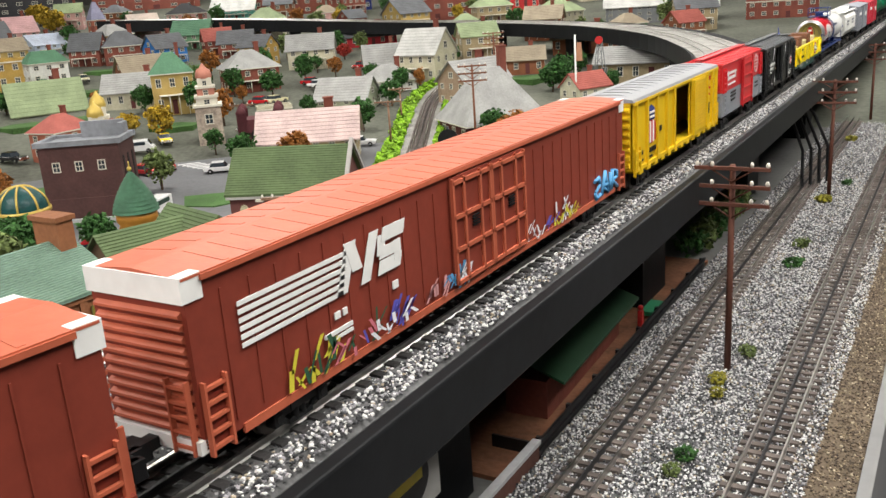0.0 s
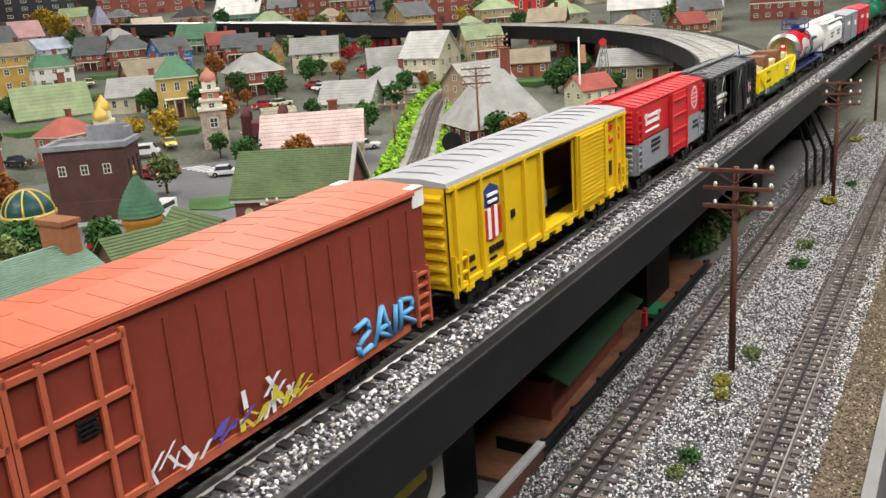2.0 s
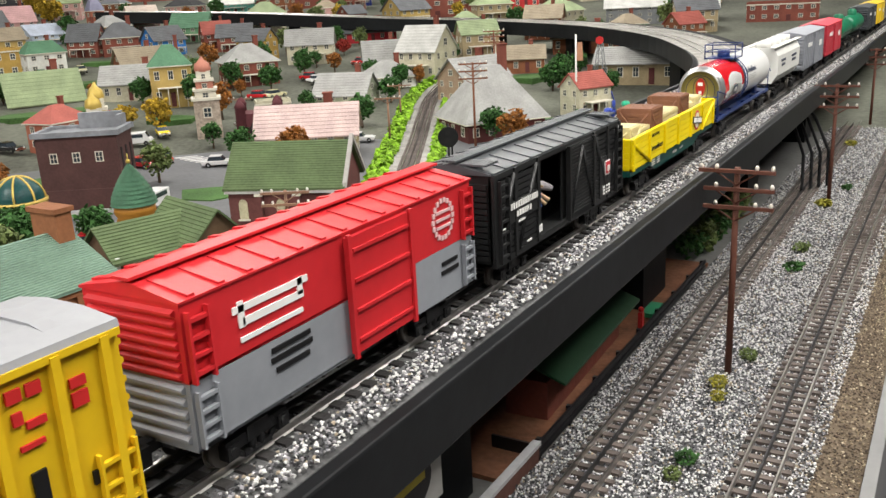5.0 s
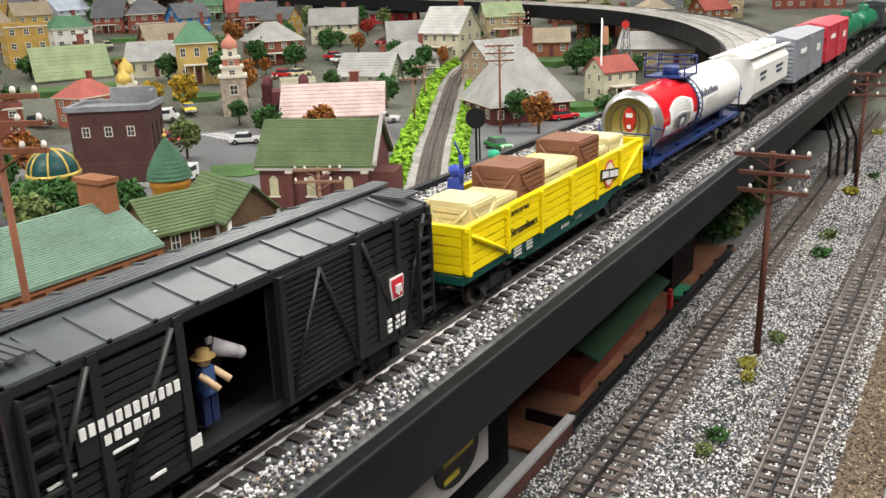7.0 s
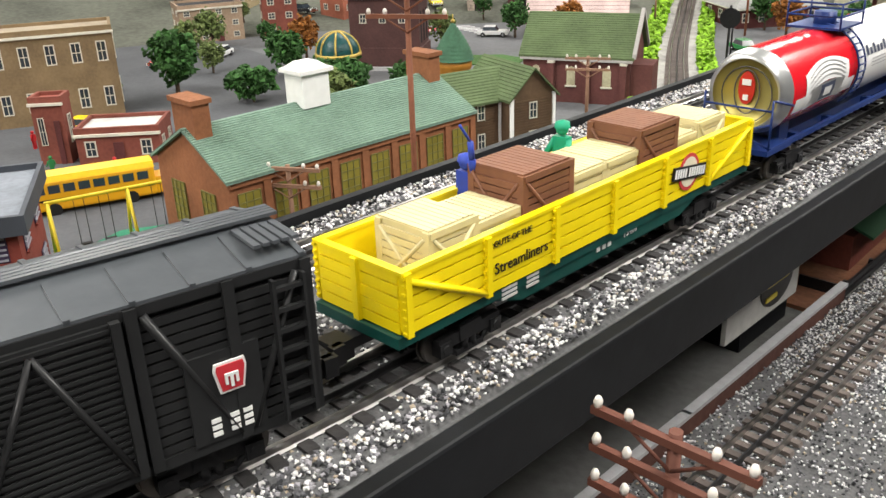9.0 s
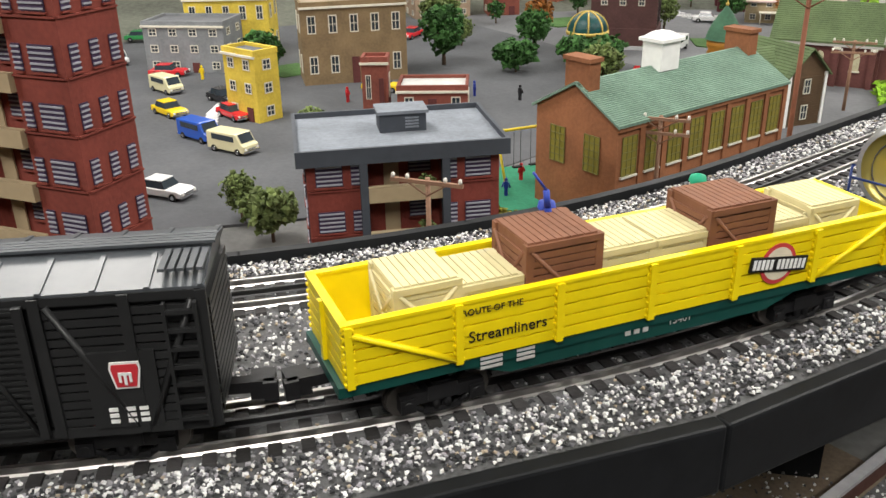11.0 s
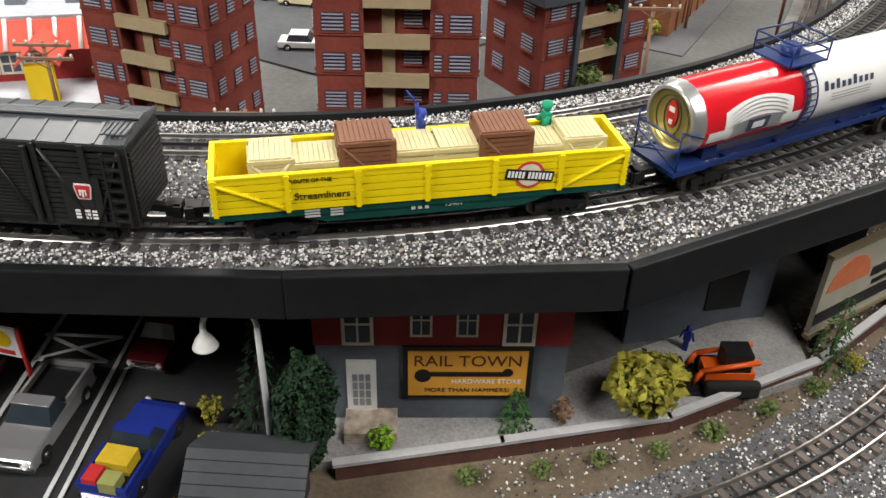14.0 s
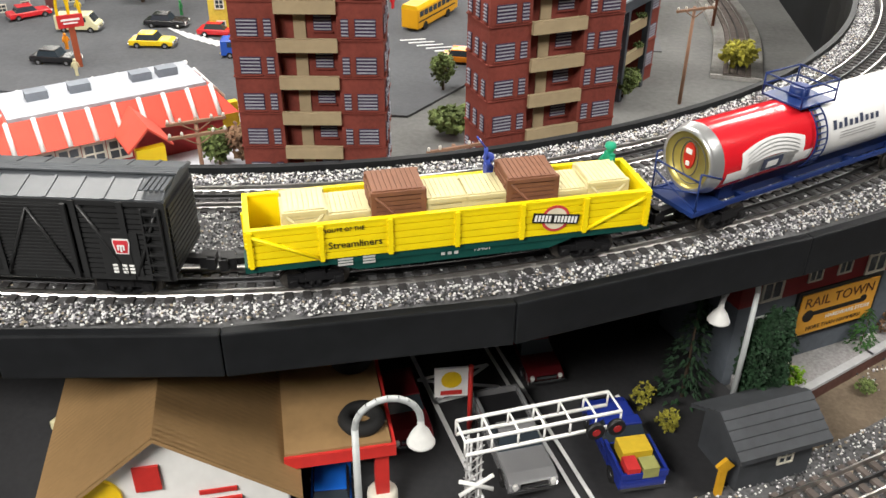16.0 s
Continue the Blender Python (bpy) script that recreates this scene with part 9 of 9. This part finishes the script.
part("lettering", Shape().box(0.03, -0.0036, 0.088, 0.1, 0.001, 0.012).box(0.03, -0.0036, 0.072, 0.085, 0.001, 0.006).box(-0.02, -0.0036, 0.055, 0.17, 0.001, 0.016), BLACK_PLASTIC, bb)
palm = Shape()
for px_, pz_ in ((0.05, 0.112), (0.075, 0.106)):
    for k in range(7):
        a = k * 0.9
        palm.rod((px_, -0.0036, pz_), (px_ + 0.024 * math.cos(a), -0.0036, pz_ + 0.014 * math.sin(a)), 0.0022, 4, 0.0006)
part("poster_palms", palm, BLACK_PLASTIC, bb)
pieces("post", Shape().box(-0.08, 0, 0.018, 0.008, 0.006, 0.036).box(0.08, 0, 0.018, 0.008, 0.006, 0.036), BLACK_PLASTIC, bb)
# dark blue-grey house under the deck
gh = thing("house", pose(-0.56, -0.80, 0.0, 0, 0, 42), "slate blue flat-fronted house under the viaduct", "model house")
part("wall", Shape().box(0, 0, 0.075, 0.17, 0.04, 0.15), mat("slate_blue_wall", (0.1, 0.115, 0.135), 0.75), gh)
part("window", Shape().box(-0.035, -0.021, 0.085, 0.038, 0.002, 0.026), glass_mat(), gh)
part("door", Shape().box(0.028, -0.021, 0.06, 0.045, 0.002, 0.05), BLACK_PLASTIC, gh)
figure(-0.545, -0.862, 0.014, "royal_blue", 0.034)

bush(-0.800, -1.196, 0.155, 0.031, "leaf_dark", "dark green egg-shaped clipped conifer beside the store", 0.004, 6500)
bush(-0.835, -1.10, 0.125, 0.026, "leaf_dark", "dark green rounded conifer in the store's shade", 0.004, 1000)
conifer(-0.872, -1.175, 0.135, 0.030, "leaf_dark", 0.004)
conifer(-0.655, -1.062, 0.055, 0.018, "leaf_green", 0.012, "small fresh green conifer beside the signboard")
conifer(-0.405, -0.80, 0.10, 0.022, "leaf_green", 0.004, "slender green conifer by the retaining wall")
tree(-0.553, -0.985, 0.085, 0.04, "leaf_yellow2", 0.012, 420)
bush(-0.752, -1.150, 0.03, 0.016, "leaf_bright", "yellow-green leafy plant on the forecourt", 0.012)
bush(-0.918, -1.200, 0.04, 0.014, "leaf_yellow2", "tall yellow flowering bush", 0.004)
bush(-0.893, -1.232, 0.03, 0.015, "leaf_yellow2", "yellow flowering bush on the layout board", 0.004)
bush(-0.62, -1.03, 0.035, 0.014, "leaf_brown", "dry brown shrub on the layout board", 0.012)
for x, y, r in ((-0.667, -1.137, 0.014), (-0.612, -1.095, 0.013), (-0.57, -1.056, 0.012), (-0.523, -1.014, 0.013), (-0.486, -0.964, 0.015), (-0.446, -0.905, 0.013), (-0.408, -0.846, 0.015)):
    bush(x, y, 0.016, r, "leaf_olive", "pale green tuft along the wall", 0.004)
bush(-0.379, -0.784, 0.018, 0.014, "leaf_yellow2", "yellow tuft along the wall", 0.004)

# ---- yard details ----
for x, y, h in ((-0.208, 0.834, 0.257), (-0.214, 1.755, 0.245), (-0.226, 2.75, 0.235), (-0.178, -0.11, 0.24)):
    pole_line(x, y, h, 3, 0, (0.12, 0.045, 0.03), 0)
for x, y, r, k in ((-0.196, 0.605, 0.014, "leaf_green"), (-0.199, 0.569, 0.011, "leaf_olive"), (-0.208, 0.786, 0.014, "leaf_yellow2"), (-0.2, 0.75, 0.011, "leaf_yellow2"), (-0.193, 0.879, 0.014, "leaf_olive"), (-0.201, 1.256, 0.02, "leaf_green"), (-0.206, 1.369, 0.018, "leaf_olive"), (-0.214, 1.70, 0.022, "leaf_yellow2"), (-0.24, 2.4, 0.02, "leaf_yellow2"), (-0.19, 1.858, 0.013, "leaf_green")):
    bush(x, y, 0.018, r, k, "low scatter-foam weed tuft on the ballast", 0.004)
for k in range(9):
    bush(-0.372 + 0.01 * (k % 2), 1.28 + 0.045 * k, 0.05, 0.035, "leaf_olive" if k % 3 else "leaf_green", "dense green shrub below the viaduct", 0.0, 90)
# awning building below the deck
aw = thing("shed", pose(-0.375, 0.76, 0, 0, 0, 92), "low brick shed with dark green sloping roof", "shed")
part("wall", Shape().box(0, 0.01, 0.025, 0.26, 0.05, 0.05), paint("brick"), aw)
part("roof", Shape().poly([(-0.14, -0.04, 0.055), (0.14, -0.04, 0.055), (0.14, 0.05, 0.09), (-0.14, 0.05, 0.09), (-0.14, -0.04, 0.058), (0.14, -0.04, 0.058), (0.14, 0.05, 0.093), (-0.14, 0.05, 0.093)], [(0, 1, 2, 3), (4, 5, 6, 7), (0, 1, 5, 4), (1, 2, 6, 5), (2, 3, 7, 6), (3, 0, 4, 7)]), mat("dark_green_sheet", (0.025, 0.07, 0.035), 0.5, 0, 0.25, 90, 12, 0.05), aw)
plain("dirt_patch", Shape().prism([(-0.44, 0.5), (-0.335, 0.5), (-0.335, 1.25), (-0.44, 1.25)], 0.0, 0.005), mat("red_dirt", (0.2, 0.09, 0.05), 0.95, 0, 0.5, 150, 20, 0.5), "reddish dirt beside the yard", "ground")
fence = thing("fence", pose(0, 0, 0), "black low board fence beside the yard", "fence")
for k in range(9):
    part("post", Shape().box(-0.334, 0.56 + k * 0.08, 0.012, 0.005, 0.005, 0.024), BLACK_PLASTIC, fence)
for z in (0.010, 0.020):
    part("rail", Shape().box(-0.331, 0.88, z, 0.003, 0.66, 0.006), BLACK_PLASTIC, fence)
part("rail", Shape().box(-0.36, 0.555, 0.012, 0.05, 0.003, 0.014), BLACK_PLASTIC, fence)
hd = thing("handcar", pose(-0.347, 0.98, 0.0, 0, 0, 90), "small green and red yard trolley", "trolley")
part("deck", Shape().box(0, 0, 0.014, 0.05, 0.018, 0.006), mat("trolley_green", (0.03, 0.2, 0.1), 0.5), hd)
part("figure", Shape().box(-0.05, 0, 0.014, 0.008, 0.006, 0.028).ball(-0.05, 0, 0.032, 0.004), mat("panel_red", (0.5, 0.03, 0.03), 0.4), hd)
# round-sign poster under the viaduct
ps = thing("poster_board", pose(-0.292, 0.235, 0.148, 0, 0, 90), "hanging poster board with black oval and yellow lettering bars", "poster")
part("board", Shape().box(0, 0, 0, 0.13, 0.004, 0.055), mat("poster_white", (0.45, 0.45, 0.43), 0.6), ps)
part("oval", Shape().prism([(0.03 * math.cos(2 * math.pi * k / 24), 0.022 * math.sin(2 * math.pi * k / 24)) for k in range(24)], 0, 0.001, pose(0.02, -0.002, 0.0, 90)), BLACK_PLASTIC, ps)
part("lettering", Shape().box(0.02, -0.0036, 0.004, 0.04, 0.001, 0.009).box(0.01, -0.0036, -0.012, 0.02, 0.001, 0.004), mat("lettering_yellow", (0.6, 0.48, 0.05), 0.5), ps)
part("hanger", Shape().box(0, 0.003, 0.035, 0.01, 0.002, 0.05), BLACK_PLASTIC, ps)
# bent cable bundle
for k in range(4):
    c = Shape()
    pts = [(-0.33 + 0.012 * k, 1.78 + 0.02 * k, 0.2), (-0.30 + 0.012 * k, 1.80 + 0.02 * k, 0.16), (-0.275 + 0.014 * k, 1.80 + 0.02 * k, 0.09), (-0.272 + 0.014 * k, 1.79 + 0.02 * k, 0.015)]
    for a, b in zip(pts, pts[1:]):
        c.rod(a, b, 0.0035, 6, None, False)
    tagged(part("cable", c, BLACK_PLASTIC, None, "black cable hanging from the viaduct into the yard"), "", "cable", "cables")

# ---- branch line with hedges ----
branch_pts = [Vector(p) for p in ((-0.66, -0.15, 0), (-0.615, 0.2, 0), (-0.65, 0.6, 0), (-0.78, 0.95, 0), (-1.0, 1.32, 0), (-1.25, 1.75, 0), (-1.45, 2.12, 0.002), (-1.62, 2.45, 0.034), (-1.735, 2.70, 0.066), (-1.80, 2.95, 0.096), (-1.76, 3.15, 0.114), (-1.62, 3.30, 0.122))]


def branch_at(t):
    i = min(int(t), len(branch_pts) - 2)
    f = t - i
    p0, p1, p2, p3 = branch_pts[max(0, i - 1)], branch_pts[i], branch_pts[i + 1], branch_pts[min(len(branch_pts) - 1, i + 2)]
    return 0.5 * (2 * p1 + (p2 - p0) * f + (2 * p0 - 5 * p1 + 4 * p2 - p3) * f * f + (3 * p1 - p0 - 3 * p2 + p3) * f ** 3)


br = thing("branch_track", pose(0, 0, 0), "weathered branch track on pale ballast between hedges", "railway track", kind="structure")
bed, ties_, samples = Shape(), Shape(), [branch_at(10 * k / 200) for k in range(199)]
rl = {-0.017: Shape(), 0.0: Shape(), 0.017: Shape()}
for a, b in zip(samples, samples[1:]):
    d = (b - a).normalized()
    nrm = Vector((d.y, -d.x, 0)).normalized()
    ang = math.degrees(math.atan2(d.y, d.x))
    c = (a + b) / 2
    bed.box(c.x, c.y, c.z + 0.004, (b - a).length + 0.008, 0.105, 0.008, ang)
    for o, s in rl.items():
        s.rod(a + nrm * o + Vector((0, 0, 0.014)), b + nrm * o + Vector((0, 0, 0.014)), 0.0013, 4, None, False)
    for f in (0.25, 0.75):
        e = a + (b - a) * f
        ties_.box(e.x, e.y, e.z + 0.0095, 0.0075, 0.056, 0.004, ang)
part("ballast_bed", bed, mat("pale_ballast", (0.34, 0.33, 0.31), 0.95, 0, 0.6, 220, 20, 0.5), br)
tagged(part("ties", ties_, TIE, br), kind="stuff")
for o, s in rl.items():
    part("rail", s, STEEL if o else DARK_RAIL, br)
hedge_rng = random.Random(21)
for side, w0, t0, t1 in ((-0.078, 0.026, 2.2, 9.8), (0.073, 0.02, 3.8, 9.8)):
    hs = Shape()
    for k in range(2600):
        t = hedge_rng.uniform(t0, t1)
        p, q = branch_at(t), branch_at(min(9.99, t + 0.02))
        d = (q - p).normalized()
        nrm = Vector((d.y, -d.x, 0))
        o = side + hedge_rng.uniform(-w0, w0)
        c = p + nrm * o
        s = hedge_rng.uniform(0.006, 0.012)
        m = pose(c.x, c.y, c.z + hedge_rng.uniform(0.002, 0.022), hedge_rng.uniform(-60, 60), hedge_rng.uniform(-60, 60), hedge_rng.uniform(0, 360))
        hs.poly([(-s, -s * 0.5, 0), (s * 0.3, -s * 0.8, s * 0.3), (s, s * 0.2, 0), (0, s * 0.9, s * 0.25), (0, 0, s * 0.7)], [(0, 1, 4), (1, 2, 4), (2, 3, 4), (3, 0, 4)], m)
    tagged(part("hedge", hs, mat("leaf_bright", LEAF["leaf_bright"], 0.8, 0, 0.5, 150, 30, 0.3, rand=0.45), None, "bright lime-green foam hedge along the branch track"), "", "hedge", kind="stuff")
# second sweep of track and lime verge inside the curve
sg = thing("signal", pose(-1.02, 1.58, 0, 0, 0, 30), "black round target railway signal", "railway signal")
part("mast", Shape().rod((0, 0, 0), (0, 0, 0.165), 0.003, 8), BLACK_PLASTIC, sg)
part("target", Shape().rod((0, -0.004, 0.135), (0, 0.0, 0.135), 0.024, 24), BLACK_PLASTIC, sg)
for z in (0.128, 0.142):
    part("lens", Shape().rod((0, -0.0042, z), (0, -0.0055, z), 0.004, 10), mat("lens_dark", (0.03, 0.03, 0.03), 0.2), sg)
part("ladder", Shape().box(0.008, 0, 0.06, 0.004, 0.002, 0.12).box(0.002, 0, 0.02, 0.012, 0.004, 0.02), BLACK_PLASTIC, sg)

# ---- poles in town ----
for x, y, h, a in ((-1.22, 2.08, 0.26, 3), (-0.665, 0.195, 0.39, 3), (-0.84, 0.155, 0.165, 2), (-0.98, 0.95, 0.15, 2), (-1.55, 2.12, 0.15, 1), (-1.72, 2.45, 0.15, 1), (-1.62, 3.0, 0.3, 3), (-2.15, 2.1, 0.14, 1), (-0.79, -0.30, 0.19, 1), (-1.54, -0.84, 0.15, 2), (-1.17, -0.83, 0.13, 1), (-1.98, 3.6, 0.22, 1)):
    pole_line(x, y, h, a, 0, (0.2, 0.075, 0.04) if h > 0.2 else (0.25, 0.14, 0.09), 30, "brown wooden telegraph pole with insulators", 0.0036)
fp = thing("flagpole", pose(-1.12, 2.62, 0), "white flagpole with a hanging flag", "flagpole")
part("pole", Shape().rod((0, 0, 0), (0, 0, 0.30), 0.004, 8, 0.003), WHITE, fp)
part("flag", Shape().box(0.014, 0, 0.245, 0.022, 0.003, 0.06, taper=0.7), mat("flag_orange", (0.5, 0.25, 0.15), 0.7), fp)
wm = thing("windmill", pose(-1.12, 2.85, 0), "dark lattice windmill tower with red wheel", "windmill")
lt = Shape()
for sx in (-1, 1):
    for sy in (-1, 1):
        lt.rod((sx * 0.03, sy * 0.03, 0), (sx * 0.006, sy * 0.006, 0.26), 0.002, 5)
for k in range(6):
    z, r = 0.02 + k * 0.04, 0.028 - k * 0.0037
    lt.rod((-r, -r, z), (r, -r, z + 0.03), 0.001, 4).rod((r, -r, z), (-r, -r, z + 0.03), 0.001, 4).rod((-r, -r, z), (r, -r, z), 0.001, 4).rod((r, -r, z), (r, r, z + 0.03), 0.001, 4)
part("tower", lt, mat("windmill_steel", (0.15, 0.16, 0.16), 0.5, 0.4), wm)
part("wheel", Shape().rod((0, -0.01, 0.265), (0, -0.006, 0.265), 0.014, 12), mat("panel_red", (0.5, 0.03, 0.03), 0.4), wm)
plain("lawn", Shape().prism([(-0.85, 2.35), (-1.3, 2.45), (-1.55, 2.9), (-0.9, 2.95)], 0.0, 0.006), mat("lawn_mint", (0.07, 0.3, 0.13), 0.9, 0, 0.25, 120, 12, 0.3), "mint green lawn beside the arcade", "ground")

# ---- second viaduct sweeping behind the town ----
loop_pts = ((-0.47, 2.0, 0.243), (-0.56, 2.35, 0.245), (-0.70, 2.70, 0.25), (-0.925, 3.10, 0.262), (-1.251, 3.417, 0.279), (-1.584, 3.61, 0.292), (-2.047, 3.722, 0.311), (-2.464, 3.711, 0.329), (-2.89, 3.657, 0.356), (-3.294, 3.585, 0.383), (-3.675, 3.501, 0.404), (-4.3, 3.2, 0.44))
lv = thing("viaduct", pose(0, 0, 0), "black curved railway viaduct behind the town", "viaduct", kind="structure")
sm = []
for i in range(len(loop_pts) - 1):
    for k in range(5):
        f = k / 5
        p0, p1, p2, p3 = (Vector(loop_pts[max(0, min(len(loop_pts) - 1, i + j))]) for j in (-1, 0, 1, 2))
        sm.append(0.5 * (2 * p1 + (p2 - p0) * f + (2 * p0 - 5 * p1 + 4 * p2 - p3) * f * f + (3 * p1 - p0 - 3 * p2 + p3) * f ** 3))
dk, tb, rr = Shape(), Shape(), Shape()
for a, b in zip(sm, sm[1:]):
    d = (b - a).normalized()
    nrm = Vector((d.y, -d.x, 0)).normalized()
    up = Vector((0, 0, 1))
    vs = [a - nrm * 0.10 - up * 0.055, a + nrm * 0.10 - up * 0.055, a + nrm * 0.10 + up * 0.004, a + nrm * 0.09 - up * 0.004, a - nrm * 0.09 - up * 0.004, a - nrm * 0.10 + up * 0.004]
    ws = [p + (b - a) for p in vs]
    dk.poly([tuple(p) for p in vs + ws], [(i, (i + 1) % 6, 6 + (i + 1) % 6, 6 + i) for i in range(6)])
    tb.poly([tuple(a - nrm * 0.085 - up * 0.002), tuple(a + nrm * 0.085 - up * 0.002), tuple(b + nrm * 0.085 - up * 0.002), tuple(b - nrm * 0.085 - up * 0.002)], [(0, 1, 2, 3)])
    for o in (-0.06, -0.03, 0.03, 0.06):
        rr.rod(tuple(a + nrm * o + up * 0.004), tuple(b + nrm * o + up * 0.004), 0.0016, 4, None, False)
part("deck", dk, BLACK_BOARD, lv)
part("ballast", tb, mat("pale_ballast", (0.34, 0.33, 0.31), 0.95, 0, 0.6, 220, 20, 0.5), lv)
part("rail", rr, STEEL, lv)
for i in (8, 14, 19, 24, 29, 33, 38, 43, 48, 53):
    p = sm[min(i, len(sm) - 1)]
    part("pier", Shape().box(p.x, p.y, p.z / 2 - 0.02, 0.06, 0.09, p.z, 40), BLACK_BOARD, lv)
for i, (x, y, c) in enumerate(((-2.35, -0.18, "royal_blue"), (-2.2, 0.05, "yellow"), (-2.1, -0.2, "orange"), (-1.95, 0.08, "green"), (-1.75, 0.2, "red"), (-1.6, 0.45, "royal_blue"), (-1.5, 0.5, "black"), (-2.0, -0.35, "cream"), (-1.45, 0.22, "red"), (-1.55, 0.15, "green"))):
    figure(x, y, 0.0045, c, 0.036, 30 * i)

# ---- the rest of the crowded town: houses, trees and cars between the landmarks ----
fill = random.Random(77)
FAR[0] = True
for k in range(40):
    x, y = fill.uniform(-2.3, -1.42), fill.uniform(-0.05, 1.0)
    if any((x - u) ** 2 + (y - v) ** 2 < 0.16 ** 2 for u, v in [(o.matrix_basis.translation.x, o.matrix_basis.translation.y) for o in scene.objects if o.parent is None and o.name.split(".")[0] in ("house", "tree", "car", "school_bus", "dome", "tower", "church", "factory", "lawn", "bush", "chapel", "church_tower")]):
        continue
    j = k % 4
    if j == 0:
        car_model(x, y, fill.uniform(0, 180), fill.choice(("red", "white", "blue", "green", "black", "cream")), "sedan", 0.0)
    elif j == 1:
        h = fill.uniform(0.09, 0.15)
        tree(x, y, h, h * 0.4, fill.choice(("leaf_green", "leaf_olive", "leaf_green")), 0.0, 220)
    elif j == 2:
        plain("lawn", Shape().prism([(x + 0.09 * math.cos(q * 0.9) * fill.uniform(0.7, 1.2), y + 0.09 * math.sin(q * 0.9) * fill.uniform(0.7, 1.2)) for q in range(7)], -0.01, 0.006), GRASS, "patch of dyed green scatter grass", "ground")
    else:
        bush(x, y, fill.uniform(0.03, 0.06), fill.uniform(0.025, 0.045), fill.choice(("leaf_green", "leaf_olive", "leaf_rust")), "round foam bush beside the town street", 0.0, 160)
taken = [(o.matrix_basis.translation.x, o.matrix_basis.translation.y) for o in scene.objects if o.parent is None and ("house" in o.name or "church" in o.name or "tree" in o.name or "tower" in o.name or "chapel" in o.name)]
ROOFS = ("grey_slate", "grey_roof", "green_roof", "red_roof", "grey_slate", "sage_roof", "tan_flat", "black_roof")
WALLS = ("brick", "cream", "tan", "ochre", "white", "sage", "terracotta", "pink", "pale_brick", "rust", "yellow_brick", "green_wall")
WORD = {"pale_brick": "pale brick", "yellow_brick": "yellow brick", "green_wall": "green", "grey_slate": "slate", "grey_roof": "grey", "green_roof": "green", "red_roof": "red", "light_roof": "pale", "sage_roof": "sage", "tan_flat": "tan", "cream_roof": "cream", "black_roof": "black"}


def open_spot(dmin, dmax, a0, a1, gap):
    for _ in range(60):
        dd, aa = fill.uniform(dmin, dmax), radians(fill.uniform(a0, a1))
        x, y = -dd * math.sin(aa), -0.16 + dd * math.cos(aa)
        near_branch = min((Vector((x, y, 0)) - Vector((p.x, p.y, 0))).length for p in samples[::4]) if y > -0.2 else 1
        near_loop = min(math.hypot(x - p.x, y - p.y) for p in sm)
        if near_branch < 0.16 or near_loop < 0.2 or x > -0.75:
            continue
        if all((x - u) ** 2 + (y - v) ** 2 > gap * gap for u, v in taken):
            taken.append((x, y))
            return x, y, max(0.0, 0.12 * (dd - 2.8)), math.degrees(aa)
    return None


for k in range(46):
    spot = open_spot(3.0, 6.3, 14, 66, 0.24)
    if spot:
        x, y, z, a = spot
        w = fill.uniform(0.13, 0.22)
        wl, rf = fill.choice(WALLS), fill.choice(ROOFS)
        ev = fill.uniform(0.06, 0.11)
        house(x, y, a + fill.choice((-35, -10, 15, 40)), w, w * 0.75, ev, ev + w * 0.32, wl, rf, fill.choice(("gable", "gable", "hip")), 2, "%s model house with %s roof among others" % (WORD.get(wl, wl), WORD.get(rf, rf)), z)
for k in range(95):
    spot = open_spot(2.2, 6.0, 14, 66, 0.13)
    if spot:
        x, y, z, a = spot
        h = fill.uniform(0.07, 0.15)
        tree(x, y, h, h * 0.36, fill.choice(("leaf_green", "leaf_green", "leaf_green", "leaf_olive", "leaf_yellow", "leaf_rust")), z, 150)
for k in range(26):
    spot = open_spot(2.3, 4.4, 18, 60, 0.13)
    if spot:
        x, y, z, a = spot
        car_model(x, y, fill.uniform(0, 180), fill.choice(("red", "white", "blue", "green", "black", "cream")), "sedan", z)
for k in range(30):
    spot = open_spot(2.2, 4.6, 16, 62, 0.16)
    if spot:
        x, y, z, a = spot
        plain("lawn", Shape().prism([(x + 0.10 * math.cos(j * 1.05) * fill.uniform(0.7, 1.2), y + 0.10 * math.sin(j * 1.05) * fill.uniform(0.7, 1.2)) for j in range(6)], z - 0.02, z + 0.006), GRASS, "patch of dyed green scatter grass", "ground")


motions()
